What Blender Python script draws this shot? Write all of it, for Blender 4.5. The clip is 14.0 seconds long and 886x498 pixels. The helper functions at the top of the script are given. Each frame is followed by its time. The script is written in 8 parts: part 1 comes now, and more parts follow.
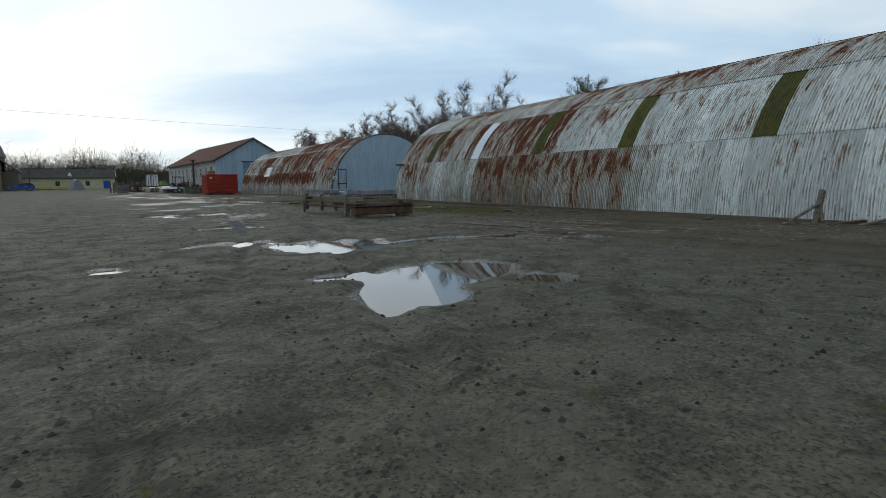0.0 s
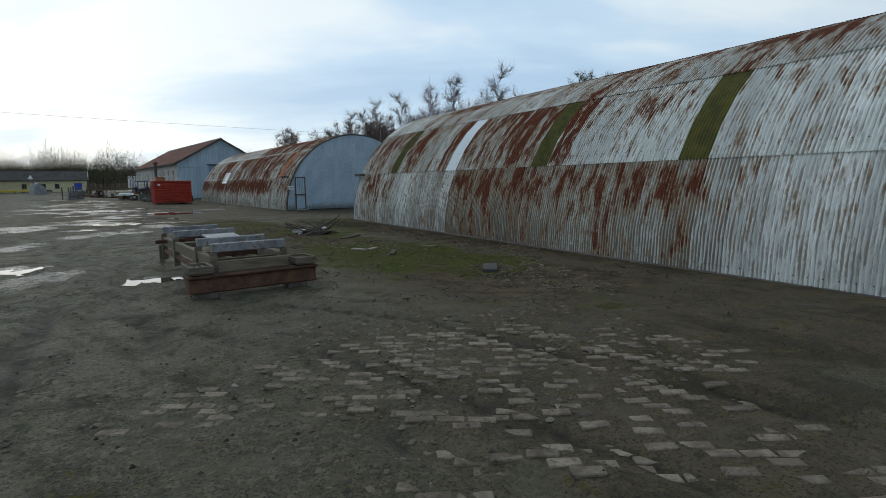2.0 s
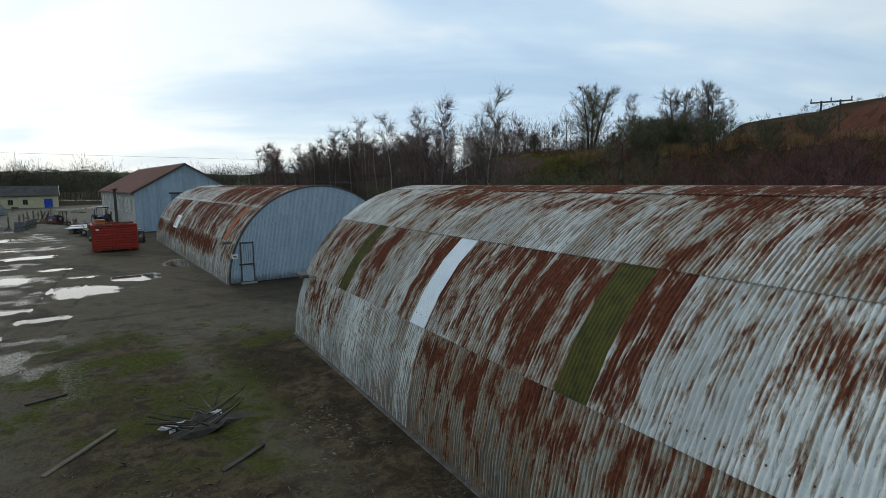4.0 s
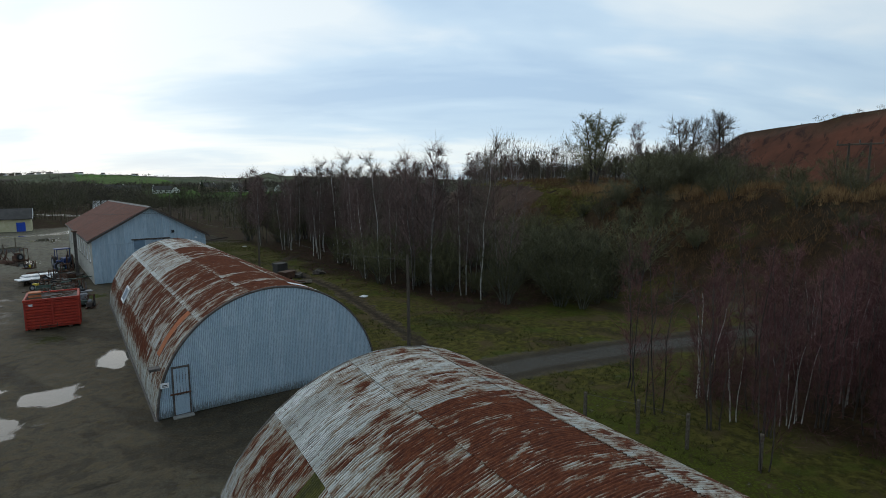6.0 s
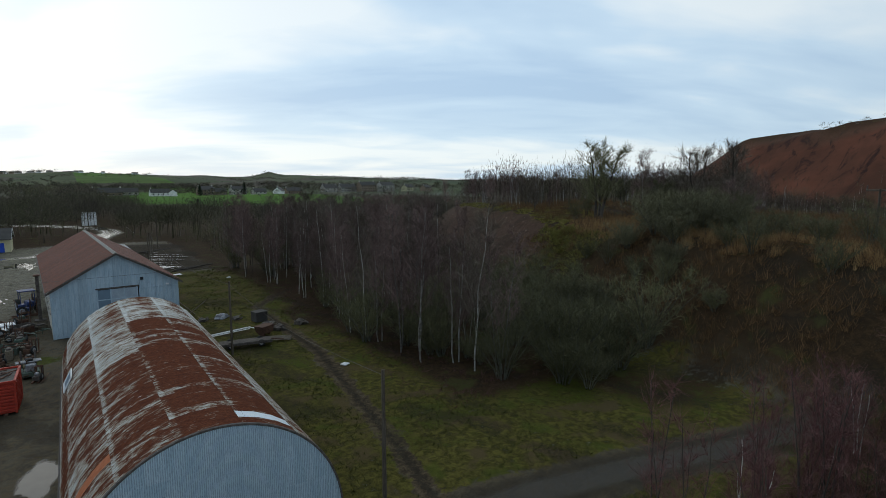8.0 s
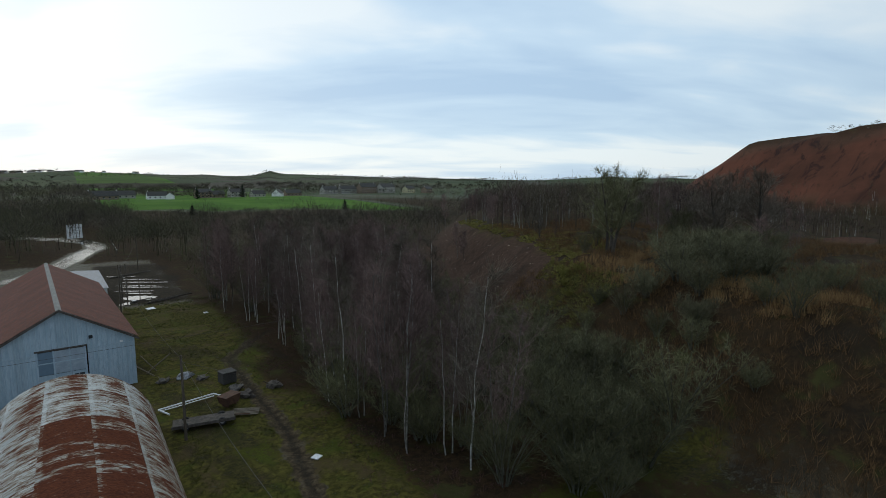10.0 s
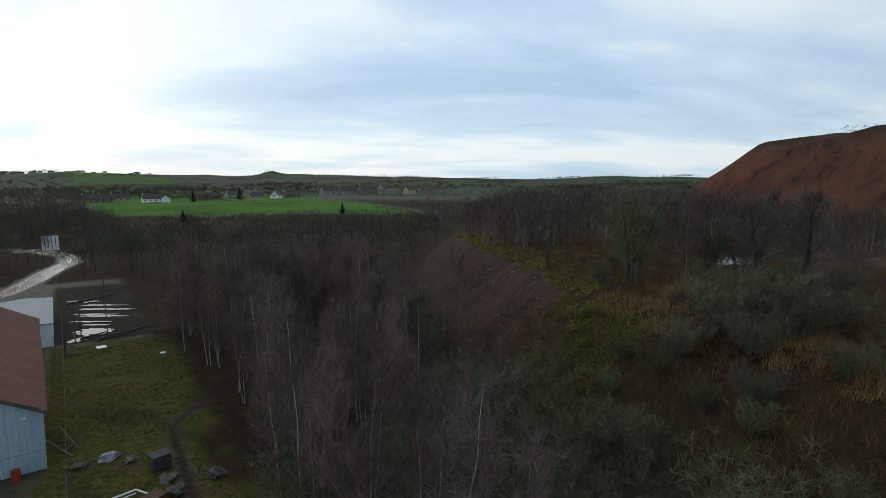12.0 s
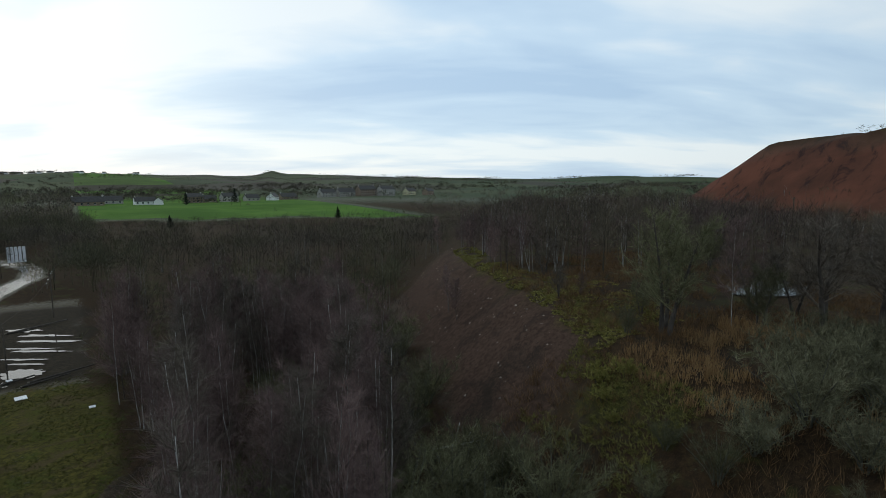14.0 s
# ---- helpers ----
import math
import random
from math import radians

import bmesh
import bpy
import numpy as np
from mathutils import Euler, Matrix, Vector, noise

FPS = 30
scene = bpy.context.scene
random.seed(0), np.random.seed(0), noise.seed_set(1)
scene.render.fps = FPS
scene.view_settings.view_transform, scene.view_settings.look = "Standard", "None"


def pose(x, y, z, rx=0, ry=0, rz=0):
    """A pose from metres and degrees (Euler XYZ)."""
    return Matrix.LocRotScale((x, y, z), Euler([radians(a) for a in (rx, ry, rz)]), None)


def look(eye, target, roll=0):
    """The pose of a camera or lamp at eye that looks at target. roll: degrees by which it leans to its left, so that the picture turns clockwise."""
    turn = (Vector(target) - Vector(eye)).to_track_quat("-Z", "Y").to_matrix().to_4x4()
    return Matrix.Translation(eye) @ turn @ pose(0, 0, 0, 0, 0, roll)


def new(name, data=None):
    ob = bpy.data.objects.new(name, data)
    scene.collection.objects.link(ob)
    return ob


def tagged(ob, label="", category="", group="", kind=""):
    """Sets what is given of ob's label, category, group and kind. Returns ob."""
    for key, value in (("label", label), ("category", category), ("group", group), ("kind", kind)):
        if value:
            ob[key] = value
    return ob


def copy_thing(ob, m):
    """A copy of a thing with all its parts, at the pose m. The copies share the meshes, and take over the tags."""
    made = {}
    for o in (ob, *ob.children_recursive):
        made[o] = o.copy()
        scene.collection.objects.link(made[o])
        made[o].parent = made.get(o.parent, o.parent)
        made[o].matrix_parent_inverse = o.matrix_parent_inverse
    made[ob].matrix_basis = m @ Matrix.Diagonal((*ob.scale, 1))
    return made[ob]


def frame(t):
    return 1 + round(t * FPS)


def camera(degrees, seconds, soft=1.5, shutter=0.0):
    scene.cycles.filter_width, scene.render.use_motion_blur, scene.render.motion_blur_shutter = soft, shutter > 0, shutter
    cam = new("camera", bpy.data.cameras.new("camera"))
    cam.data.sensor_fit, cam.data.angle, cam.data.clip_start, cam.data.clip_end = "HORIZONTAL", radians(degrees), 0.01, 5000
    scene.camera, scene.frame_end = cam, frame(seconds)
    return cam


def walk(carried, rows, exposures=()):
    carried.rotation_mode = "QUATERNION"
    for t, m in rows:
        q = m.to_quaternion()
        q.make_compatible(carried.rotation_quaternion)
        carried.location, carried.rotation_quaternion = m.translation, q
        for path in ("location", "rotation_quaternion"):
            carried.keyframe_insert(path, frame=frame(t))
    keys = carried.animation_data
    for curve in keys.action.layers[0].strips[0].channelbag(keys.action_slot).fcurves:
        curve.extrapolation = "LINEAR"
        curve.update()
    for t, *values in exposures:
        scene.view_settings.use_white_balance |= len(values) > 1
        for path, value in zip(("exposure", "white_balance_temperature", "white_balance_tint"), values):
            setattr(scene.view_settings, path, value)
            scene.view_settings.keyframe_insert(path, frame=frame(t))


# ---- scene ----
cam = camera(79.29, 14.0, soft=0.55)
# seconds, x, y, z, yaw, pitch, roll
PATH = [
    (0.0, -17.63, -42.32, 1.08, -34.35, -7.15, 0.74),
    (0.5, -16.22, -40.96, 1.11, -34.30, -7.18, 0.80),
    (1.0, -14.79, -39.46, 1.25, -34.32, -7.20, 0.82),
    (1.5, -13.37, -37.90, 1.46, -34.41, -7.21, 0.77),
    (2.0, -11.95, -36.28, 1.83, -34.54, -7.17, 0.70),
    (2.5, -10.51, -34.66, 2.62, -34.54, -7.22, 0.77),
    (3.0, -9.19, -33.13, 3.55, -34.64, -7.25, 0.83),
    (3.5, -7.95, -31.68, 4.49, -34.66, -7.24, 0.73),
    (4.0, -6.79, -30.28, 5.49, -34.84, -7.21, 0.62),
    (6.5, -1.63, -24.42, 11.47, -35.16, -6.90, 0.32),
    (7.0, -0.69, -23.51, 12.71, -35.10, -7.00, 0.24),
    (7.5, 0.27, -22.51, 13.81, -35.05, -7.04, 0.18),
    (8.0, 1.24, -21.43, 14.84, -35.05, -7.04, 0.04),
    (10.5, 7.97, -13.65, 19.66, -34.82, -7.24, 0.03),
    (11.0, 9.78, -11.58, 20.22, -34.76, -7.25, 0.04),
    (11.5, 11.58, -9.51, 20.92, -34.65, -7.30, 0.12),
    (12.0, 13.48, -7.34, 21.51, -34.61, -7.35, 0.20),
    (12.5, 15.43, -5.08, 21.97, -34.62, -7.35, 0.24),
    (13.0, 17.52, -2.72, 22.44, -34.50, -7.35, 0.18),
    (13.5, 19.59, -0.37, 22.89, -34.54, -7.36, 0.24),
    (14.0, 21.54, 2.04, 23.32, -34.46, -7.40, 0.25),
]
walk(cam, [(t, pose(x, y, z, 90 + pitch, roll, yaw)) for t, x, y, z, yaw, pitch, roll in PATH])

# ---- world and light: a bright overcast winter sky, the sun low behind the cloud ----
world = bpy.data.worlds.new("overcast_sky")
scene.world = world
world.use_nodes = True
wn = world.node_tree
wn.nodes.clear()


def wnode(kind, **values):
    n = wn.nodes.new(kind)
    for key, v in values.items():
        n.inputs[key].default_value = v
    return n


SUN_AZ, SUN_EL = radians(-4), radians(24)
w_out = wn.nodes.new("ShaderNodeOutputWorld")
w_sky = wn.nodes.new("ShaderNodeTexSky")
w_sky.sky_type, w_sky.sun_disc = "NISHITA", False
w_sky.sun_elevation, w_sky.sun_rotation = SUN_EL, SUN_AZ
w_clear = wnode("ShaderNodeBackground", Strength=0.13)
wn.links.new(w_sky.outputs[0], w_clear.inputs[0])
w_tc = wn.nodes.new("ShaderNodeTexCoord")
w_sep = wn.nodes.new("ShaderNodeSeparateXYZ")
wn.links.new(w_tc.outputs["Generated"], w_sep.inputs[0])


def wmath(op, a, b=0.0):
    n = wn.nodes.new("ShaderNodeMath")
    n.operation = op
    for k, v in enumerate((a, b)):
        if hasattr(v, "links"):
            wn.links.new(v, n.inputs[k])
        else:
            n.inputs[k].default_value = v
    return n.outputs[0]


# cloud sheets lie on a plane overhead, so that they flatten towards the horizon
up = wmath("ADD", wmath("MAXIMUM", w_sep.outputs[2], 0.0), 0.19)
w_xyz = wn.nodes.new("ShaderNodeCombineXYZ")
wn.links.new(wmath("DIVIDE", w_sep.outputs[0], up), w_xyz.inputs[0])
wn.links.new(wmath("DIVIDE", w_sep.outputs[1], up), w_xyz.inputs[1])
w_turn = wn.nodes.new("ShaderNodeMapping")
w_turn.inputs["Rotation"].default_value = (0, 0, radians(31))
wn.links.new(w_xyz.outputs[0], w_turn.inputs[0])
w_band = wn.nodes.new("ShaderNodeMapping")
w_band.inputs["Scale"].default_value = (0.46, 0.95, 1)
w_band.inputs["Location"].default_value = (2.3, 0.9, 0)
wn.links.new(w_turn.outputs[0], w_band.inputs[0])
w_big = wnode("ShaderNodeTexNoise", Scale=1.0, Detail=4.0, Roughness=0.5, Distortion=0.4)
w_fine = wnode("ShaderNodeTexNoise", Scale=2.6, Detail=5.0, Roughness=0.55, Distortion=0.6)
for n in (w_big, w_fine):
    wn.links.new(w_band.outputs[0], n.inputs["Vector"])
w_ramp = wn.nodes.new("ShaderNodeValToRGB")
e = w_ramp.color_ramp.elements
e[0].position, e[0].color = 0.36, (0.45, 0.625, 0.825, 1)
e[1].position, e[1].color = 0.58, (0.84, 0.935, 0.985, 1)
mid = e.new(0.48)
mid.color = (0.59, 0.765, 0.925, 1)
w_sum = wmath("ADD", wmath("MULTIPLY", w_big.outputs[0], 0.78), wmath("MULTIPLY", w_fine.outputs[0], 0.22))
# the cloud is thinner and brighter round the hidden sun
w_dot = wn.nodes.new("ShaderNodeVectorMath")
w_dot.operation = "DOT_PRODUCT"
wn.links.new(w_tc.outputs["Generated"], w_dot.inputs[0])
w_dot.inputs[1].default_value = (math.sin(-SUN_AZ) * -math.cos(SUN_EL), math.cos(SUN_AZ) * math.cos(SUN_EL), math.sin(SUN_EL))
w_near = wmath("POWER", wmath("MAXIMUM", w_dot.outputs["Value"], 0.0), 5.0)
wn.links.new(wmath("ADD", w_sum, wmath("MULTIPLY", w_near, 0.045)), w_ramp.inputs[0])
# thick cloud away from the sun: the sky dims towards the far side
w_dim = wn.nodes.new("ShaderNodeMapRange")
w_dim.interpolation_type = "SMOOTHSTEP"
wn.links.new(w_dot.outputs["Value"], w_dim.inputs[0])
for k, v in ((1, -0.5), (2, 0.8), (3, 0.72), (4, 0.98)):
    w_dim.inputs[k].default_value = v
w_cloud = wnode("ShaderNodeBackground", Strength=1.0)
wn.links.new(w_dim.outputs[0], w_cloud.inputs[1])
wn.links.new(w_ramp.outputs[0], w_cloud.inputs[0])
w_mix = wn.nodes.new("ShaderNodeMixShader")
w_mix.inputs[0].default_value = 0.9
wn.links.new(w_clear.outputs[0], w_mix.inputs[1])
wn.links.new(w_cloud.outputs[0], w_mix.inputs[2])
wn.links.new(w_mix.outputs[0], w_out.inputs[0])

sun = new("sun", bpy.data.lights.new("sun", "SUN"))
sun.data.energy, sun.data.angle, sun.data.color = 0.5, radians(75), (1.0, 0.93, 0.82)
sun.matrix_world = look((math.sin(SUN_AZ) * 80, math.cos(SUN_AZ) * 80, math.tan(SUN_EL) * 80), (0, 0, 0))

# ---- materials ----
def mat_new(name, rough=0.8, metal=0.0, spec=0.3):
    m = bpy.data.materials.new(name)
    m.use_nodes = True
    nt = m.node_tree
    b = nt.nodes["Principled BSDF"]
    b.inputs["Roughness"].default_value = rough
    b.inputs["Metallic"].default_value = metal
    b.inputs["Specular IOR Level"].default_value = spec
    return m, nt, b


def put(nt, kind, **values):
    n = nt.nodes.new(kind)
    for key, v in values.items():
        key = key.replace("_", " ")
        if hasattr(v, "links"):
            nt.links.new(v, n.inputs[key])
        else:
            n.inputs[key].default_value = v
    return n


def op(nt, kind, a, b=0.0, clamp=False):
    n = nt.nodes.new("ShaderNodeMath")
    n.operation, n.use_clamp = kind, clamp
    for k, v in enumerate((a, b)):
        if hasattr(v, "links"):
            nt.links.new(v, n.inputs[k])
        else:
            n.inputs[k].default_value = v
    return n.outputs[0]


def step(nt, v, lo, hi):
    n = nt.nodes.new("ShaderNodeMapRange")
    n.interpolation_type = "SMOOTHSTEP"
    nt.links.new(v, n.inputs[0])
    n.inputs[1].default_value, n.inputs[2].default_value = lo, hi
    return n.outputs[0]


def mix(nt, f, a, b):
    n = nt.nodes.new("ShaderNodeMix")
    n.data_type = "RGBA"
    for k, v in ((0, f), (6, a), (7, b)):
        if hasattr(v, "links"):
            nt.links.new(v, n.inputs[k])
        elif k == 0:
            n.inputs[0].default_value = v
        else:
            n.inputs[k].default_value = (*v, 1)
    return n.outputs[2]


def coords(nt, which="Object", scale=(1, 1, 1), random=False):
    tc = nt.nodes.new("ShaderNodeTexCoord")
    v = tc.outputs[which]
    mp = nt.nodes.new("ShaderNodeMapping")
    mp.inputs["Scale"].default_value = scale
    nt.links.new(v, mp.inputs[0])
    if random:
        oi = nt.nodes.new("ShaderNodeObjectInfo")
        c = put(nt, "ShaderNodeCombineXYZ", X=op(nt, "MULTIPLY", oi.outputs["Random"], 37.0), Y=op(nt, "MULTIPLY", oi.outputs["Random"], 91.0), Z=op(nt, "MULTIPLY", oi.outputs["Random"], 53.0))
        nt.links.new(c.outputs[0], mp.inputs["Location"])
    return mp.outputs[0]


def noise_of(nt, vec, scale, detail=4.0, rough=0.55, distort=0.0):
    return put(nt, "ShaderNodeTexNoise", Vector=vec, Scale=scale, Detail=detail, Roughness=rough, Distortion=distort).outputs[0]


def bump(nt, b, height, strength=0.4, distance=0.02):
    n = put(nt, "ShaderNodeBump", Height=height, Strength=strength, Distance=distance)
    nt.links.new(n.outputs[0], b.inputs["Normal"])


def plain(name, a, b_col, scale=3.0, rough=0.8, metal=0.0, grain=40.0, relief=0.25, stretch=(1, 1, 1), per_object=0.0, dirt=None, spec=0.3):
    """A worn surface: two colours in soft patches, fine grain, relief, and dirt spots where given."""
    m, nt, bs = mat_new(name, rough, metal, spec)
    v = coords(nt, "Object", stretch, True)
    big, fine = noise_of(nt, v, scale, 5.0, 0.6, 0.3), noise_of(nt, v, grain, 3.0, 0.6)
    col = mix(nt, step(nt, big, 0.35, 0.65), a, b_col)
    col = mix(nt, op(nt, "MULTIPLY", step(nt, fine, 0.4, 0.75), 0.35), col, tuple(c * 0.45 for c in a))
    if dirt:
        spots = noise_of(nt, v, scale * 2.7, 6.0, 0.7, 0.8)
        col = mix(nt, step(nt, spots, 0.53, 0.66), col, dirt)
    if per_object:
        oi = nt.nodes.new("ShaderNodeObjectInfo")
        hsv = put(nt, "ShaderNodeHueSaturation", Color=col, Value=op(nt, "ADD", op(nt, "MULTIPLY", oi.outputs["Random"], per_object), 1 - per_object / 2))
        col = hsv.outputs[0]
    nt.links.new(col, bs.inputs["Base Color"])
    nt.links.new(op(nt, "ADD", op(nt, "MULTIPLY", big, 0.25), rough - 0.12, True), bs.inputs["Roughness"])
    bump(nt, bs, op(nt, "ADD", fine, op(nt, "MULTIPLY", big, 0.6)), relief, 0.01)
    return m


def twig_material(name, a, b_col, rough=0.85):
    """Bare twigs: every twig takes its own tone between two colours."""
    m, nt, bs = mat_new(name, rough, 0.0, 0.15)
    g = nt.nodes.new("ShaderNodeNewGeometry")
    oi = nt.nodes.new("ShaderNodeObjectInfo")
    col = mix(nt, g.outputs["Random Per Island"], a, b_col)
    own = nt.nodes.new("ShaderNodeAttribute")
    own.attribute_name = "tone"
    sc = nt.nodes.new("ShaderNodeSeparateColor")
    nt.links.new(own.outputs["Color"], sc.inputs[0])
    col = mix(nt, sc.outputs[0], col, mix(nt, g.outputs["Random Per Island"], (0.050, 0.055, 0.025), (0.145, 0.145, 0.072)))
    col = mix(nt, sc.outputs[1], col, (0.020, 0.016, 0.013))
    hsv = put(nt, "ShaderNodeHueSaturation", Color=col, Value=op(nt, "ADD", op(nt, "MULTIPLY", oi.outputs["Random"], 0.7), 0.65))
    nt.links.new(hsv.outputs[0], bs.inputs["Base Color"])
    return m


def ground_material():
    m, nt, bs = mat_new("gravel_and_earth", 0.7, 0.0, 0.22)
    v = coords(nt)
    one = nt.nodes.new("ShaderNodeAttribute")
    one.attribute_name = "cover"
    two = nt.nodes.new("ShaderNodeAttribute")
    two.attribute_name = "land"
    ca, cb = nt.nodes.new("ShaderNodeSeparateColor"), nt.nodes.new("ShaderNodeSeparateColor")
    nt.links.new(one.outputs["Color"], ca.inputs[0])
    nt.links.new(two.outputs["Color"], cb.inputs[0])
    moss, grass, litter = ca.outputs[0], ca.outputs[1], ca.outputs[2]
    earth, field, red = cb.outputs[0], cb.outputs[1], cb.outputs[2]
    n_big = noise_of(nt, v, 0.35, 5.0, 0.6, 0.4)
    n_mid = noise_of(nt, v, 2.2, 6.0, 0.65, 0.5)
    n_fine = noise_of(nt, v, 11.0, 6.0, 0.8)
    n_grit = noise_of(nt, v, 38.0, 3.0, 0.65)
    stones = put(nt, "ShaderNodeTexVoronoi", Vector=v, Scale=19.0, Randomness=1.0)
    pale = step(nt, stones.outputs["Distance"], 0.30, 0.12)
    sep = nt.nodes.new("ShaderNodeSeparateColor")
    nt.links.new(stones.outputs["Color"], sep.inputs[0])
    pale = op(nt, "MULTIPLY", pale, step(nt, sep.outputs[0], 0.55, 0.9))
    gravel = mix(nt, step(nt, n_big, 0.35, 0.65), (0.066, 0.064, 0.042), (0.100, 0.092, 0.058))
    gravel = mix(nt, step(nt, n_mid, 0.40, 0.70), gravel, (0.056, 0.053, 0.039))
    gravel = mix(nt, op(nt, "MULTIPLY", step(nt, n_fine, 0.46, 0.62), 0.8), gravel, (0.150, 0.132, 0.088))
    gravel = mix(nt, op(nt, "MULTIPLY", pale, 0.8), gravel, (0.17, 0.155, 0.13))
    gravel = mix(nt, op(nt, "MULTIPLY", step(nt, n_grit, 0.50, 0.62), 0.75), gravel, (0.022, 0.020, 0.017))
    soil = mix(nt, step(nt, n_mid, 0.38, 0.62), (0.040, 0.030, 0.018), (0.102, 0.075, 0.045))
    n_low = noise_of(nt, v, 0.95, 6.0, 0.7, 0.7)
    soil = mix(nt, op(nt, "MULTIPLY", step(nt, n_fine, 0.50, 0.68), 0.6), soil, (0.104, 0.083, 0.060))
    soil = mix(nt, op(nt, "MULTIPLY", step(nt, n_grit, 0.52, 0.64), 0.7), soil, (0.022, 0.017, 0.013))
    col = mix(nt, earth, gravel, soil)
    col = mix(nt, op(nt, "MULTIPLY", step(nt, n_low, 0.52, 0.62), 0.5), col, (0.026, 0.022, 0.016))
    col = mix(nt, op(nt, "MULTIPLY", step(nt, n_low, 0.46, 0.38), 0.30), col, (0.115, 0.102, 0.074))
    turf = mix(nt, step(nt, n_mid, 0.35, 0.68), (0.030, 0.029, 0.008), (0.096, 0.083, 0.020))
    turf = mix(nt, op(nt, "MULTIPLY", step(nt, n_big, 0.54, 0.66), 0.6), turf, (0.046, 0.062, 0.010))
    turf = mix(nt, step(nt, n_big, 0.48, 0.36), turf, (0.070, 0.052, 0.024))
    turf = mix(nt, step(nt, n_fine, 0.52, 0.75), turf, (0.125, 0.100, 0.046))
    edge = op(nt, "ADD", op(nt, "MULTIPLY", op(nt, "SUBTRACT", n_fine, 0.5), 2.0), op(nt, "MULTIPLY", op(nt, "SUBTRACT", n_mid, 0.5), 2.4))
    grass_f = step(nt, op(nt, "ADD", grass, edge), 0.35, 0.65)
    col = mix(nt, grass_f, col, turf)
    mossy = mix(nt, step(nt, n_fine, 0.35, 0.7), (0.022, 0.027, 0.006), (0.090, 0.108, 0.013))
    mossy = mix(nt, op(nt, "MULTIPLY", step(nt, n_mid, 0.50, 0.62), 0.75), mossy, (0.045, 0.036, 0.016))
    moss_f = step(nt, op(nt, "ADD", moss, edge), 0.38, 0.80)
    col = mix(nt, op(nt, "MULTIPLY", moss_f, 0.88), col, mossy)
    leafy = mix(nt, step(nt, n_mid, 0.35, 0.65), (0.018, 0.012, 0.008), (0.040, 0.025, 0.013))
    leafy = mix(nt, step(nt, n_fine, 0.5, 0.72), leafy, (0.094, 0.058, 0.028))
    leafy = mix(nt, op(nt, "MULTIPLY", step(nt, n_big, 0.54, 0.66), 0.7), leafy, (0.046, 0.050, 0.016))
    litter_f = step(nt, op(nt, "ADD", litter, op(nt, "MULTIPLY", edge, 0.7)), 0.35, 0.65)
    col = mix(nt, litter_f, col, leafy)
    # far fields: patchwork by cell, pasture and ploughland
    cells = put(nt, "ShaderNodeTexVoronoi", Vector=v, Scale=0.0045, Randomness=0.85)
    cs = nt.nodes.new("ShaderNodeSeparateColor")
    nt.links.new(cells.outputs["Color"], cs.inputs[0])
    n_land = noise_of(nt, v, 0.02, 5.0, 0.6)
    pasture = mix(nt, step(nt, n_land, 0.35, 0.65), (0.042, 0.100, 0.012), (0.070, 0.145, 0.018))
    pasture = mix(nt, step(nt, field, 0.96, 0.90), pasture, mix(nt, n_land, (0.022, 0.038, 0.016), (0.045, 0.066, 0.024)))
    pasture = mix(nt, op(nt, "MULTIPLY", step(nt, cs.outputs[0], 0.45, 0.5), 0.5), pasture, (0.070, 0.080, 0.036))
    pasture = mix(nt, step(nt, cs.outputs[1], 0.72, 0.76), pasture, (0.050, 0.045, 0.032))
    col = mix(nt, field, col, pasture)
    shale = mix(nt, step(nt, n_land, 0.35, 0.65), (0.066, 0.030, 0.020), (0.116, 0.046, 0.029))
    shale = mix(nt, step(nt, noise_of(nt, coords(nt, "Object", (0.02, 0.11, 0.07)), 1.0, 7.0, 0.72, 1.0), 0.52, 0.66), shale, (0.032, 0.018, 0.015))
    col = mix(nt, red, col, shale)
    three = nt.nodes.new("ShaderNodeAttribute")
    three.attribute_name = "wet"
    cw = nt.nodes.new("ShaderNodeSeparateColor")
    nt.links.new(three.outputs["Color"], cw.inputs[0])
    soaked = step(nt, op(nt, "ADD", cw.outputs[0], op(nt, "MULTIPLY", op(nt, "SUBTRACT", n_fine, 0.5), 1.3)), 0.30, 0.75)
    slope = mix(nt, step(nt, n_mid, 0.35, 0.65), (0.040, 0.025, 0.018), (0.074, 0.045, 0.032))
    slope = mix(nt, op(nt, "MULTIPLY", step(nt, n_fine, 0.55, 0.7), 0.5), slope, (0.098, 0.070, 0.054))
    slope = mix(nt, op(nt, "MULTIPLY", step(nt, n_big, 0.52, 0.62), 0.6), slope, (0.030, 0.021, 0.016))
    col = mix(nt, cw.outputs[2], col, slope)
    track_and_shade = step(nt, op(nt, "ADD", cw.outputs[1], op(nt, "MULTIPLY", op(nt, "SUBTRACT", n_fine, 0.5), 2.2)), 0.35, 0.75)
    col = mix(nt, op(nt, "MULTIPLY", soaked, 0.55), col, (0.026, 0.023, 0.017))
    col = mix(nt, op(nt, "MULTIPLY", track_and_shade, 0.75), col, (0.020, 0.017, 0.013))
    nt.links.new(col, bs.inputs["Base Color"])
    soft = op(nt, "MAXIMUM", op(nt, "MAXIMUM", grass_f, moss_f), op(nt, "MAXIMUM", litter_f, op(nt, "MAXIMUM", field, red)))
    wet = op(nt, "ADD", op(nt, "MULTIPLY", step(nt, n_mid, 0.42, 0.62), 0.26), 0.64)
    dry = op(nt, "MAXIMUM", wet, op(nt, "MULTIPLY", op(nt, "MAXIMUM", soft, earth), 0.95))
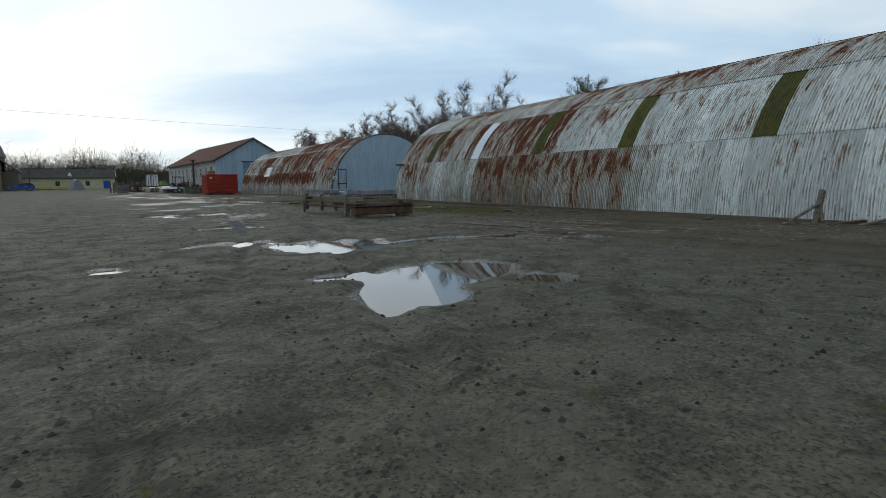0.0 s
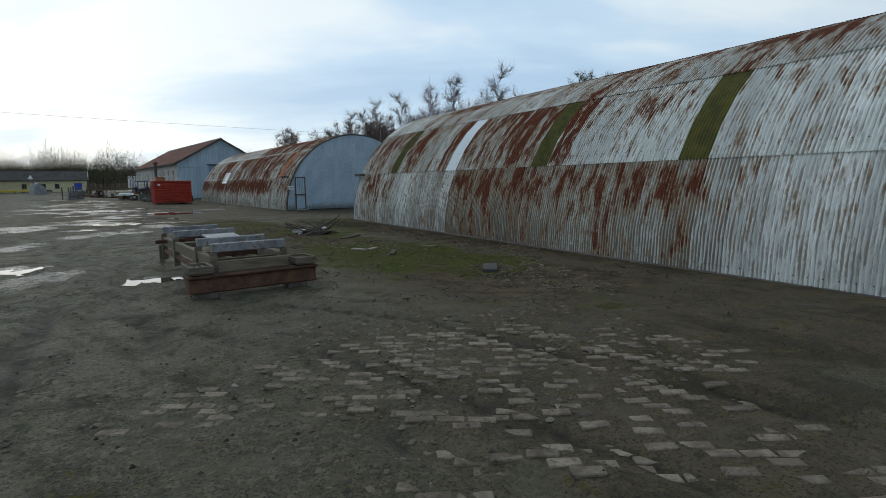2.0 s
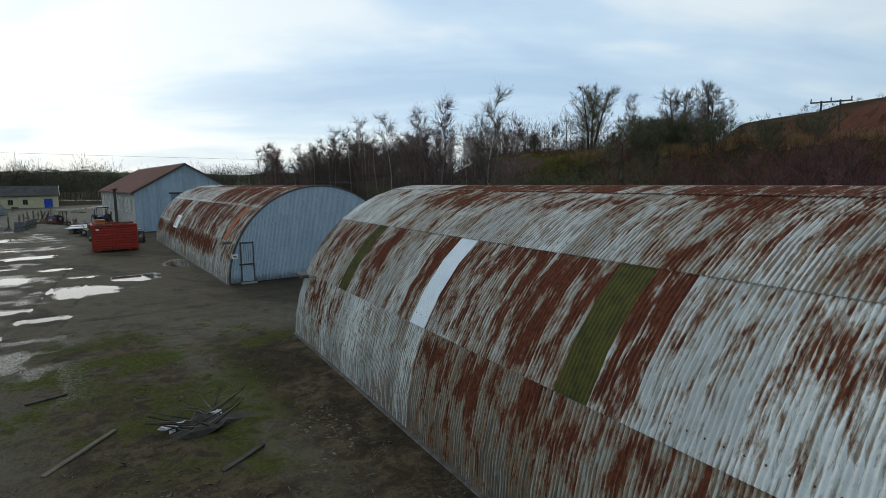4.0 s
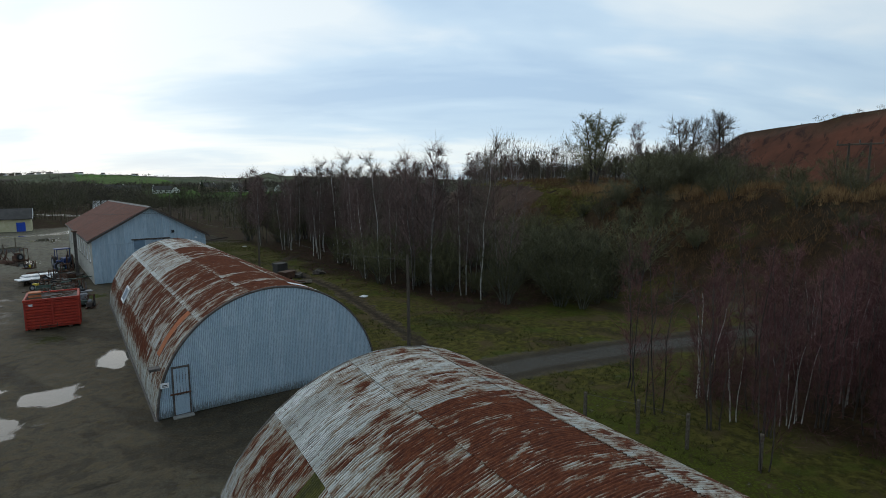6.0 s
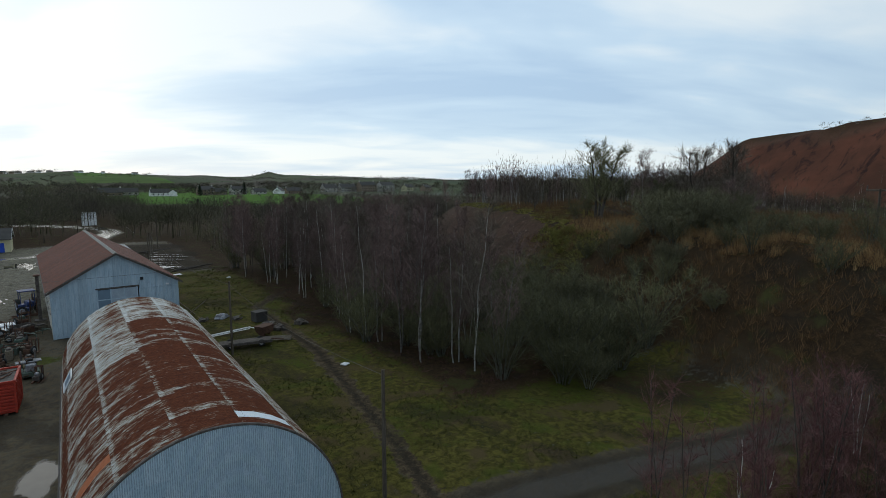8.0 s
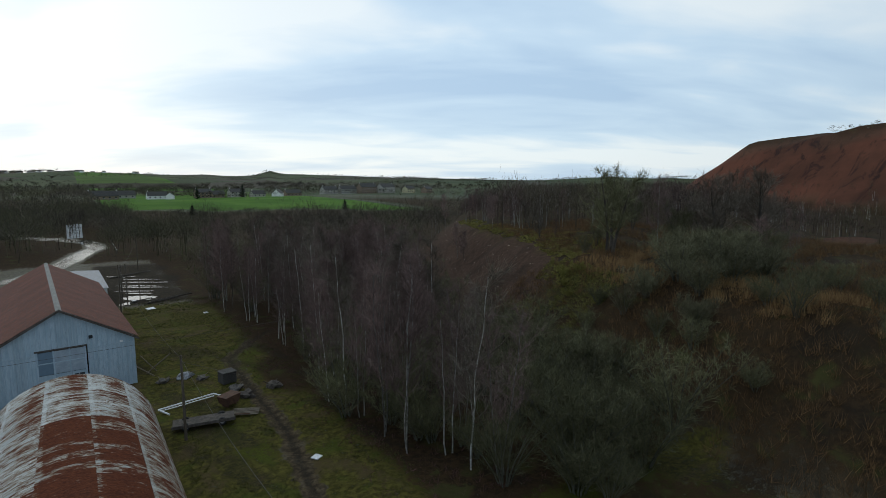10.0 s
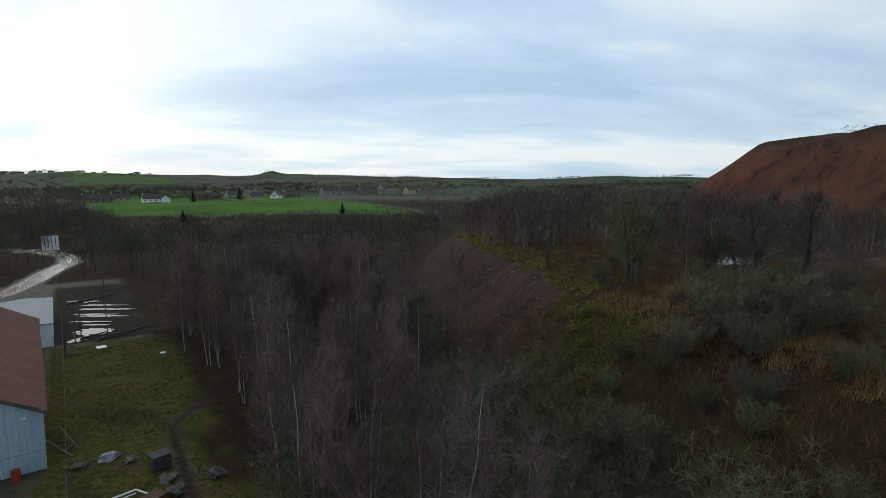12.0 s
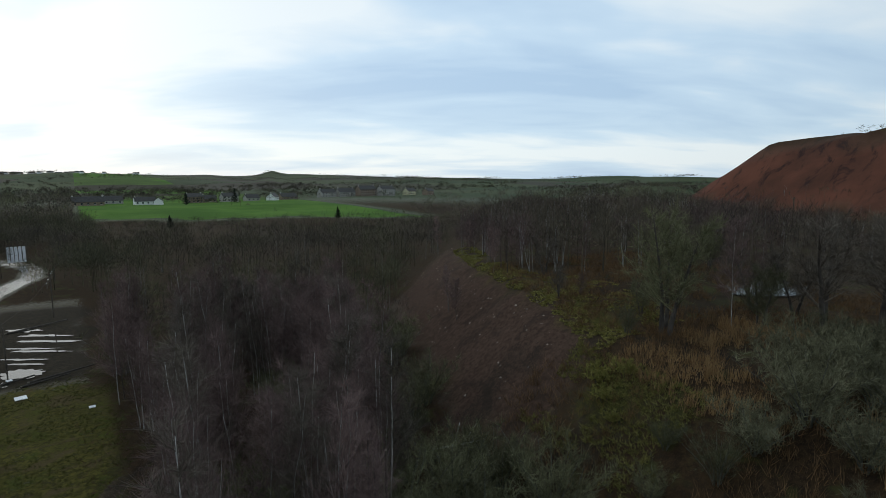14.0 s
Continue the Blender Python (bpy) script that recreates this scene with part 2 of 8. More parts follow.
    nt.links.new(op(nt, "SUBTRACT", dry, op(nt, "MULTIPLY", soaked, op(nt, "SUBTRACT", dry, 0.16))), bs.inputs["Roughness"])
    nt.links.new(op(nt, "ADD", op(nt, "MULTIPLY", op(nt, "SUBTRACT", 1.0, op(nt, "MAXIMUM", soft, earth)), 0.10), op(nt, "ADD", op(nt, "MULTIPLY", soaked, 0.40), 0.04)), bs.inputs["Specular IOR Level"])
    h = op(nt, "ADD", op(nt, "MULTIPLY", n_fine, 0.9), op(nt, "ADD", op(nt, "MULTIPLY", n_grit, 0.25), op(nt, "MULTIPLY", pale, 0.5)))
    bump(nt, bs, h, 1.0, 0.030)
    return m


def sheet_material(name, paint_a, paint_b, rust_a=(0.090, 0.028, 0.016), rust_b=(0.175, 0.060, 0.029)):
    """Old painted corrugated iron. The sheet's own numbers say how far it has rusted: over all, and from its upper lap downwards."""
    m, nt, bs = mat_new(name, 0.6, 0.0, 0.35)
    tc = nt.nodes.new("ShaderNodeTexCoord")
    uvs = nt.nodes.new("ShaderNodeSeparateXYZ")
    nt.links.new(tc.outputs["UV"], uvs.inputs[0])
    oi = nt.nodes.new("ShaderNodeObjectInfo")
    far = op(nt, "MULTIPLY", oi.outputs["Random"], 173.0)
    a = nt.nodes.new("ShaderNodeAttribute")
    a.attribute_type, a.attribute_name = "OBJECT", "rust"
    r = nt.nodes.new("ShaderNodeAttribute")
    r.attribute_type, r.attribute_name = "OBJECT", "run"
    tn = nt.nodes.new("ShaderNodeAttribute")
    tn.attribute_type, tn.attribute_name = "OBJECT", "tone"
    streak = put(nt, "ShaderNodeCombineXYZ", X=op(nt, "MULTIPLY", uvs.outputs[0], 24.0), Y=op(nt, "MULTIPLY", uvs.outputs[1], 1.8), Z=far)
    patch = put(nt, "ShaderNodeCombineXYZ", X=op(nt, "MULTIPLY", uvs.outputs[0], 3.0), Y=op(nt, "MULTIPLY", uvs.outputs[1], 0.95), Z=far)
    fine = put(nt, "ShaderNodeCombineXYZ", X=op(nt, "MULTIPLY", uvs.outputs[0], 30.0), Y=op(nt, "MULTIPLY", uvs.outputs[1], 9.0), Z=far)
    s = noise_of(nt, streak.outputs[0], 1.0, 5.0, 0.65, 0.2)
    p = noise_of(nt, patch.outputs[0], 1.0, 6.0, 0.65, 0.5)
    f = noise_of(nt, fine.outputs[0], 1.0, 4.0, 0.7)
    blot = put(nt, "ShaderNodeCombineXYZ", X=op(nt, "MULTIPLY", uvs.outputs[0], 14.0), Y=op(nt, "MULTIPLY", uvs.outputs[1], 2.0), Z=far)
    q = noise_of(nt, blot.outputs[0], 1.0, 6.0, 0.7, 0.9)
    paint = mix(nt, step(nt, p, 0.35, 0.65), paint_a, paint_b)
    paint = mix(nt, op(nt, "MULTIPLY", step(nt, q, 0.45, 0.66), 0.55), paint, (0.30, 0.29, 0.22))
    paint = put(nt, "ShaderNodeHueSaturation", Color=paint, Value=op(nt, "ADD", op(nt, "MULTIPLY", oi.outputs["Random"], 0.34), 0.76)).outputs[0]
    paint = mix(nt, tn.outputs["Fac"], paint, (0.25, 0.225, 0.160))
    # grime lies in the valleys and runs in streaks; valley darkening also paints shade
    valley = op(nt, "ADD", op(nt, "MULTIPLY", op(nt, "COSINE", op(nt, "MULTIPLY", uvs.outputs[0], 2 * math.pi / (0.70 / 9))), -0.5), 0.5)
    drip = put(nt, "ShaderNodeCombineXYZ", X=op(nt, "MULTIPLY", uvs.outputs[0], 34.0), Y=op(nt, "MULTIPLY", uvs.outputs[1], 1.3), Z=far)
    dr = noise_of(nt, drip.outputs[0], 1.0, 4.0, 0.6, 0.15)
    uneven = op(nt, "ADD", op(nt, "MULTIPLY", step(nt, p, 0.36, 0.64), 0.75), op(nt, "ADD", op(nt, "MULTIPLY", tn.outputs["Fac"], 0.5), 0.50))
    grime_shade = op(nt, "ADD", op(nt, "MULTIPLY", valley, uneven), op(nt, "ADD", op(nt, "MULTIPLY", op(nt, "SUBTRACT", dr, 0.5), 2.6), op(nt, "MULTIPLY", op(nt, "SUBTRACT", q, 0.5), 2.4)))
    grime_shade = op(nt, "ADD", grime_shade, op(nt, "MULTIPLY", tn.outputs["Fac"], 0.28))
    ft = nt.nodes.new("ShaderNodeAttribute")
    ft.attribute_type, ft.attribute_name = "OBJECT", "splash"
    grime_shade = op(nt, "ADD", grime_shade, op(nt, "MULTIPLY", ft.outputs["Fac"], step(nt, op(nt, "ADD", uvs.outputs[1], op(nt, "MULTIPLY", op(nt, "SUBTRACT", q, 0.5), 1.4)), 1.5, 0.0)))
    paint = mix(nt, op(nt, "MULTIPLY", step(nt, grime_shade, 0.28, 0.80), op(nt, "ADD", op(nt, "MULTIPLY", tn.outputs["Fac"], 0.3), 0.74, True)), paint, mix(nt, step(nt, q, 0.42, 0.60), (0.075, 0.072, 0.062), (0.135, 0.090, 0.058)))
    paint = mix(nt, op(nt, "MULTIPLY", step(nt, f, 0.56, 0.72), 0.45), paint, (0.20, 0.18, 0.16))
    rust = mix(nt, step(nt, f, 0.35, 0.68), rust_a, rust_b)
    rust = mix(nt, op(nt, "MULTIPLY", step(nt, s, 0.48, 0.62), 0.6), rust, (0.060, 0.024, 0.018))
    sm = nt.nodes.new("ShaderNodeAttribute")
    sm.attribute_type, sm.attribute_name = "OBJECT", "seam"
    worn = op(nt, "MULTIPLY", op(nt, "MULTIPLY", step(nt, uvs.outputs[1], 0.22, 0.02), sm.outputs["Fac"]), step(nt, q, 0.40, 0.62))
    lap = op(nt, "MULTIPLY", op(nt, "SUBTRACT", step(nt, uvs.outputs[1], 0.6, 1.7), op(nt, "MULTIPLY", step(nt, uvs.outputs[1], 1.9, 2.35), 0.4)), r.outputs["Fac"])
    amount = op(nt, "ADD", op(nt, "SUBTRACT", op(nt, "ADD", a.outputs["Fac"], lap), worn), op(nt, "ADD", op(nt, "MULTIPLY", op(nt, "SUBTRACT", s, 0.5), 1.8), op(nt, "ADD", op(nt, "MULTIPLY", op(nt, "SUBTRACT", q, 0.5), 1.3), op(nt, "MULTIPLY", op(nt, "SUBTRACT", p, 0.5), 3.4))))
    amount = op(nt, "ADD", amount, op(nt, "MULTIPLY", op(nt, "SUBTRACT", f, 0.5), 0.9))
    amount = op(nt, "ADD", amount, op(nt, "MULTIPLY", op(nt, "SUBTRACT", valley, 0.5), 0.22))
    stain = op(nt, "MULTIPLY", step(nt, amount, -0.02, 0.56), 0.75)
    rf = step(nt, amount, 0.40, 0.86)
    col = mix(nt, rf, mix(nt, stain, paint, (0.24, 0.165, 0.095)), rust)
    nt.links.new(col, bs.inputs["Base Color"])
    nt.links.new(op(nt, "ADD", op(nt, "MULTIPLY", rf, 0.35), 0.48), bs.inputs["Roughness"])
    nt.links.new(op(nt, "SUBTRACT", 0.30, op(nt, "MULTIPLY", rf, 0.24)), bs.inputs["Specular IOR Level"])
    bump(nt, bs, op(nt, "ADD", f, op(nt, "MULTIPLY", rf, 0.5)), 0.25, 0.006)
    return m


M_GROUND = ground_material()
M_SHEET = sheet_material("worn_whitewashed_iron", (0.53, 0.55, 0.52), (0.755, 0.765, 0.73))
M_ROOFSHEET = sheet_material("worn_grey_iron", (0.52, 0.52, 0.49), (0.70, 0.69, 0.66))
M_MOSSY = plain("mossy_skylight_sheet", (0.052, 0.050, 0.007), (0.098, 0.088, 0.013), 4.0, 0.75, 0, 60, 0.2, (1, 1, 1), 0.3)
M_WHITESHEET = plain("new_white_sheet", (0.72, 0.76, 0.78), (0.78, 0.81, 0.82), 2.0, 0.45, 0, 50, 0.05)
M_ORANGE = plain("orange_primed_sheet", (0.38, 0.12, 0.05), (0.50, 0.17, 0.075), 4.0, 0.7, 0, 40, 0.2)
M_BLUEWALL = plain("pale_blue_painted_iron", (0.30, 0.40, 0.48), (0.38, 0.47, 0.54), 1.6, 0.55, 0, 30, 0.12, (3, 3, 0.5), 0.16, (0.27, 0.33, 0.38))
M_EDGE = plain("dark_weathered_edge", (0.060, 0.052, 0.046), (0.12, 0.105, 0.095), 5.0, 0.8)
M_REDROOF = plain("red_brown_sheet_roof", (0.105, 0.037, 0.024), (0.150, 0.054, 0.033), 1.5, 0.75, 0, 20, 0.2, (3, 0.6, 1), 0.25, (0.09, 0.045, 0.035))
M_CREAM = plain("cream_render", (0.50, 0.46, 0.28), (0.58, 0.54, 0.36), 1.0, 0.85, 0, 20, 0.15)
M_SLATE = plain("dark_felt_roof", (0.040, 0.038, 0.036), (0.065, 0.060, 0.056), 0.8, 0.8, 0, 12, 0.3)
M_GREYWALL = plain("grey_roughcast", (0.36, 0.35, 0.31), (0.45, 0.43, 0.38), 1.2, 0.9, 0, 25, 0.3, (1, 1, 1), 0, (0.22, 0.20, 0.17))
M_WHITE = plain("white_paint", (0.68, 0.69, 0.70), (0.78, 0.78, 0.78), 2.0, 0.5, 0, 30, 0.1, (1, 1, 1), 0.1, (0.5, 0.48, 0.45))
M_DARK = plain("dark_opening", (0.018, 0.020, 0.024), (0.030, 0.032, 0.036), 2.0, 0.7)
M_TRACTOR = plain("dull_blue_machine_paint", (0.012, 0.030, 0.11), (0.022, 0.045, 0.15), 2.0, 0.5, 0, 30, 0.1, (1, 1, 1), 0, (0.04, 0.03, 0.03))
M_PANEL = plain("pale_grey_blue_panel", (0.27, 0.33, 0.39), (0.34, 0.40, 0.46), 2.0, 0.5, 0, 30, 0.05)
M_BLUE = plain("bright_blue_paint", (0.015, 0.06, 0.42), (0.02, 0.085, 0.50), 2.0, 0.45)
M_CARBLUE = plain("blue_car_paint", (0.012, 0.035, 0.22), (0.018, 0.045, 0.26), 2.0, 0.25, 0, 60, 0.02, (1, 1, 1), 0, None, 0.6)
M_RED = plain("faded_red_container_paint", (0.28, 0.026, 0.016), (0.38, 0.042, 0.022), 1.8, 0.55, 0, 25, 0.2, (1, 1, 0.6), 0.12, (0.20, 0.030, 0.02))
M_RUST = plain("rusty_steel", (0.070, 0.036, 0.025), (0.13, 0.070, 0.045), 3.0, 0.85, 0.1, 30, 0.4, (1, 1, 1), 0.4, (0.06, 0.035, 0.028))
M_OLDWOOD = plain("weathered_grey_timber", (0.105, 0.084, 0.060), (0.185, 0.158, 0.122), 2.0, 0.9, 0, 25, 0.5, (1, 7, 7), 0.4, (0.12, 0.09, 0.06))
M_PALEWOOD = plain("pale_split_wood", (0.27, 0.235, 0.18), (0.40, 0.36, 0.29), 2.0, 0.85, 0, 25, 0.4, (1, 7, 7), 0.3, (0.16, 0.12, 0.08))
M_WORNSTEEL = plain("flaking_grey_painted_steel", (0.17, 0.18, 0.20), (0.31, 0.32, 0.335), 4.0, 0.6, 0.2, 40, 0.3, (1, 1, 1), 0.2, (0.15, 0.085, 0.05))
M_YELLOW = plain("faded_yellow_paint", (0.50, 0.36, 0.03), (0.60, 0.45, 0.05), 3.0, 0.55, 0, 30, 0.2, (1, 1, 1), 0, (0.2, 0.14, 0.05))
M_TYRE = plain("black_rubber", (0.018, 0.018, 0.018), (0.030, 0.030, 0.030), 6.0, 0.85)
M_GREENPAINT = plain("dull_green_machine_paint", (0.06, 0.09, 0.07), (0.10, 0.12, 0.10), 3.0, 0.6, 0, 30, 0.2, (1, 1, 1), 0.3)
M_STONE = plain("grey_pebble", (0.060, 0.052, 0.042), (0.13, 0.115, 0.095), 9.0, 0.8, 0, 50, 0.4, (1, 1, 1), 0.5)
M_CONCRETE = plain("grey_concrete", (0.17, 0.165, 0.15), (0.25, 0.24, 0.22), 2.0, 0.85, 0, 30, 0.3, (1, 1, 1), 0.2)
M_POLE = plain("tarred_wooden_pole", (0.060, 0.048, 0.036), (0.11, 0.09, 0.07), 2.0, 0.9, 0, 25, 0.4, (6, 6, 0.6), 0.3)
M_BIRCH = plain("white_birch_bark", (0.30, 0.285, 0.26), (0.50, 0.48, 0.45), 1.6, 0.8, 0, 9, 0.4, (1, 1, 2.2), 0.7, (0.06, 0.048, 0.042))
M_DUSKBIRCH = plain("dusky_birch_bark", (0.10, 0.09, 0.082), (0.22, 0.205, 0.19), 1.6, 0.8, 0, 9, 0.4, (1, 1, 2.2), 0.6, (0.05, 0.042, 0.038))
M_LICHEN = plain("lichened_bark", (0.055, 0.055, 0.042), (0.12, 0.12, 0.095), 3.0, 0.9, 0, 20, 0.6, (1, 1, 0.4), 0.5)
M_BARK = plain("dark_bark", (0.040, 0.033, 0.028), (0.085, 0.072, 0.060), 3.0, 0.9, 0, 20, 0.6, (1, 1, 0.4), 0.4)
M_TWIG = twig_material("purple_brown_twigs", (0.082, 0.054, 0.050), (0.195, 0.135, 0.118))
M_OLIVE = twig_material("lichen_green_twigs", (0.045, 0.046, 0.021), (0.165, 0.158, 0.086))
M_SAPLING = twig_material("red_brown_twigs", (0.075, 0.031, 0.031), (0.150, 0.075, 0.070))
M_BRACKEN = twig_material("dead_bracken", (0.070, 0.038, 0.017), (0.23, 0.135, 0.062))
M_BLADE = twig_material("winter_grass", (0.035, 0.046, 0.010), (0.095, 0.088, 0.028))
M_CONIFER = twig_material("dark_conifer", (0.010, 0.018, 0.010), (0.022, 0.035, 0.018))
M_TAWNY = twig_material("tawny_dead_grass", (0.15, 0.085, 0.038), (0.32, 0.205, 0.095))
M_SALLOW = twig_material("pale_grey_green_twigs", (0.050, 0.048, 0.025), (0.170, 0.160, 0.096))
M_RIMGRASS = twig_material("yellow_winter_grass", (0.12, 0.11, 0.025), (0.29, 0.25, 0.08))
M_COBBLE = twig_material("trodden_stones", (0.048, 0.040, 0.031), (0.115, 0.098, 0.076))
M_SLOPESTONE = twig_material("weathered_slope_stones", (0.05, 0.040, 0.032), (0.19, 0.15, 0.12))
M_DEBRIS = twig_material("litter_scraps", (0.020, 0.016, 0.012), (0.17, 0.15, 0.115))
M_GRIT = twig_material("loose_grit", (0.026, 0.023, 0.018), (0.115, 0.105, 0.084))
M_LEAFY = twig_material("yellow_green_leaves", (0.10, 0.10, 0.022), (0.24, 0.21, 0.065))
M_LIMEWASH = plain("limewashed_wall", (0.80, 0.80, 0.78), (0.86, 0.86, 0.84), 0.6, 0.8, 0, 12, 0.1)
M_FARWOOD = twig_material("far_bare_woods", (0.046, 0.037, 0.029), (0.165, 0.138, 0.108))


def end_material():
    """Pale blue paint on upright corrugated sheets, corrugation shade painted into the valleys, grime in streaks and at
    the foot.
    """
    m, nt, bs = mat_new("pale_blue_corrugated", 0.55, 0.0, 0.35)
    tc = nt.nodes.new("ShaderNodeTexCoord")
    x = nt.nodes.new("ShaderNodeSeparateXYZ")
    nt.links.new(tc.outputs["Object"], x.inputs[0])
    v = coords(nt, "Object", (1, 1, 0.25), True)
    big, fine = noise_of(nt, v, 1.5, 5.0, 0.6, 0.3), noise_of(nt, v, 24.0, 4.0, 0.65)
    valley = op(nt, "ADD", op(nt, "MULTIPLY", op(nt, "COSINE", op(nt, "MULTIPLY", x.outputs[0], 2 * math.pi / (0.70 / 9))), -0.5), 0.5)
    col = mix(nt, step(nt, big, 0.35, 0.65), (0.36, 0.47, 0.56), (0.44, 0.54, 0.62))
    grime_shade = op(nt, "ADD", op(nt, "MULTIPLY", valley, 0.75), op(nt, "MULTIPLY", op(nt, "SUBTRACT", fine, 0.5), 2.6))
    col = mix(nt, op(nt, "MULTIPLY", step(nt, grime_shade, 0.2, 0.9), 0.6), col, (0.17, 0.21, 0.24))
    low = op(nt, "ADD", x.outputs[2], op(nt, "MULTIPLY", op(nt, "SUBTRACT", fine, 0.5), 1.6))
    col = mix(nt, op(nt, "MULTIPLY", step(nt, low, 0.50, 0.04), 0.8), col, (0.07, 0.068, 0.045))
    nt.links.new(col, bs.inputs["Base Color"])
    bump(nt, bs, fine, 0.15, 0.006)
    return m


M_ENDWALL = end_material()


def water_material():
    m, nt, bs = mat_new("muddy_water", 0.03, 0.0, 0.5)
    v = coords(nt)
    n = noise_of(nt, v, 1.4, 3.0, 0.5)
    nt.links.new(mix(nt, n, (0.045, 0.042, 0.034), (0.065, 0.060, 0.048)), bs.inputs["Base Color"])
    bs.inputs["IOR"].default_value = 1.33
    bump(nt, bs, noise_of(nt, v, 5.0, 2.0, 0.5), 0.02, 0.01)
    return m


def glass_material(name, tint, rough=0.08):
    m, nt, bs = mat_new(name, rough, 0.0, 0.6)
    v = coords(nt, "Object", (1, 1, 1), True)
    nt.links.new(mix(nt, noise_of(nt, v, 1.5), tint, tuple(c * 1.5 for c in tint)), bs.inputs["Base Color"])
    return m


M_WATER = water_material()
M_GLASS = glass_material("dirty_window_glass", (0.022, 0.028, 0.034))
M_BLUEGLASS = glass_material("blue_grey_pane", (0.10, 0.15, 0.20), 0.3)

# ---- building helpers ----
RNG = np.random.default_rng(7)
_LAT = RNG.random((256, 256))


def vnoise(x, y, s, seed=0):
    """Smooth value noise, 0 to 1, with cells s metres wide."""
    x, y = np.asarray(x, float) / s + seed * 17.31, np.asarray(y, float) / s + seed * 9.77
    xi, yi = np.floor(x).astype(int), np.floor(y).astype(int)
    fx, fy = x - xi, y - yi
    fx, fy = fx * fx * (3 - 2 * fx), fy * fy * (3 - 2 * fy)
    a, b = _LAT[xi % 256, yi % 256], _LAT[(xi + 1) % 256, yi % 256]
    c, d = _LAT[xi % 256, (yi + 1) % 256], _LAT[(xi + 1) % 256, (yi + 1) % 256]
    return (a * (1 - fx) + b * fx) * (1 - fy) + (c * (1 - fx) + d * fx) * fy


def fbm(x, y, s, n=4, seed=0):
    out, amp, tot = 0, 1.0, 0
    for k in range(n):
        out = out + amp * vnoise(x, y, s / 2 ** k, seed + k)
        tot += amp
        amp *= 0.5
    return out / tot


def smooth(v, lo, hi):
    t = np.clip((np.asarray(v, float) - lo) / (hi - lo), 0, 1)
    return t * t * (3 - 2 * t)


def mesh_of(name, verts, faces, material, smooth_shade=False):
    me = bpy.data.meshes.new(name)
    verts = np.asarray(verts, dtype=np.float32)
    if isinstance(faces, np.ndarray):
        n, k = faces.shape
        me.vertices.add(len(verts))
        me.vertices.foreach_set("co", verts.ravel())
        me.loops.add(n * k)
        me.loops.foreach_set("vertex_index", faces.astype(np.int32).ravel())
        me.polygons.add(n)
        me.polygons.foreach_set("loop_start", np.arange(0, n * k, k, dtype=np.int32))
        me.update(calc_edges=True)
    else:
        me.from_pydata([tuple(v) for v in verts], [], faces)
        me.update()
    if material:
        me.materials.append(material)
    if smooth_shade:
        me.polygons.foreach_set("use_smooth", np.ones(len(me.polygons), dtype=bool))
    return me


def thing(name, label, category, at=(0, 0, 0), rz=0.0, group="", kind=""):
    ob = new(name)
    ob.empty_display_size = 0.2
    ob.matrix_world = pose(*at, 0, 0, rz)
    return tagged(ob, label, category, group, kind)


def child(name, me, parent, m=None, label=""):
    ob = new(name, me)
    ob.parent = parent
    if m is not None:
        ob.matrix_basis = m
    return tagged(ob, label) if label else ob


def part(name, bm, material, parent, label="", m=None, smooth_shade=False):
    """Links a bmesh as one mesh object under a thing or a part."""
    me = bpy.data.meshes.new(name)
    bm.to_mesh(me)
    bm.free()
    me.materials.append(material)
    if smooth_shade:
        me.polygons.foreach_set("use_smooth", np.ones(len(me.polygons), dtype=bool))
    return child(name, me, parent, m, label)


def add_box(bm, lo, hi, bevel=0.0, m=None):
    """A box from corner to corner, its edges rounded."""
    lo, hi = Vector(lo), Vector(hi)
    r = bmesh.ops.create_cube(bm, size=1)
    vs = r["verts"]
    mat = Matrix.Translation((lo + hi) / 2) @ Matrix.Diagonal((*(hi - lo), 1))
    bmesh.ops.transform(bm, matrix=mat, verts=vs)
    if bevel:
        es = list({e for v in vs for e in v.link_edges})
        r = bmesh.ops.bevel(bm, geom=es, offset=bevel, segments=1, affect="EDGES")
        vs = list({v for f in r["faces"] for v in f.verts} | {v for v in vs if v.is_valid})
    if m is not None:
        bmesh.ops.transform(bm, matrix=m, verts=vs)
    return vs


def box(lo, hi, bevel=0.0, m=None):
    bm = bmesh.new()
    add_box(bm, lo, hi, bevel, m)
    return bm


def add_tube(bm, a, b, r0, r1=None, n=8):
    a, b = Vector(a), Vector(b)
    r1 = r0 if r1 is None else r1
    d = b - a
    r = bmesh.ops.create_cone(bm, cap_ends=True, segments=n, radius1=r0, radius2=r1, depth=d.length)
    bmesh.ops.transform(bm, matrix=Matrix.Translation((a + b) / 2) @ d.to_track_quat("Z", "Y").to_matrix().to_4x4(), verts=r["verts"])
    return r["verts"]


def tube(a, b, r0, r1=None, n=8):
    bm = bmesh.new()
    add_tube(bm, a, b, r0, r1, n)
    return bm


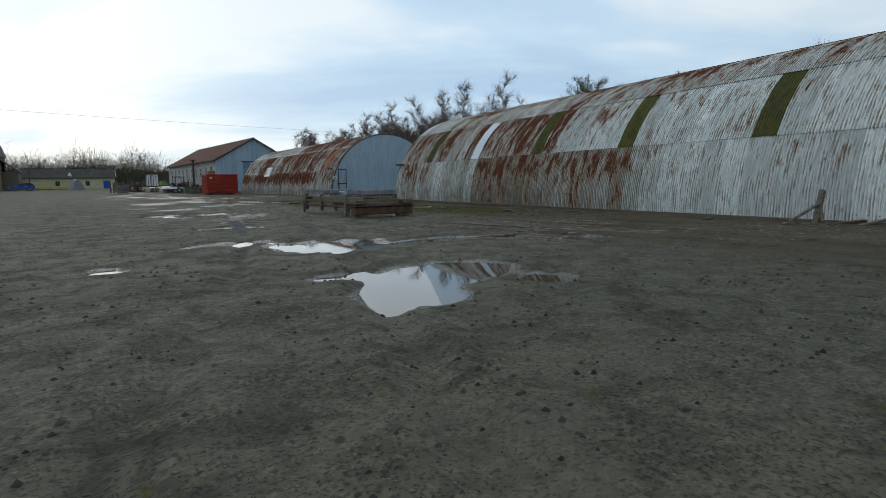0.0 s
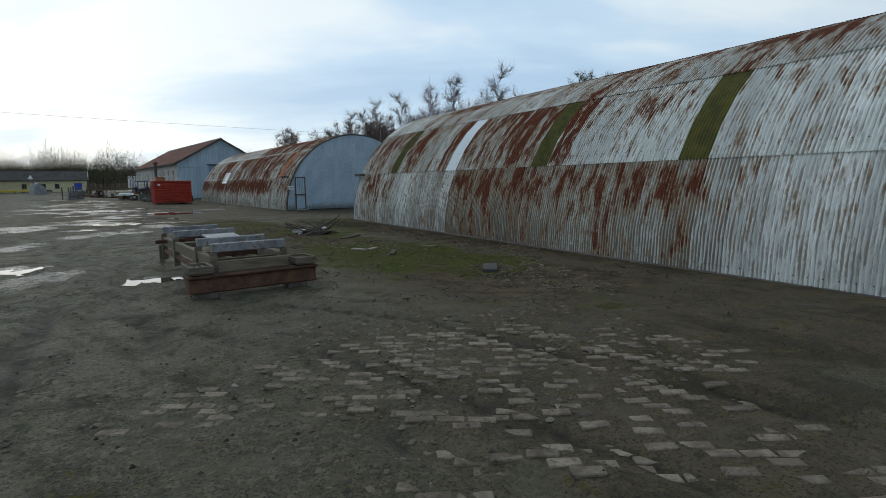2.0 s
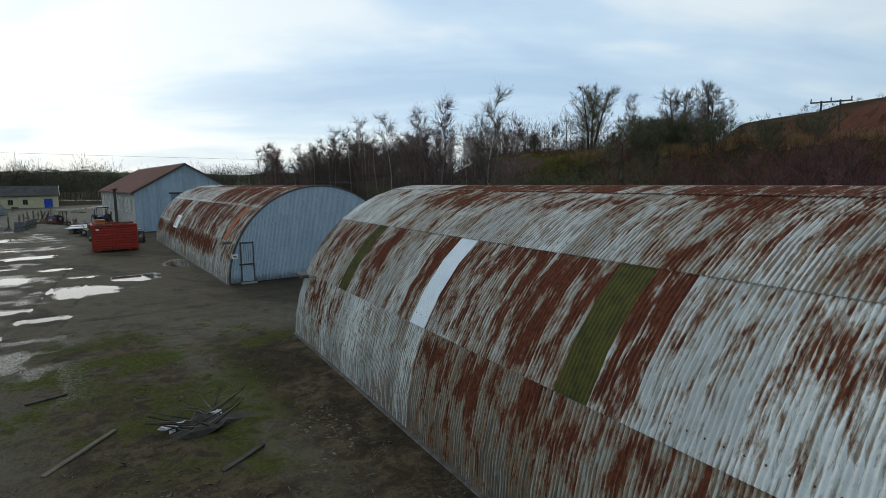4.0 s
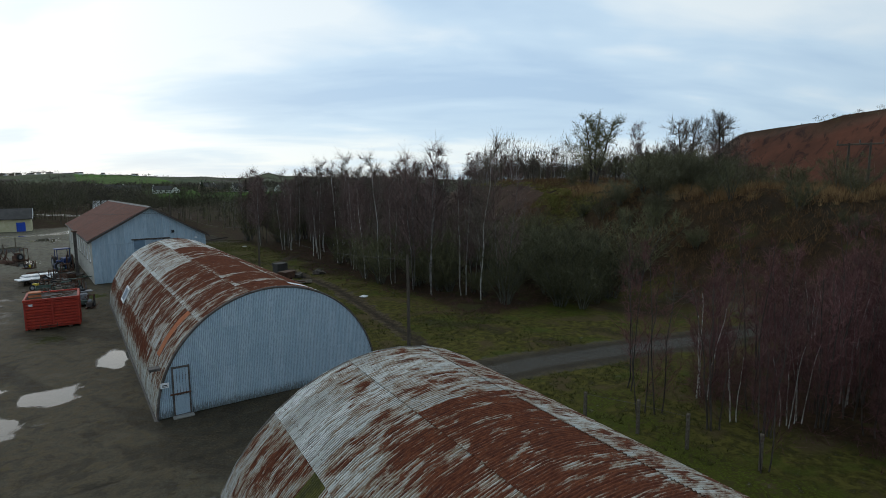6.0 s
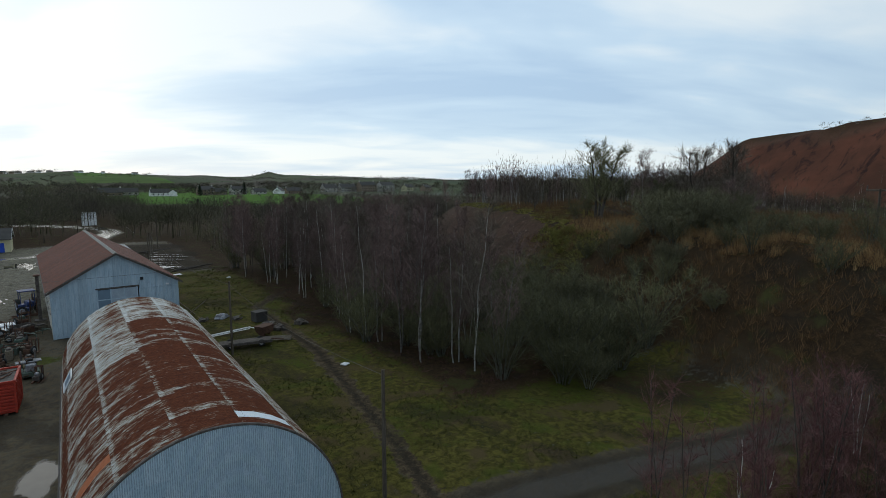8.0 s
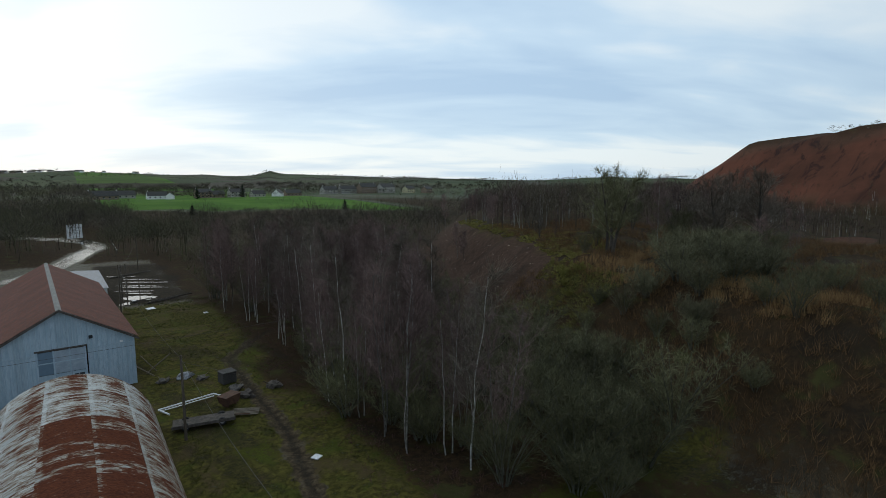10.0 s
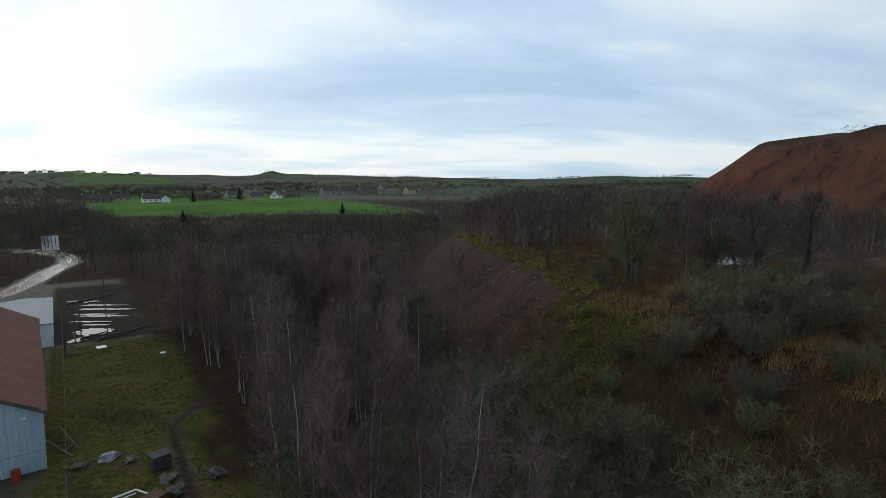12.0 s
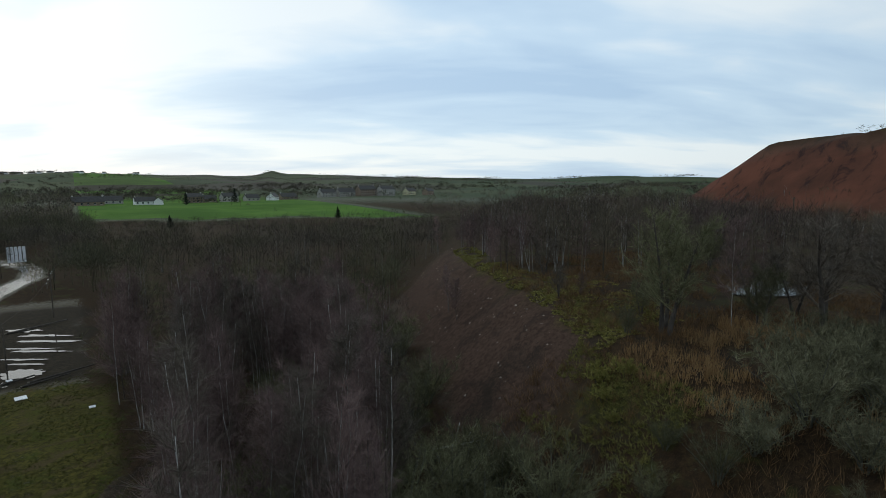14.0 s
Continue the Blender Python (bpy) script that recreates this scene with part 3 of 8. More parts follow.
def prism(outline, axis_from, axis_to, axis="y"):
    """A solid whose outline, in the plane across the axis, is a polygon."""
    bm = bmesh.new()
    def at(p, d):
        return (p[0], d, p[1]) if axis == "y" else (d, p[0], p[1]) if axis == "x" else (p[0], p[1], d)
    a = [bm.verts.new(at(p, axis_from)) for p in outline]
    b = [bm.verts.new(at(p, axis_to)) for p in outline]
    n = len(a)
    bm.faces.new(a)
    bm.faces.new(b[::-1])
    for k in range(n):
        bm.faces.new((a[k], b[k], b[(k + 1) % n], a[(k + 1) % n]))
    bmesh.ops.recalc_face_normals(bm, faces=bm.faces)
    return bm


def limb_tubes_flat(a, b, r):
    """Many small three-sided splinters from a to b at once."""
    d = b - a
    u = np.cross(d, (0.31, 0.17, 0.93))
    u /= np.linalg.norm(u, axis=1, keepdims=True) + 1e-9
    v = np.cross(d, u)
    v /= np.linalg.norm(v, axis=1, keepdims=True) + 1e-9
    ring = [r[:, None] * (math.cos(t) * u + math.sin(t) * v) for t in (0, 2.094, 4.189)]
    co = np.stack([a + ring[0], a + ring[1], a + ring[2], b + ring[0] * 0.6, b + ring[1] * 0.6, b + ring[2] * 0.6], 1).reshape(-1, 3)
    tri = np.array([(0, 1, 4), (0, 4, 3), (1, 2, 5), (1, 5, 4), (2, 0, 3), (2, 3, 5), (3, 4, 5), (0, 2, 1)])
    return co, (np.arange(len(a))[:, None, None] * 6 + tri[None]).reshape(-1, 3)


def lump(radius, seed, squash=(1, 1, 1), rough=0.25, level=2):
    """An irregular rounded lump."""
    bm = bmesh.new()
    bmesh.ops.create_icosphere(bm, subdivisions=level, radius=radius)
    for v in bm.verts:
        k = 1 + rough * (noise.noise(v.co / radius * 1.3 + Vector((seed * 3.1, seed, 0))) * 1.6)
        v.co = Vector((v.co.x * k * squash[0], v.co.y * k * squash[1], v.co.z * k * squash[2]))
    return bm


# ---- the lie of the land ----
FOOT = np.array([(34, -260), (36, -60), (38, -20), (40.5, 3), (43.5, 22), (46.5, 37), (52.5, 52), (61, 74), (74, 98), (110, 138), (180, 200), (320, 300), (700, 520)], float)


def bank_distance(x, y):
    """Metres past the foot of the bank (positive: up the bank)."""
    x, y = np.asarray(x, float), np.asarray(y, float)
    best, sign = np.full(x.shape, 1e9), np.ones(x.shape)
    for a, b in zip(FOOT[:-1], FOOT[1:]):
        d = b - a
        t = np.clip(((x - a[0]) * d[0] + (y - a[1]) * d[1]) / (d @ d), 0, 1)
        px, py = a[0] + t * d[0], a[1] + t * d[1]
        dist = np.hypot(x - px, y - py)
        s = np.where((x - a[0]) * d[1] - (y - a[1]) * d[0] > 0, 1.0, -1.0)
        near = dist < best
        best, sign = np.where(near, dist, best), np.where(near, s, sign)
    return best * sign


BING = np.array([(437, 183, 48.5), (425, 135, 52), (398, 50, 56), (385, -60, 61), (380, -220, 66)], float)


def bing_height(x, y):
    x, y = np.asarray(x, float), np.asarray(y, float)
    out = np.full(x.shape, -1e3)
    for a, b in zip(BING[:-1], BING[1:]):
        d = (b - a)[:2]
        t = np.clip(((x - a[0]) * d[0] + (y - a[1]) * d[1]) / (d @ d), 0, 1)
        px, py, pz = a[0] + t * d[0], a[1] + t * d[1], a[2] + t * (b[2] - a[2])
        dist = np.hypot(x - px, y - py)
        gully = 3.0 * (vnoise(px + y * 0.15, py, 9, 5) - 0.5) * smooth(dist, 3, 30)
        out = np.maximum(out, pz - 0.78 * np.maximum(dist - 6, 0) + gully)
    return out + 1.5 * (fbm(x, y, 14, 3, 2) - 0.5)


def bing_ridge(x, y):
    """Metres from the tip's crest line, as seen from above."""
    return along(np.asarray(x, float), np.asarray(y, float), BING[:, :2])


# puddles: x, y, half widths
PUDDLES = [
    (-14.85, -37.85, 0.74, 0.72), (-13.85, -36.95, 0.95, 0.98), (-15.1, -36.4, 0.42, 0.30), (-13.2, -37.9, 0.45, 0.50), (-13.75, -33.35, 1.15, 0.95), (-12.35, -33.75, 1.0, 0.46), (-14.4, -28.1, 0.8, 0.6), (-14.4, -21.0, 1.6, 0.8), (-13.6, -26.0, 0.6, 0.5),
    (-10.5, -34.3, 0.36, 0.16), (-9.5, -35.3, 0.62, 0.36), (-15.4, -31.9, 0.85, 0.36), (-17.4, -34.1, 0.25, 0.35), (-6.5, 3.3, 2.2, 1.8),
    (-7.9, 13.0, 1.2, 0.9), (-9.8, 21.5, 2.2, 1.4), (-8.3, 28.2, 1.2, 0.5), (-10.2, 9.0, 1.1, 1.8), (-9.6, -0.5, 0.9, 0.5),
    (-11.8, -9, 1.2, 0.5), (-8.2, -3, 0.9, 0.4), (-12, 4, 1.0, 0.6), (-11.5, 15, 1.5, 0.6), (-6.5, 8.5, 0.8, 0.4), (-12.5, 28, 2, 0.7), (-0.9, 11.0, 0.8, 2.8), (-3.7, 6.0, 1.4, 1.4), (-10.5, -5.5, 1.2, 1.2), (-10.75, -24.35, 0.45, 0.40),
]
FAR_PUDDLES = [(-8, 66, 1.6, 5), (-11, 84, 2.5, 6), (-6, 98, 3, 5), (-15, 58, 2, 6), (-13, 40, 1.5, 3), (7.8, 133, 0.9, 7), (9.4, 147, 1.0, 7), (11.4, 165, 1.0, 9), (9.6, 183, 1.2, 6)]
# flooded ground behind the shed: long shallow pools lying between tracks
FLOOD = [(13.5, 104.8, 2.4, 0.9), (16.2, 100.0, 3.6, 0.55), (16.8, 96.3, 4.8, 0.5), (15.0, 93.4, 3.6, 0.35), (15.8, 91.6, 4.4, 0.42), (14.2, 88.6, 2.9, 0.38), (15.0, 86.0, 2.4, 0.3), (14.4, 82.2, 2.6, 1.5), (12.6, 78.6, 0.9, 1.2)]
POND = [(92.5, 36.0, 5.2, 4.6), (115, 21, 9, 3.0)]
ROAD = np.array([(9, -3.2), (14, -3.6), (19, -4.2), (25, -5.6), (31, -7.4), (42, -10)], float)
FOOTPATH = np.array([(14.6, -1.5), (15.6, 3), (16.6, 9.5), (17.9, 18), (18.7, 23), (18.8, 32), (19.1, 43), (22.5, 48), (27, 53)], float)
LANE = np.array([(-14, 108), (-4, 110), (2.5, 121), (7.5, 143), (11.5, 160), (11, 180), (5, 197), (-10, 215), (-40, 240)], float)


def along(x, y, line):
    best = np.full(np.shape(x), 1e9)
    for a, b in zip(line[:-1], line[1:]):
        d = b - a
        t = np.clip(((x - a[0]) * d[0] + (y - a[1]) * d[1]) / (d @ d), 0, 1)
        best = np.minimum(best, np.hypot(x - a[0] - t * d[0], y - a[1] - t * d[1]))
    return best


def hollow(x, y, spots):
    """0 away from the puddles, 1 in their middle, with an uneven shore."""
    out = np.zeros(np.shape(x))
    wob = (fbm(x, y, 1.1, 5, 11) - 0.5) * 1.45
    for cx, cy, rx, ry in spots:
        q = np.hypot((x - cx) / rx, (y - cy) / ry) + wob
        out = np.maximum(out, 1 - smooth(q, 0.55, 1.25))
    return out


RUTS = [np.array([(-18.4, -42), (-16.2, -36), (-14.6, -30), (-12.6, -20), (-9, -4), (-7, 14)], float), np.array([(-13.0, -33.0), (-12.6, -30.3), (-12.4, -27.3), (-12.4, -25), (-12.2, -18.6), (-13.4, -11.5)], float), np.array([(-8.6, -37), (-9.9, -33.9), (-10.3, -32.8), (-10.9, -31.1), (-11.3, -29.6), (-11.2, -24), (-9.8, -16)], float), np.array([(-17, -42.5), (-14.8, -36.5), (-13.1, -30.4), (-11.0, -20.4), (-7.4, -4.5), (-5.6, 13)], float),
        np.array([(-9, -41), (-8.6, -36), (-9.8, -31), (-13.6, -24), (-19, -16)], float), np.array([(-7.4, -41), (-7.1, -36), (-8.2, -30.4), (-12.6, -22.6), (-18, -14.6)], float),
        np.array([(-9.5, -4.2), (-4, -4.6), (2, -4.4), (9, -3.8)], float), np.array([(-9.5, -6.2), (-4, -6.6), (2, -6.4), (9, -5.4)], float)]


def land(x, y):
    """Height of the ground."""
    x, y = np.asarray(x, float), np.asarray(y, float)
    d = bank_distance(x, y)
    crest = 9.2 + 1.2 * smooth(y, 31, 42) - 0.4 * smooth(y, 60, 95)
    z = crest * smooth(d, -2, 15 + 3 * (fbm(x, y, 12, 2, 3) - 0.5)) * (1 - 0.75 * smooth(d, 50 + 20 * smooth(y, 0, 60), 130))
    z = z + smooth(d, 2, 10) * (fbm(x, y, 7, 4, 4) - 0.5) * 1.3
    rough = smooth(np.hypot(x + 8, y - 10), 60, 140)
    far = np.hypot(x, y)
    z = z + rough * (fbm(x, y, 60, 3, 6) - 0.5) * 3.0
    z = z + 0.35 * smooth(y, 50, 100) * smooth(x, 30, 0)
    z = z + 3.6 * smooth(y, 260, 470) * smooth(d, 40, -40)
    # low hills all round
    az = np.arctan2(x, y)
    hills = 34 + 26 * fbm(np.degrees(az) * 1.0 + 40, far * 0.004, 9, 3, 8) + 18 * np.exp(-((np.degrees(az) - 17.3) / 0.9) ** 2)
    hills = hills * (1 - 0.42 * smooth(np.degrees(az), 22, 40))
    z = z + smooth(far, 900, 2500) * (hills - 8) + smooth(far, 500, 1500) * (fbm(x, y, 420, 3, 9) - 0.42) * 26
    b = bing_height(x, y)
    z = np.where((b > z) & (far < 900), b, z)
    yard = (1 - smooth(x, 6, 12)) * (1 - smooth(np.hypot(x + 10, y - 20), 60, 120))
    z = z + (fbm(x, y, 1.1, 3, 10) - 0.5) * 0.009 * smooth(far, 900, 100) + (fbm(x, y, 6, 2, 12) - 0.5) * 0.035 * yard
    z = z - 0.075 * hollow(x, y, PUDDLES) + (fbm(x, y, 0.6, 2, 61) - 0.5) * 0.045 * smooth(hollow(x, y, PUDDLES), 0.02, 0.5) - 0.20 * hollow(x, y, FAR_PUDDLES) - 0.6 * hollow(x, y, POND)
    for r in RUTS:
        q = along(x, y, r)
        z = z - 0.042 * np.exp(-(q / 0.13) ** 2) + 0.020 * np.exp(-((q - 0.32) / 0.12) ** 2)
    z = z - 0.08 * np.exp(-(along(x, y, FOOTPATH) / 0.6) ** 2)
    z = z + (fbm(x, y, 1.6, 2, 21) - 0.4) * 0.16 * smooth(x, 13, 17) * smooth(far, 120, 60) * smooth(along(x, y, ROAD), 1.5, 3.0) * smooth(along(x, y, FOOTPATH), 0.5, 1.2)
    return z


def height(x, y):
    return float(land(np.array([float(x)]), np.array([float(y)]))[0])


def spread(near, lo, hi, fine, growth):
    """Grid lines: fine between near[0] and near[1], wider and wider outside them."""
    mid = list(np.arange(near[0], near[1] + 1e-6, fine))
    out, s, v = [], fine, mid[-1]
    while v < hi:
        s = min(s * growth, 160)
        v += s
        out.append(v)
    left, s, v = [], fine, mid[0]
    while v > lo:
        s = min(s * growth, 160)
        v -= s
        left.append(v)
    return np.array(left[::-1] + mid + out)


gx = np.concatenate([spread((-18, -2), -4200, -2, 0.17, 1.06)[:-1], spread((-1.7, 22), -1.8, 4300, 0.33, 1.05)[1:]])
gy = np.concatenate([spread((-41, -20), -1800, -20, 0.17, 1.06)[:-1], spread((-19.5, 38), -19.6, 4400, 0.30, 1.04)[1:]])
gx, gy = np.unique(gx), np.unique(np.concatenate([gy, np.arange(78, 107, 1.2)]))
GX, GY = np.meshgrid(gx, gy, indexing="ij")
GZ = land(GX, GY)
nx, ny = GX.shape
idx = np.arange(nx * ny).reshape(nx, ny)
quads = np.stack([idx[:-1, :-1], idx[1:, :-1], idx[1:, 1:], idx[:-1, 1:]], -1).reshape(-1, 4)
ground_mesh = mesh_of("ground", np.stack([GX, GY, GZ], -1).reshape(-1, 3), quads, M_GROUND, True)

FARD = np.hypot(GX, GY)
BD = bank_distance(GX, GY)


def blot(spots):
    out = np.zeros(GX.shape)
    for cx, cy, rx, ry in spots:
        out = np.maximum(out, 1 - smooth(np.hypot((GX - cx) / rx, (GY - cy) / ry), 0.3, 1.1))
    return out


n4, n1 = fbm(GX, GY, 4, 4, 31), fbm(GX, GY, 1.0, 3, 32)
moss = 1.15 * blot([(-6.6, -25.2, 1.6, 2.6), (-6.2, -21.4, 1.4, 1.6), (-7.0, -17.2, 2.2, 2.0), (-8.4, -15.2, 1.6, 1.6), (-6.4, -11.6, 3.6, 1.6), (-2.0, -11.2, 2.2, 1.3), (-5.4, -31.9, 0.8, 0.6), (-4.2, -23.5, 1.6, 2.6), (-4.4, 17.6, 1.8, 2.4), (-7.6, -19, 1.4, 3), (-1.4, 33, 2, 3)]) * smooth(n4, 0.30, 0.62)
moss = np.maximum(moss, 0.75 * smooth(fbm(GX, GY, 9, 3, 33), 0.5, 0.68) * smooth(GX, 12, 15) * smooth(BD, 6, -4) * smooth(GY, 80, 60))
side = GX + 0.55 + 0.074 * (GY + 25)
wallfoot = (1 - smooth(np.abs(side), 1.2, 4.2)) * smooth(GY, -44, -38) * (1 - smooth(GY, -12, -7))
zone = smooth(side, -9.5, -5.5) * (1 - smooth(side, -3.4, -1.6)) * smooth(GY, -35, -29) * (1 - smooth(GY, -9, -4))
moss = np.maximum(moss, 0.75 * blot([(-4.6, -15, 4.6, 8.0), (-2.6, -9.5, 3, 3)]) * smooth(n1, 0.30, 0.60))
moss = moss * smooth(fbm(GX, GY, 1.5, 4, 62), 0.28, 0.50)
moss = np.maximum.reduce([moss, wallfoot * smooth(n1, 0.48, 0.72) * 0.4, zone * smooth(fbm(GX, GY, 1.6, 5, 37), 0.44, 0.60) * 0.80])
grass = smooth(GX + 1.2 * (n4 - 0.5), 9.0, 10.2) * smooth(GY + 100 * (GX > 10.3), -1, 3) * smooth(BD, 2, -2) * smooth(FARD, 260, 120)
grass = grass * (1 - (1 - smooth(along(GX, GY, ROAD) + 1.2 * (n4 - 0.5), 1.4, 2.2))) * smooth(along(GX, GY, FOOTPATH) + 0.9 * (n1 - 0.5), 0.45, 0.95)
grass = np.maximum(grass, 0.9 * blot([(66, 48, 8, 8), (63.5, 37, 6, 6), (71, 60, 7, 9), (77, 76, 5, 9), (54, 26.5, 4, 5), (40, 3, 4.5, 3.2), (12, 165, 6, 14), (17, 150, 3, 12)]))
behind = smooth(GX, 8, 10) * (1 - smooth(GX + 5 * (n4 - 0.5), 20, 25)) * smooth(GY + 3 * (n4 - 0.5), 74, 79) * (1 - smooth(GY, 118, 126))
grass = grass * (1 - behind) * smooth(GY + 3 * (n4 - 0.5), 80, 74)
wood = smooth(GX, 21, 25) * smooth(GY, 3, 9) * (1 - smooth(BD, 2, 6))
litter = np.maximum(wood * 0.95, smooth(BD, -1, 5) * (0.80 + 0.5 * (n4 - 0.5)))
litter = np.maximum.reduce([litter, smooth(GX, 19, 24) * smooth(GY, -9, -13), 0.62 * smooth(GX, 29, 34) * smooth(GY, -6, -1)])
litter = np.maximum.reduce([litter, smooth(GY + 4 * (n4 - 0.5), 122, 130) * 0.95, smooth(GX, -50, -70) * 0.9, smooth(GX, 18, 23) * smooth(GY, 66, 78)])
scar = np.clip(1 - np.hypot((GX - 57) / 11, (GY - 48) / 20), 0, 1)
scar = smooth(BD + 5 * (n4 - 0.5), 0.5, 3) * (1 - smooth(BD + 2.5 * (n1 - 0.5), 12 + 3 * (n4 - 0.5), 14.5)) * smooth(GY + 3 * (n4 - 0.5) - 0.25 * (GX - 55), 30, 33) * (1 - smooth(GY, 86, 98))
litter = np.maximum(litter, 0.85 * blot([(22.8, 35.5, 3.4, 8.5)]) * smooth(GX, 19.2, 20.6))
litter = litter * (1 - scar) * (1 - 0.9 * blot([(66, 48, 8, 7), (63.5, 37, 6, 6), (71, 60, 6, 8), (77, 76, 4, 8), (54, 26.5, 3.5, 4.5), (40, 3, 4, 2.8)]))
litter = litter * smooth(along(GX, GY, LANE) + 1.0 * (n4 - 0.5), 2.2, 3.6)
earth = np.maximum.reduce([scar, 0.7 * smooth(GY, -14, -4) * (1 - smooth(GY, 48, 60)) * smooth(GX, -16, -12) * (1 - smooth(GX, 9, 11)), smooth(BD, -2, 2), 0.75 * (1 - smooth(along(GX, GY, ROAD), 2.0, 3.2)), 1 - smooth(along(GX, GY, FOOTPATH), 0.7, 1.3), wallfoot, zone * 0.95, behind, 0.75 * smooth(GX, -13, -7) * smooth(GY, -24, -34) * smooth(n4, 0.3, 0.6)])
field = 0.88 * smooth(FARD, 420, 640)
lot = smooth(GX, 18, 24) * (1 - smooth(GX - 0.0 * GY, 205, 225)) * smooth(GY + 0.35 * (GX - 120), 314, 327) * smooth(BD, 30, 10)
field = np.maximum(field, lot)
BH = bing_height(GX, GY)
red = np.where((BH > GZ - 0.6) & (FARD < 900), 1.0, 0.0)
cap_f = red * (1 - smooth(bing_ridge(GX, GY) + 8 * (fbm(GX, GY, 14, 3, 58) - 0.5), 8, 15))
red = red * (1 - 0.8 * cap_f)
litter = np.maximum(litter * (1 - field) * (1 - red), 0.9 * cap_f)
HP = hollow(GX, GY, PUDDLES)
soaked = np.maximum.reduce([smooth(HP, 0.12, 0.75), 0.9 * (1 - smooth(along(GX, GY, LANE), 1.4, 2.8)), 0.50 * (1 - smooth(along(GX, GY, ROAD), 0.6, 1.6)), 0.62 * smooth(GX, -19, -14) * smooth(GY, -32, -20) * smooth(n1, 0.40, 0.58) * (1 - smooth(GX, -9, -4)) * (1 - smooth(GY, 60, 90)) * smooth(n4, 0.42, 0.62)])
ruts_and_shade = np.zeros(GX.shape)
for r in RUTS:
    ruts_and_shade = np.maximum(ruts_and_shade, np.exp(-(along(GX, GY, r) / 0.13) ** 2) * smooth(fbm(GX, GY, 2.5, 3, 63), 0.36, 0.60) * 0.85)
ruts_and_shade = np.maximum(ruts_and_shade, 0.8 * np.exp(-(along(GX, GY, FOOTPATH) / 0.42) ** 2))
# dark strip along the near hut's drip line: damp soil plus painted contact shade
ruts_and_shade = np.maximum(ruts_and_shade, 0.62 * smooth(side, -2.6, -1.0) * (1 - smooth(side, 0.3, 0.8)) * smooth(GY, -36, -30) * (1 - smooth(GY, -11, -8)) * smooth(n1, 0.25, 0.55))
ruts_and_shade = np.maximum.reduce([ruts_and_shade, 0.8 * behind, 0.66 * (1 - smooth(along(GX, GY, ROAD), 1.2, 2.4)), 0.58 * smooth(GY, -14, -6) * (1 - smooth(GY, 50, 60)) * smooth(GX, -15, -12) * smooth(fbm(GX + 0.4 * GY, GY * 0.35, 2.4, 4, 64), 0.50, 0.62)])
for nm, chans in (("cover", (moss, grass * (1 - field), litter)), ("land", (earth, field * (1 - red), red)), ("wet", (soaked, ruts_and_shade, scar))):
    at = ground_mesh.attributes.new(nm, "FLOAT_COLOR", "POINT")
    at.data.foreach_set("color", np.stack([*[np.clip(c, 0, 1) for c in chans], np.ones(GX.shape)], -1).astype(np.float32).ravel())
ground = tagged(new("ground", ground_mesh), "wet dark gravel yard with mossy earth, banks and far fields", "ground", kind="structure")


def puddle(x, y, rx, ry, z):
    a = np.linspace(0, 2 * np.pi, 40, endpoint=False)
    k = 1.45
    ring = [(rx * k * math.cos(t), ry * k * math.sin(t), 0) for t in a]
    me = mesh_of("water", ring, [list(range(40))], M_WATER)
    ob = new("water", me)
    ob.location = (x, y, z)
    return ob


for x, y, rx, ry in [(-14.15, -37.2, 1.45, 1.35), (-13.2, -33.5, 1.75, 1.15)] + PUDDLES[6:]:
    tagged(puddle(x, y, rx, ry, -0.048), "shallow rain puddle in the gravel mirroring the sky", "puddle", "yard puddles", "structure")
for x, y, rx, ry in FAR_PUDDLES:
    tagged(puddle(x, y, rx, ry, 0.35 * float(smooth(y, 50, 100)) - 0.085), "wide rain puddle on the wet yard", "puddle", "far yard puddles", "structure")
for x, y, rx, ry in FLOOD:
    a = np.linspace(0, 2 * np.pi, 72, endpoint=False)
    k = 0.55 + 0.9 * vnoise(np.cos(a) * 2.2 + x, np.sin(a) * 2.2 + y, 0.55, 5)
    ux, uy = rx * k * np.cos(a), ry * k * np.sin(a)
    ring = np.stack([ux * 0.83 + uy * 0.55, -ux * 0.55 + uy * 0.83, 0 * a], -1)
    ob = new("water", mesh_of("water", ring, [list(range(72))], M_WATER))
    ob.location = (x, y, height(x, y) + 0.06)
    tagged(ob, "long pool of standing water on dark mud", "puddle", "flood pools", "structure")
for x, y, rx, ry in POND:
    zc = height(x, y)
    tagged(puddle(x, y, rx, ry, zc + 0.34), "standing water on the old tip's level top", "pool", "pools", "structure")

# ---- corrugated arched huts ----
HUT_R, SHEET_W, SHEET_ARC = 5.335, 0.70, math.pi / 7
WAVE = SHEET_W / 9


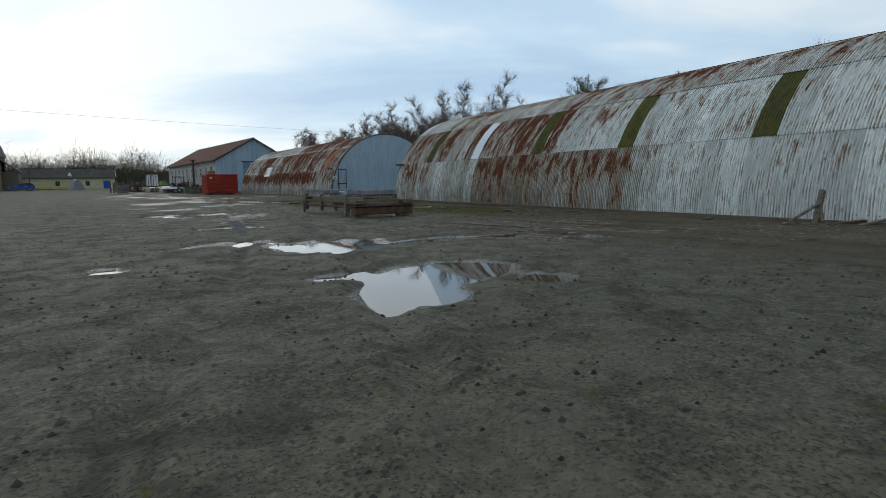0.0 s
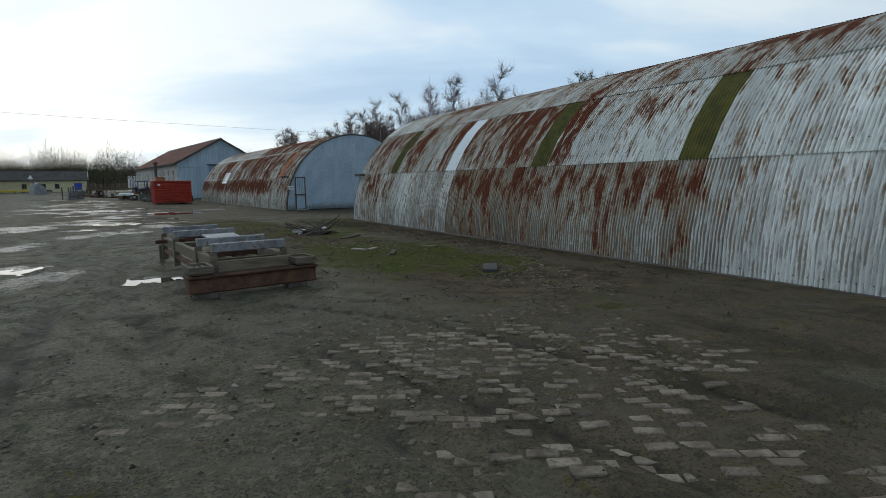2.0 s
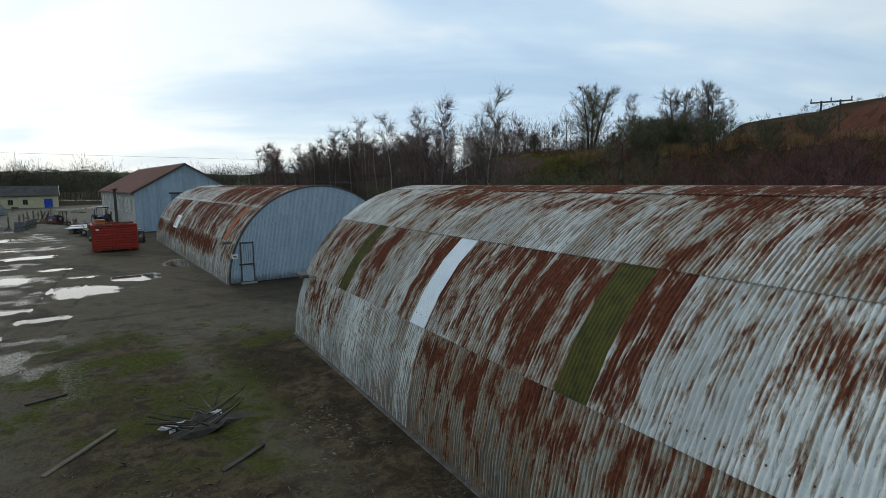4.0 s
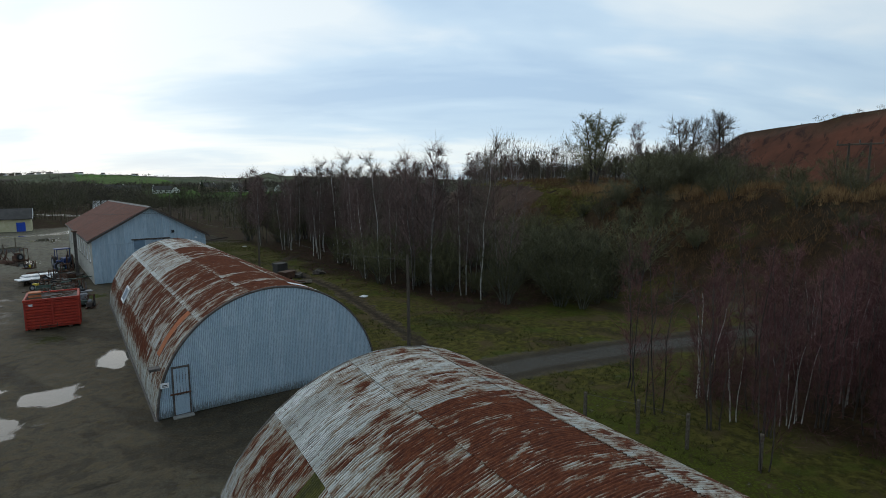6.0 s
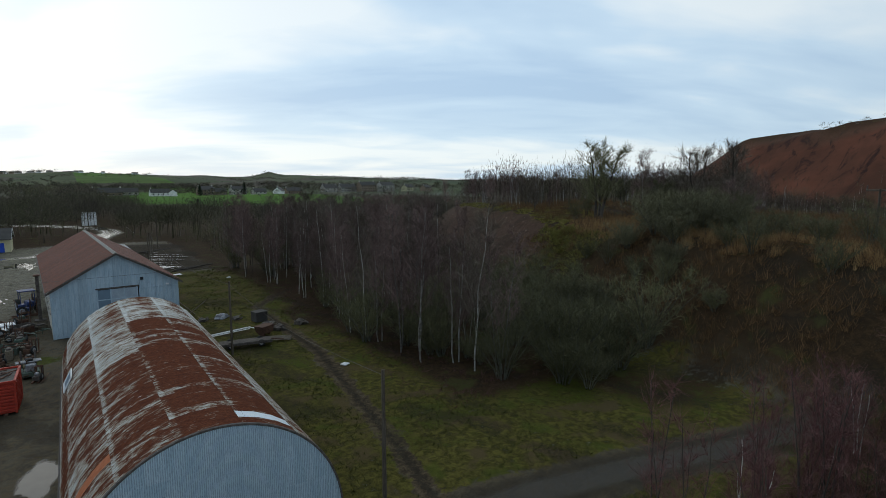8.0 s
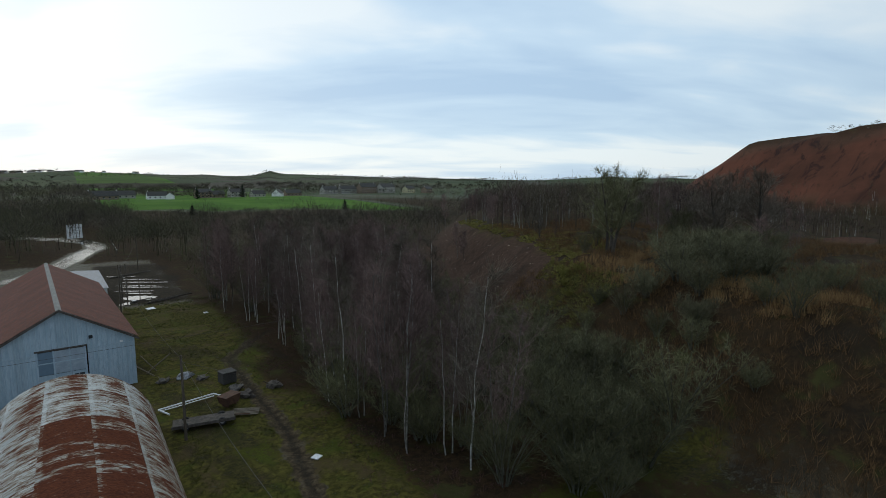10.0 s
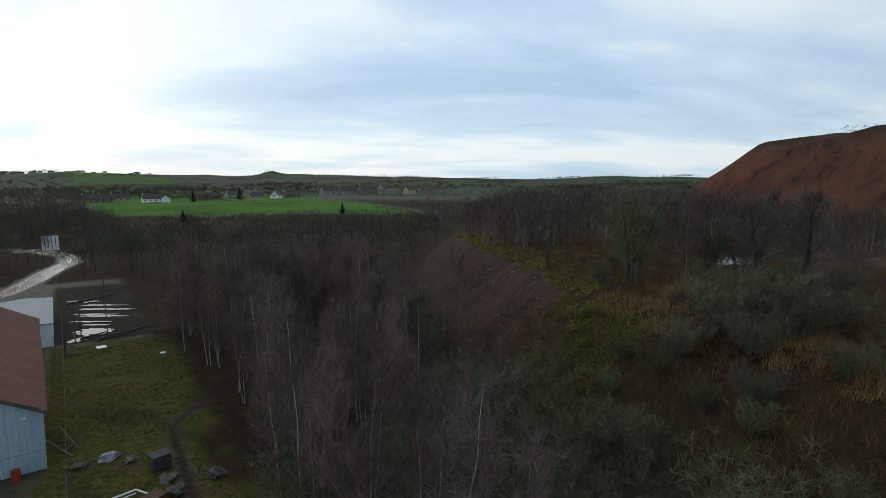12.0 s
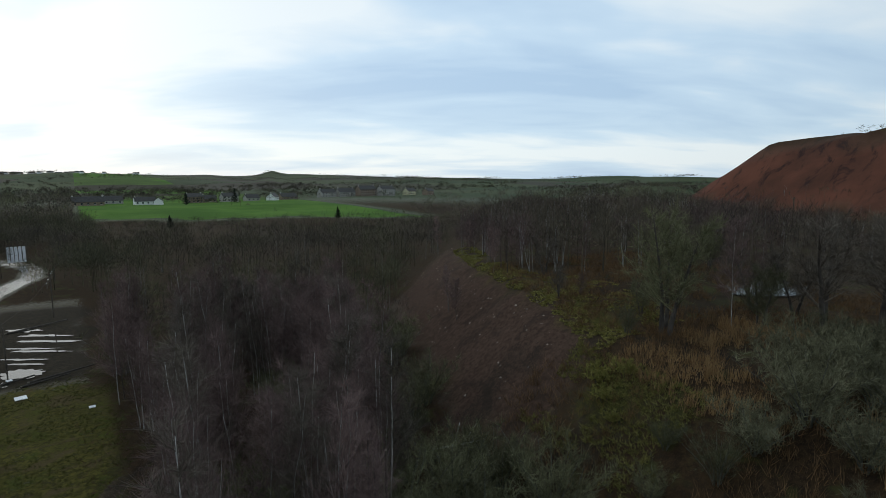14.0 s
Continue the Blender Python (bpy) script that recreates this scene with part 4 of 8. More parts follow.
def arc_sheet(lap=0.018, lift=0.016):
    """One curved corrugated sheet: local x along the hut, arc about the local x axis, starting at angle 0."""
    nu, nv = 54, 3
    u = np.linspace(-0.008, SHEET_W + 0.012, nu + 1)
    v = np.linspace(-lap, SHEET_ARC, nv + 1)
    U, V = np.meshgrid(u, v, indexing="ij")
    r = HUT_R + 0.0155 * np.cos(2 * np.pi * U / WAVE) + lift * (1 - (V + lap) / (SHEET_ARC + lap)) + 0.006 * U / SHEET_W
    co = np.stack([U, -r * np.cos(V), r * np.sin(V)], -1).reshape(-1, 3)
    i = np.arange((nu + 1) * (nv + 1)).reshape(nu + 1, nv + 1)
    f = np.stack([i[:-1, :-1], i[1:, :-1], i[1:, 1:], i[:-1, 1:]], -1).reshape(-1, 4)
    me = mesh_of("sheet", co, f, M_SHEET, True)
    uv = me.uv_layers.new(name="UVMap")
    flat = np.stack([U, V * HUT_R], -1).reshape(-1, 2)[f.ravel()]
    uv.data.foreach_set("uv", flat.astype(np.float32).ravel())
    return me


SHEET = arc_sheet()
SHEETS = {}
for key, material in (("white", M_SHEET), ("roof", M_ROOFSHEET), ("moss", M_MOSSY), ("new", M_WHITESHEET), ("orange", M_ORANGE)):
    SHEETS[key] = SHEET.copy()
    SHEETS[key].materials.clear()
    SHEETS[key].materials.append(material)


def end_wall(hut, y, outward, door=None):
    """Upright corrugated sheets cut to the arch; the door's opening is left out."""
    x = 0.06
    wall = child("end_wall", None, hut, None, "pale blue painted corrugated iron end wall")
    while x < 2 * HUT_R - 0.1:
        x1 = min(x + SHEET_W, 2 * HUT_R - 0.06)
        n = max(6, int((x1 - x) / WAVE * 6))
        us = np.linspace(x, x1, n + 1)
        tops = np.sqrt(np.maximum(HUT_R ** 2 - (us - HUT_R) ** 2, 0.0004)) - 0.02
        yy = y + outward * (0.013 * np.cos(2 * np.pi * us / WAVE))
        for tier, (z0, z1) in enumerate(((0.03, 1.9), (1.88, 3.75), (3.73, 5.4))):
            lo = np.minimum(np.full(n + 1, z0), tops)
            hi = np.minimum(np.full(n + 1, z1), tops)
            if door:
                lo = np.where((us > door[0]) & (us < door[1]), np.maximum(lo, door[2]), lo)
                hi = np.maximum(hi, lo)
            if (hi - lo).max() < 0.03:
                continue
            off = outward * 0.016 * (tier - 1)
            co = np.concatenate([np.stack([us, yy + off, lo], -1), np.stack([us, yy + off, hi], -1)])
            f = np.array([(k, k + 1, n + 2 + k, n + 1 + k) for k in range(n) if hi[k] - lo[k] + hi[k + 1] - lo[k + 1] > 0.01])
            if len(f):
                child("wall_sheet", mesh_of("wall_sheet", co, f, M_ENDWALL, True), wall)
        x = x1
    ring = []
    for k in range(49):
        t = math.pi * k / 48
        ring.append((HUT_R - math.cos(t) * HUT_R, math.sin(t) * HUT_R))
    # dark flashing round the arch
    co, f = [], []
    for k, (px, pz) in enumerate(ring):
        t = math.pi * k / 48
        for r, dy in ((HUT_R - 0.07, 0.022), (HUT_R - 0.07, 0.045), (HUT_R + 0.015, 0.045), (HUT_R + 0.03, -0.05)):
            co.append((HUT_R - math.cos(t) * r, y + outward * dy, math.sin(t) * r))
    for k in range(48):
        for j in range(3):
            a = k * 4 + j
            f.append((a, a + 1, a + 5, a + 4))
    child("flashing", mesh_of("flashing", co, f, M_EDGE), hut)


def rusting(hut, row, i):
    """Which sheet stands where, and how rusty it is."""
    h = float(_LAT[(i * 7 + hut * 50) % 256, (row * 31 + hut * 13) % 256])
    patch = float(vnoise(np.array([i * 1.0]), np.array([row * 1.7 + hut * 40]), 3.0, 3)[0])
    if hut == 1:
        if row == 0:
            far = smooth(i, 11, 17) * (1 - smooth(i, 24, 31))
            return "white", -0.28 + (0.50 if i < 16 else 0.62 * float(far)) * (0.25 + patch) + 0.25 * (h - 0.5), (0.55 if 13 < i < 28 else 0.30) * (0.15 + patch), (-0.45 if i > 28 else 0.05) + 0.25 * h * (i < 16) + float(far) * (0.25 + 0.65 * h)
        if row == 1:
            if i in (6, 20, 27, 34):
                return "moss", 0, 0, 0
            if i == 13:
                return "new", 0, 0, 0
            if i in (8, 12, 17, 18, 19):
                return "roof", 0.80 if i in (8, 12, 18) else 0.55, 0.2, 0.3
            return ("roof" if i < 16 else "white"), (0.0 if i < 22 else -0.28) + 0.7 * patch * (1.0 if i < 22 else 0.6) + 0.25 * (h - 0.5), 0.25 * h, (0.12 if i < 20 else -0.30) + 0.4 * float(1 - smooth(i, 8, 22)) * h
        if row == 2:
            return "roof", (-0.1 if i < 6 else 0.16) + 0.6 * (patch - 0.45) + 0.35 * (h - 0.5), 0.45, 0.08 + 0.3 * h
        if row == 3:
            return "roof", (0.15 if i < 7 else 0.72) + 0.4 * patch + 0.2 * (h - 0.5), 0.1, 0.2
        return "roof", 0.25 + 0.4 * patch, 0.2, 0.3
    if row == 0:
        return "white", 0.02 + 0.35 * patch, 1.1 * (0.25 + patch), 0.12 + 0.35 * h
    if row == 1:
        if i == 3:
            return "orange", 0, 0, 0
        return "roof", 0.20 + 0.75 * patch + 0.5 * (h - 0.5), 0.1, 0.12
    if i > 29 and 1 < row < 6:
        return "roof", 0.06 + 0.45 * h, 0.4, 0.0
    if row == 2:
        return "roof", (0.12 if 18 < i < 30 else 0.72) + 0.4 * h, 0.1, 0.05
    if row in (3, 4):
        if row == 4 and i == 1:
            return "new", 0, 0, 0
        return "roof", 1.15 + 0.3 * patch - 0.5 * (h > 0.82), 0.0, 0.1
    return "roof", 0.40 + 0.3 * patch, 0.1, 0.2


def arched_hut(number, x, y, turn, count, label, door=None):
    """Origin at the corner of the west foot and the yard end; the hut runs along local +y."""
    hut = thing("arched_hut", label, "hut", (x, y, 0), turn, "corrugated huts")
    length = count * SHEET_W
    gone = 1 if number == 1 else 0
    cover = child("arched_roof", None, hut, None, "rusting corrugated iron sheets")
    for i in range(gone, count):
        for row in range(7):
            kind, rust, run, tone = rusting(number, row, i)
            at_bay = i if number == 2 else count - 1 - i
            m = Matrix.Translation((HUT_R, at_bay * SHEET_W, 0)) @ Matrix(((0, 1, 0, 0), (1, 0, 0, 0), (0, 0, 1, 0), (0, 0, 0, 1))) @ Matrix.Rotation(-row * SHEET_ARC, 4, "X")
            ob = child("sheet", SHEETS[kind], cover, m)
            if number == 1:
                rust += 0.06 if i < 21 else (0.08 if row == 1 else 0.0)
            ob["splash"] = (0.35 if number == 2 or i < 22 else 0.15) if row == 0 else 0.0
            ob["rust"], ob["run"], ob["tone"], ob["seam"] = float(rust), float(run), float(tone), (0.95 if number == 2 and row > 1 else 0.25)
    length -= gone * SHEET_W
    # bolt heads along the laps
    co, f = [], []
    for row in range(8):
        for k in range(int(length / 0.233)):
            t = row * SHEET_ARC + 0.03
            c = Vector((HUT_R - math.cos(t) * (HUT_R + 0.03), 0.12 + k * 0.2333, math.sin(t) * (HUT_R + 0.03)))
            o = Vector((-math.cos(t), 0, math.sin(t)))
            s = Vector((math.sin(t), 0, math.cos(t)))
            b = len(co)
            w = 0.017
            for p in (c + s * w, c + Vector((0, w, 0)), c - s * w, c - Vector((0, w, 0)), c + o * 0.016):
                co.append(p)
            f += [(b, b + 1, b + 4), (b + 1, b + 2, b + 4), (b + 2, b + 3, b + 4), (b + 3, b, b + 4)]
    bolts = child("bolts", mesh_of("bolts", co, f, M_RUST), cover)
    tagged(bolts, kind="stuff")
    # no real footing: a dark strip added to draw the line at the foot
    for side in (-0.06, 2 * HUT_R - 0.05):
        part("footing", box((side - 0.06, -0.05, -0.12), (side + 0.12, length + 0.05, 0.02), 0.02), M_EDGE, hut, "dark strip added along the hut's foot")
    end_wall(hut, 0.02, -1, door)
    end_wall(hut, length - 0.02, 1)
    return hut


hut_far = arched_hut(2, 0, 0, 0, 42, "arched corrugated iron hut, red-rusted roof, pale blue end wall", (0.68, 1.36, 2.24))
A1 = -0.074
hut_near = arched_hut(1, -0.28 - 29.3 * -math.sin(A1) * 1.0, -10.80 - 29.3 * math.cos(A1), math.degrees(A1), 42, "long arched corrugated hut, white flaking paint over rust")

# the far hut's small door, its bars and notice
door = child("door", None, hut_far, None, "pale blue plank door with dark frame and bolt bar")
part("leaf", box((0.72, -0.035, 0.10), (1.32, 0.01, 2.20), 0.008), M_BLUEWALL, door)
for a, b in (((0.66, -0.06, 0.05), (0.72, 0.03, 2.30)), ((1.32, -0.06, 0.05), (1.385, 0.03, 2.30)), ((0.66, -0.062, 2.22), (1.385, 0.03, 2.285))):
    part("jamb", box(a, b, 0.008), M_EDGE, door)
for k in range(4):
    part("plank_gap", box((0.835 + k * 0.12, -0.041, 0.14), (0.85 + k * 0.12, -0.03, 2.16)), M_EDGE, door)
part("bar", box((0.55, -0.085, 1.02), (1.40, -0.05, 1.10), 0.01), M_RUST, door, "rusty bolt bar")
part("lower_panel", box((0.78, -0.045, 0.16), (1.27, -0.034, 0.98), 0.006), M_BLUEWALL, door, "patched lower panel")
part("threshold", box((0.6, -0.3, -0.02), (1.45, 0.0, 0.07), 0.02), M_CONCRETE, door)
notice = thing("notice_board", "small white notice fixed beside the hut door", "sign", (0.36, -0.045, 1.42))
part("plate", box((-0.17, -0.012, 0), (0.17, 0.012, 0.24), 0.006), M_WHITE, notice)
part("print_bar", box((-0.09, -0.016, 0.10), (0.09, -0.0125, 0.15)), M_EDGE, notice)
part("print_bar", box((-0.11, -0.016, 0.05), (0.11, -0.0125, 0.07)), M_EDGE, notice)
lamp_box = thing("metal_bracket", "dark iron bracket on the hut's corner", "bracket", (0.12, 0.15, 2.30))
part("plate", box((-0.32, -0.2, -0.06), (0.12, 0.25, 0.06), 0.015), M_EDGE, lamp_box)
part("hook", tube((-0.25, -0.1, -0.05), (-0.3, -0.12, -0.16), 0.02), M_RUST, lamp_box)
# hatch frame on the far hut's flank
hatch = thing("roof_hatch", "white framed hatch lying on the rusted hut roof", "hatch")
t = radians(26.5)
hatch.matrix_world = Matrix.Translation((HUT_R - math.cos(t) * (HUT_R + 0.05), 19.0, math.sin(t) * (HUT_R + 0.05))) @ Matrix.Rotation(t - math.pi / 2, 4, "Y")
for a, b in (((-0.55, -0.95, 0), (0.55, -0.80, 0.07)), ((-0.55, 0.80, 0), (0.55, 0.95, 0.07)), ((-0.55, -0.80, 0), (-0.42, 0.80, 0.07)), ((0.42, -0.80, 0), (0.55, 0.80, 0.07))):
    part("rim", box(a, b, 0.012), M_WHITE, hatch)
part("pane", box((-0.42, -0.8, 0.0), (0.42, 0.8, 0.03)), M_BLUEGLASS, hatch, "clouded pane")
# bracket near the far end of the near hut
br = thing("metal_bracket", "dark iron bracket on the near hut's corner", "bracket", (-0.12, -11.75, 2.2), math.degrees(A1))
part("plate", box((-0.15, -0.5, -0.05), (0.1, 0.3, 0.07), 0.015), M_EDGE, br)
part("hook", tube((-0.1, -0.3, -0.04), (-0.16, -0.32, -0.14), 0.02), M_RUST, br)

# ---- the gabled shed ----
SW, SL, SE, SA = 11.1, 33.4, 4.72, 7.9
shed = thing("gabled_shed", "pale blue sheet-clad shed with a red-brown roof", "shed", (-0.71, 40.28, 0), 3.04)


def gable_top(u):
    return SE + (SA - SE) * (1 - abs(u - SW / 2) / (SW / 2))


def gable_panels(y, outward, opening):
    """Ribbed upright cladding sheets, each cut to the roof's slope."""
    u, k = 0.0, 0
    while u < SW - 0.01:
        u1 = min(u + 0.74, SW)
        bm = bmesh.new()
        us = [u, u + 0.05, u + 0.09, (u + u1) / 2 - 0.05, (u + u1) / 2, (u + u1) / 2 + 0.05, u1]
        depth = [0.035, 0.035, 0.0, 0.0, 0.025, 0.0, 0.0]
        zs = []
        for q in us:
            z0 = 0.05
            if opening and opening[0] < (u + u1) / 2 < opening[1]:
                z0 = opening[2]
            zs.append((z0, gable_top(q) - 0.05))
        lo = [bm.verts.new((q, y + outward * d, z[0])) for q, d, z in zip(us, depth, zs)]
        hi = [bm.verts.new((q, y + outward * d, z[1])) for q, d, z in zip(us, depth, zs)]
        for j in range(len(us) - 1):
            bm.faces.new((lo[j], lo[j + 1], hi[j + 1], hi[j]))
        part("cladding_sheet", bm, M_BLUEWALL, shed)
        u, k = u1, k + 1


gable_panels(0, -1, (3.7, 7.3, 4.46))
gable_panels(SL, 1, None)
# roof: ribbed sheets on both slopes, with verge and ridge
slope = math.atan2(SA - SE, SW / 2)
run = math.hypot(SW / 2 + 0.35, (SA - SE) * (SW / 2 + 0.35) / (SW / 2))
for sgn in (-1, 1):
    roof = child("roof", None, shed, None, "red-brown corrugated roof slope")
    for k in range(34):
        y0, y1 = -0.25 + k * 0.997, -0.25 + (k + 1) * 0.997
        n = 24
        ys = np.linspace(y0, y1 + 0.02, n + 1)
        bump_h = 0.018 * np.cos(2 * np.pi * (ys - y0) / 0.166)
        for j in range(2):
            a, b = j * run / 2, (j + 1) * run / 2 + (0.08 if j == 0 else 0)
            co = []
            for r, up_h in ((a, 0.012), (b, 0.0)):
                for q, h in zip(ys, bump_h):
                    xx = (SW / 2 + 0.35 - r * math.cos(slope))
                    zz = SE - 0.35 * math.tan(slope) + r * math.sin(slope) + 0.06 + h + up_h * (j + 1)
                    co.append((SW / 2 + sgn * xx, q, zz))
            f = [(i, i + 1, n + 2 + i, n + 1 + i) for i in range(n)]
            child("roof_sheet", mesh_of("roof_sheet", co, f, M_REDROOF, True), roof)
part("ridge_cap", prism([(SW / 2 - 0.22, SA - 0.02), (SW / 2, SA + 0.13), (SW / 2 + 0.22, SA - 0.02), (SW / 2, SA + 0.06)], -0.3, SL + 0.3), M_CONCRETE, shed, "pale lichened ridge cap")
for y in (-0.32, SL + 0.26):
    for sgn in (-1, 1):
        e0, e1 = (SW / 2 + sgn * (SW / 2 + 0.38), SE - 0.22), (SW / 2, SA + 0.06)
        part("barge_board", prism([(e0[0], e0[1]), (e1[0], e1[1]), (e1[0], e1[1] - 0.2), (e0[0], e0[1] - 0.2)], y, y + 0.06), M_EDGE, shed, "dark worn verge board")
part("cross_rail", box((0.1, -0.06, 4.10), (3.6, -0.02, 4.16), 0.01), M_BLUEWALL, shed)
part("cross_rail", box((7.4, -0.06, 4.10), (11.0, -0.02, 4.16), 0.01), M_BLUEWALL, shed)
# tall doors in the gable
doors = child("gable_door", None, shed, None, "tall blue doors with glazed upper panels")
part("lintel", box((3.6, -0.12, 4.40), (7.4, -0.03, 4.54), 0.02), M_EDGE, doors)
for k, mtl in ((0, M_BLUEGLASS), (1, M_PANEL), (2, M_PANEL)):
    for j in range(2):
        part("pane", box((3.82 + k * 1.16, -0.05, 2.32 + j * 1.05), (4.88 + k * 1.16, -0.02, 3.30 + j * 1.05), 0.01), mtl, doors)
for k in range(4):
    part("stile", box((3.70 + k * 1.16, -0.07, 0.06), (3.82 + k * 1.16, -0.01, 4.40), 0.01), M_BLUEWALL, doors)
for z in (2.2, 3.30):
    part("rail", box((3.82, -0.075, z), (7.2, -0.012, z + 0.09), 0.01), M_BLUEWALL, doors)
for k in range(3):
    part("lower_panel", box((3.83 + k * 1.16, -0.05, 0.08), (4.87 + k * 1.16, -0.02, 2.2), 0.01), M_BLUEWALL, doors)
part("window_patch", box((6.3, -0.09, 1.35), (7.05, -0.05, 2.05), 0.015), M_GLASS, doors, "small grimy pane")
part("window_bar", box((6.65, -0.10, 1.35), (6.69, -0.088, 2.05)), M_WHITE, doors)
part("floodlight", box((9.9, -0.2, 4.25), (10.15, -0.05, 4.42), 0.02), M_WHITE, shed, "small white floodlight")
part("vent", box((7.55, -0.1, 5.0), (7.85, -0.04, 5.3), 0.02), M_DARK, shed)
# long walls: roughcast with tall white-framed windows
for side, name in ((0.0, "west"), (SW, "east")):
    holes = [2.2 + k * 3.1 for k in range(10)]
    x0, x1 = (side - 0.0, side + 0.22) if side == 0 else (side - 0.22, side)
    wall = child("long_wall", None, shed, None, "grey roughcast side wall")
    y = 0.04
    for h in holes + [SL]:
        part("pier", box((x0, y, 0), (x1, min(h, SL - 0.04), SE - 0.05)), M_GREYWALL, wall)
        if h < SL:
            part("apron", box((x0, h, 0), (x1, h + 1.15, 2.1)), M_GREYWALL, wall)
            part("lintel", box((x0, h, 3.9), (x1, h + 1.15, SE - 0.05)), M_GREYWALL, wall)
            win = child("window", None, shed, None, "tall white-framed window")
            xm = x0 + 0.06 if side == 0 else x1 - 0.06
            part("pane", box((xm - 0.01, h, 2.1), (xm + 0.01, h + 1.15, 3.9)), M_GLASS, win)
            for a, b in (((h, 2.1), (h + 0.09, 3.9)), ((h + 1.06, 2.1), (h + 1.15, 3.9)), ((h + 0.09, 2.1), (h + 1.06, 2.2)), ((h + 0.09, 3.8), (h + 1.06, 3.9)), ((h + 0.09, 2.98), (h + 1.06, 3.06)), ((h + 0.55, 2.2), (h + 0.6, 3.8))):
                part("window_frame", box((xm - 0.045, a[0], a[1]), (xm + 0.045, b[0], b[1]), 0.006), M_WHITE, win)
            part("sill", box((min(x0, x1 - 0.3) if side else x0 - 0.08, h - 0.05, 2.02), (x1 + (0.08 if side else 0), h + 1.2, 2.1), 0.01), M_CONCRETE, win)
        y = h + 1.15
part("gutter", box((-0.42, -0.2, SE - 0.30), (-0.28, SL + 0.2, SE - 0.20), 0.02), M_EDGE, shed)
# low white outbuilding behind the shed
out = thing("sheet_outbuilding", "whitish corrugated lean-to behind the shed", "outbuilding", (3.4, 77.0, 0.2), 1.5)
for x0, y0, x1, y1 in ((0, 0, 6.6, 0), (6.6, 0, 6.6, 19), (6.6, 19, 0, 19), (0, 19, 0, 0)):
    L = math.hypot(x1 - x0, y1 - y0)
    n = int(L / 0.1)
    dx, dy = (x1 - x0) / L, (y1 - y0) / L
    k = max(1, int(L / 1.0))
    for j in range(k):
        us = np.linspace(j * L / k, (j + 1) * L / k, 21)
        off = 0.02 * np.cos(2 * np.pi * us / 0.15)
        lo = np.stack([x0 + dx * us + dy * off, y0 + dy * us - dx * off, us * 0 - 0.1], -1)
        hi = lo + np.array([0, 0, 3.1])
        f = [(i, i + 1, 22 + i, 21 + i) for i in range(20)]
        child("wall_sheet", mesh_of("wall_sheet", np.concatenate([lo, hi]), f, M_WHITESHEET, True), out)
part("roof", prism([(-0.2, 2.95), (3.3, 3.25), (6.8, 3.0), (6.8, 3.08), (3.3, 3.34), (-0.2, 3.03)], -0.2, 19.2), M_WORNSTEEL, out, "grey sheet roof")

# ---- the cream building, the tall barn and the car at the yard's far end ----
cream = thing("cream_building", "long low cream-rendered building with a dark roof", "building", (-29.0, 121, 0.35), 0)
CL, CD, CE = 20.0, 6.0, 3.0
wins = [7.4, 11.0, 13.6]
x = 0.0
for w in wins + [CL]:
    part("wall", box((x, 0, -0.2), (min(w, CL - 2.6 if w == CL else w), 0.25, CE)), M_CREAM, cream)
    if w < CL:
        part("wall", box((w, 0, -0.2), (w + 0.9, 0.25, 1.0)), M_CREAM, cream)
        part("wall", box((w, 0, 2.1), (w + 0.9, 0.25, CE)), M_CREAM, cream)
        win = child("window", None, cream, None, "small dark window")
        part("pane", box((w, 0.12, 1.0), (w + 0.9, 0.15, 2.1)), M_GLASS, win)
        for a, b in (((w, 1.0), (w + 0.06, 2.1)), ((w + 0.84, 1.0), (w + 0.9, 2.1)), ((w + 0.42, 1.06), (w + 0.48, 2.04)), ((w + 0.06, 1.0), (w + 0.84, 1.06)), ((w + 0.06, 2.04), (w + 0.84, 2.1))):
            part("window_frame", box((a[0], 0.08, a[1]), (b[0], 0.18, b[1]), 0.005), M_OLDWOOD, win)
        part("sill", box((w - 0.06, -0.08, 0.92), (w + 0.96, 0.1, 1.0), 0.01), M_CONCRETE, win)
    x = w + 0.9
part("wall", box((CL - 1.0, 0, -0.2), (CL, 0.25, CE)), M_CREAM, cream)
part("wall", box((CL - 2.6, 0, 2.2), (CL - 1.0, 0.25, CE)), M_CREAM, cream)
part("door", box((CL - 2.58, 0.05, -0.05), (CL - 1.02, 0.16, 2.2), 0.02), M_BLUE, cream, "bright blue double door")
part("door_gap", box((CL - 1.815, 0.035, 0), (CL - 1.785, 0.052, 2.18)), M_DARK, cream)
part("end_wall", prism([(0.26, -0.2), (CD, -0.2), (CD, CE), (CD / 2, 4.85), (0.26, CE + 0.1)], CL - 0.25, CL, "x"), M_CREAM, cream)
part("end_wall", prism([(0.26, -0.2), (CD, -0.2), (CD, CE), (CD / 2, 4.85), (0.26, CE + 0.1)], 0, 0.25, "x"), M_CREAM, cream)
part("back_wall", box((0.26, CD - 0.25, -0.2), (CL - 0.26, CD - 0.01, CE)), M_CREAM, cream)
for a, b in (((-0.35, CE - 0.12), (CD / 2, 5.0)), ((CD + 0.35, CE - 0.12), (CD / 2, 5.0))):
    part("roof", prism([(a[0], a[1]), (b[0], b[1]), (b[0], b[1] + 0.12), (a[0], a[1] + 0.12)], -0.3, CL + 0.3, "x"), M_SLATE, cream)
part("bargeboard", prism([(-0.38, CE - 0.15), (CD / 2, 4.95), (CD / 2, 5.15), (-0.38, CE + 0.05)], CL + 0.3, CL + 0.36, "x"), M_WHITE, cream, "white barge board")
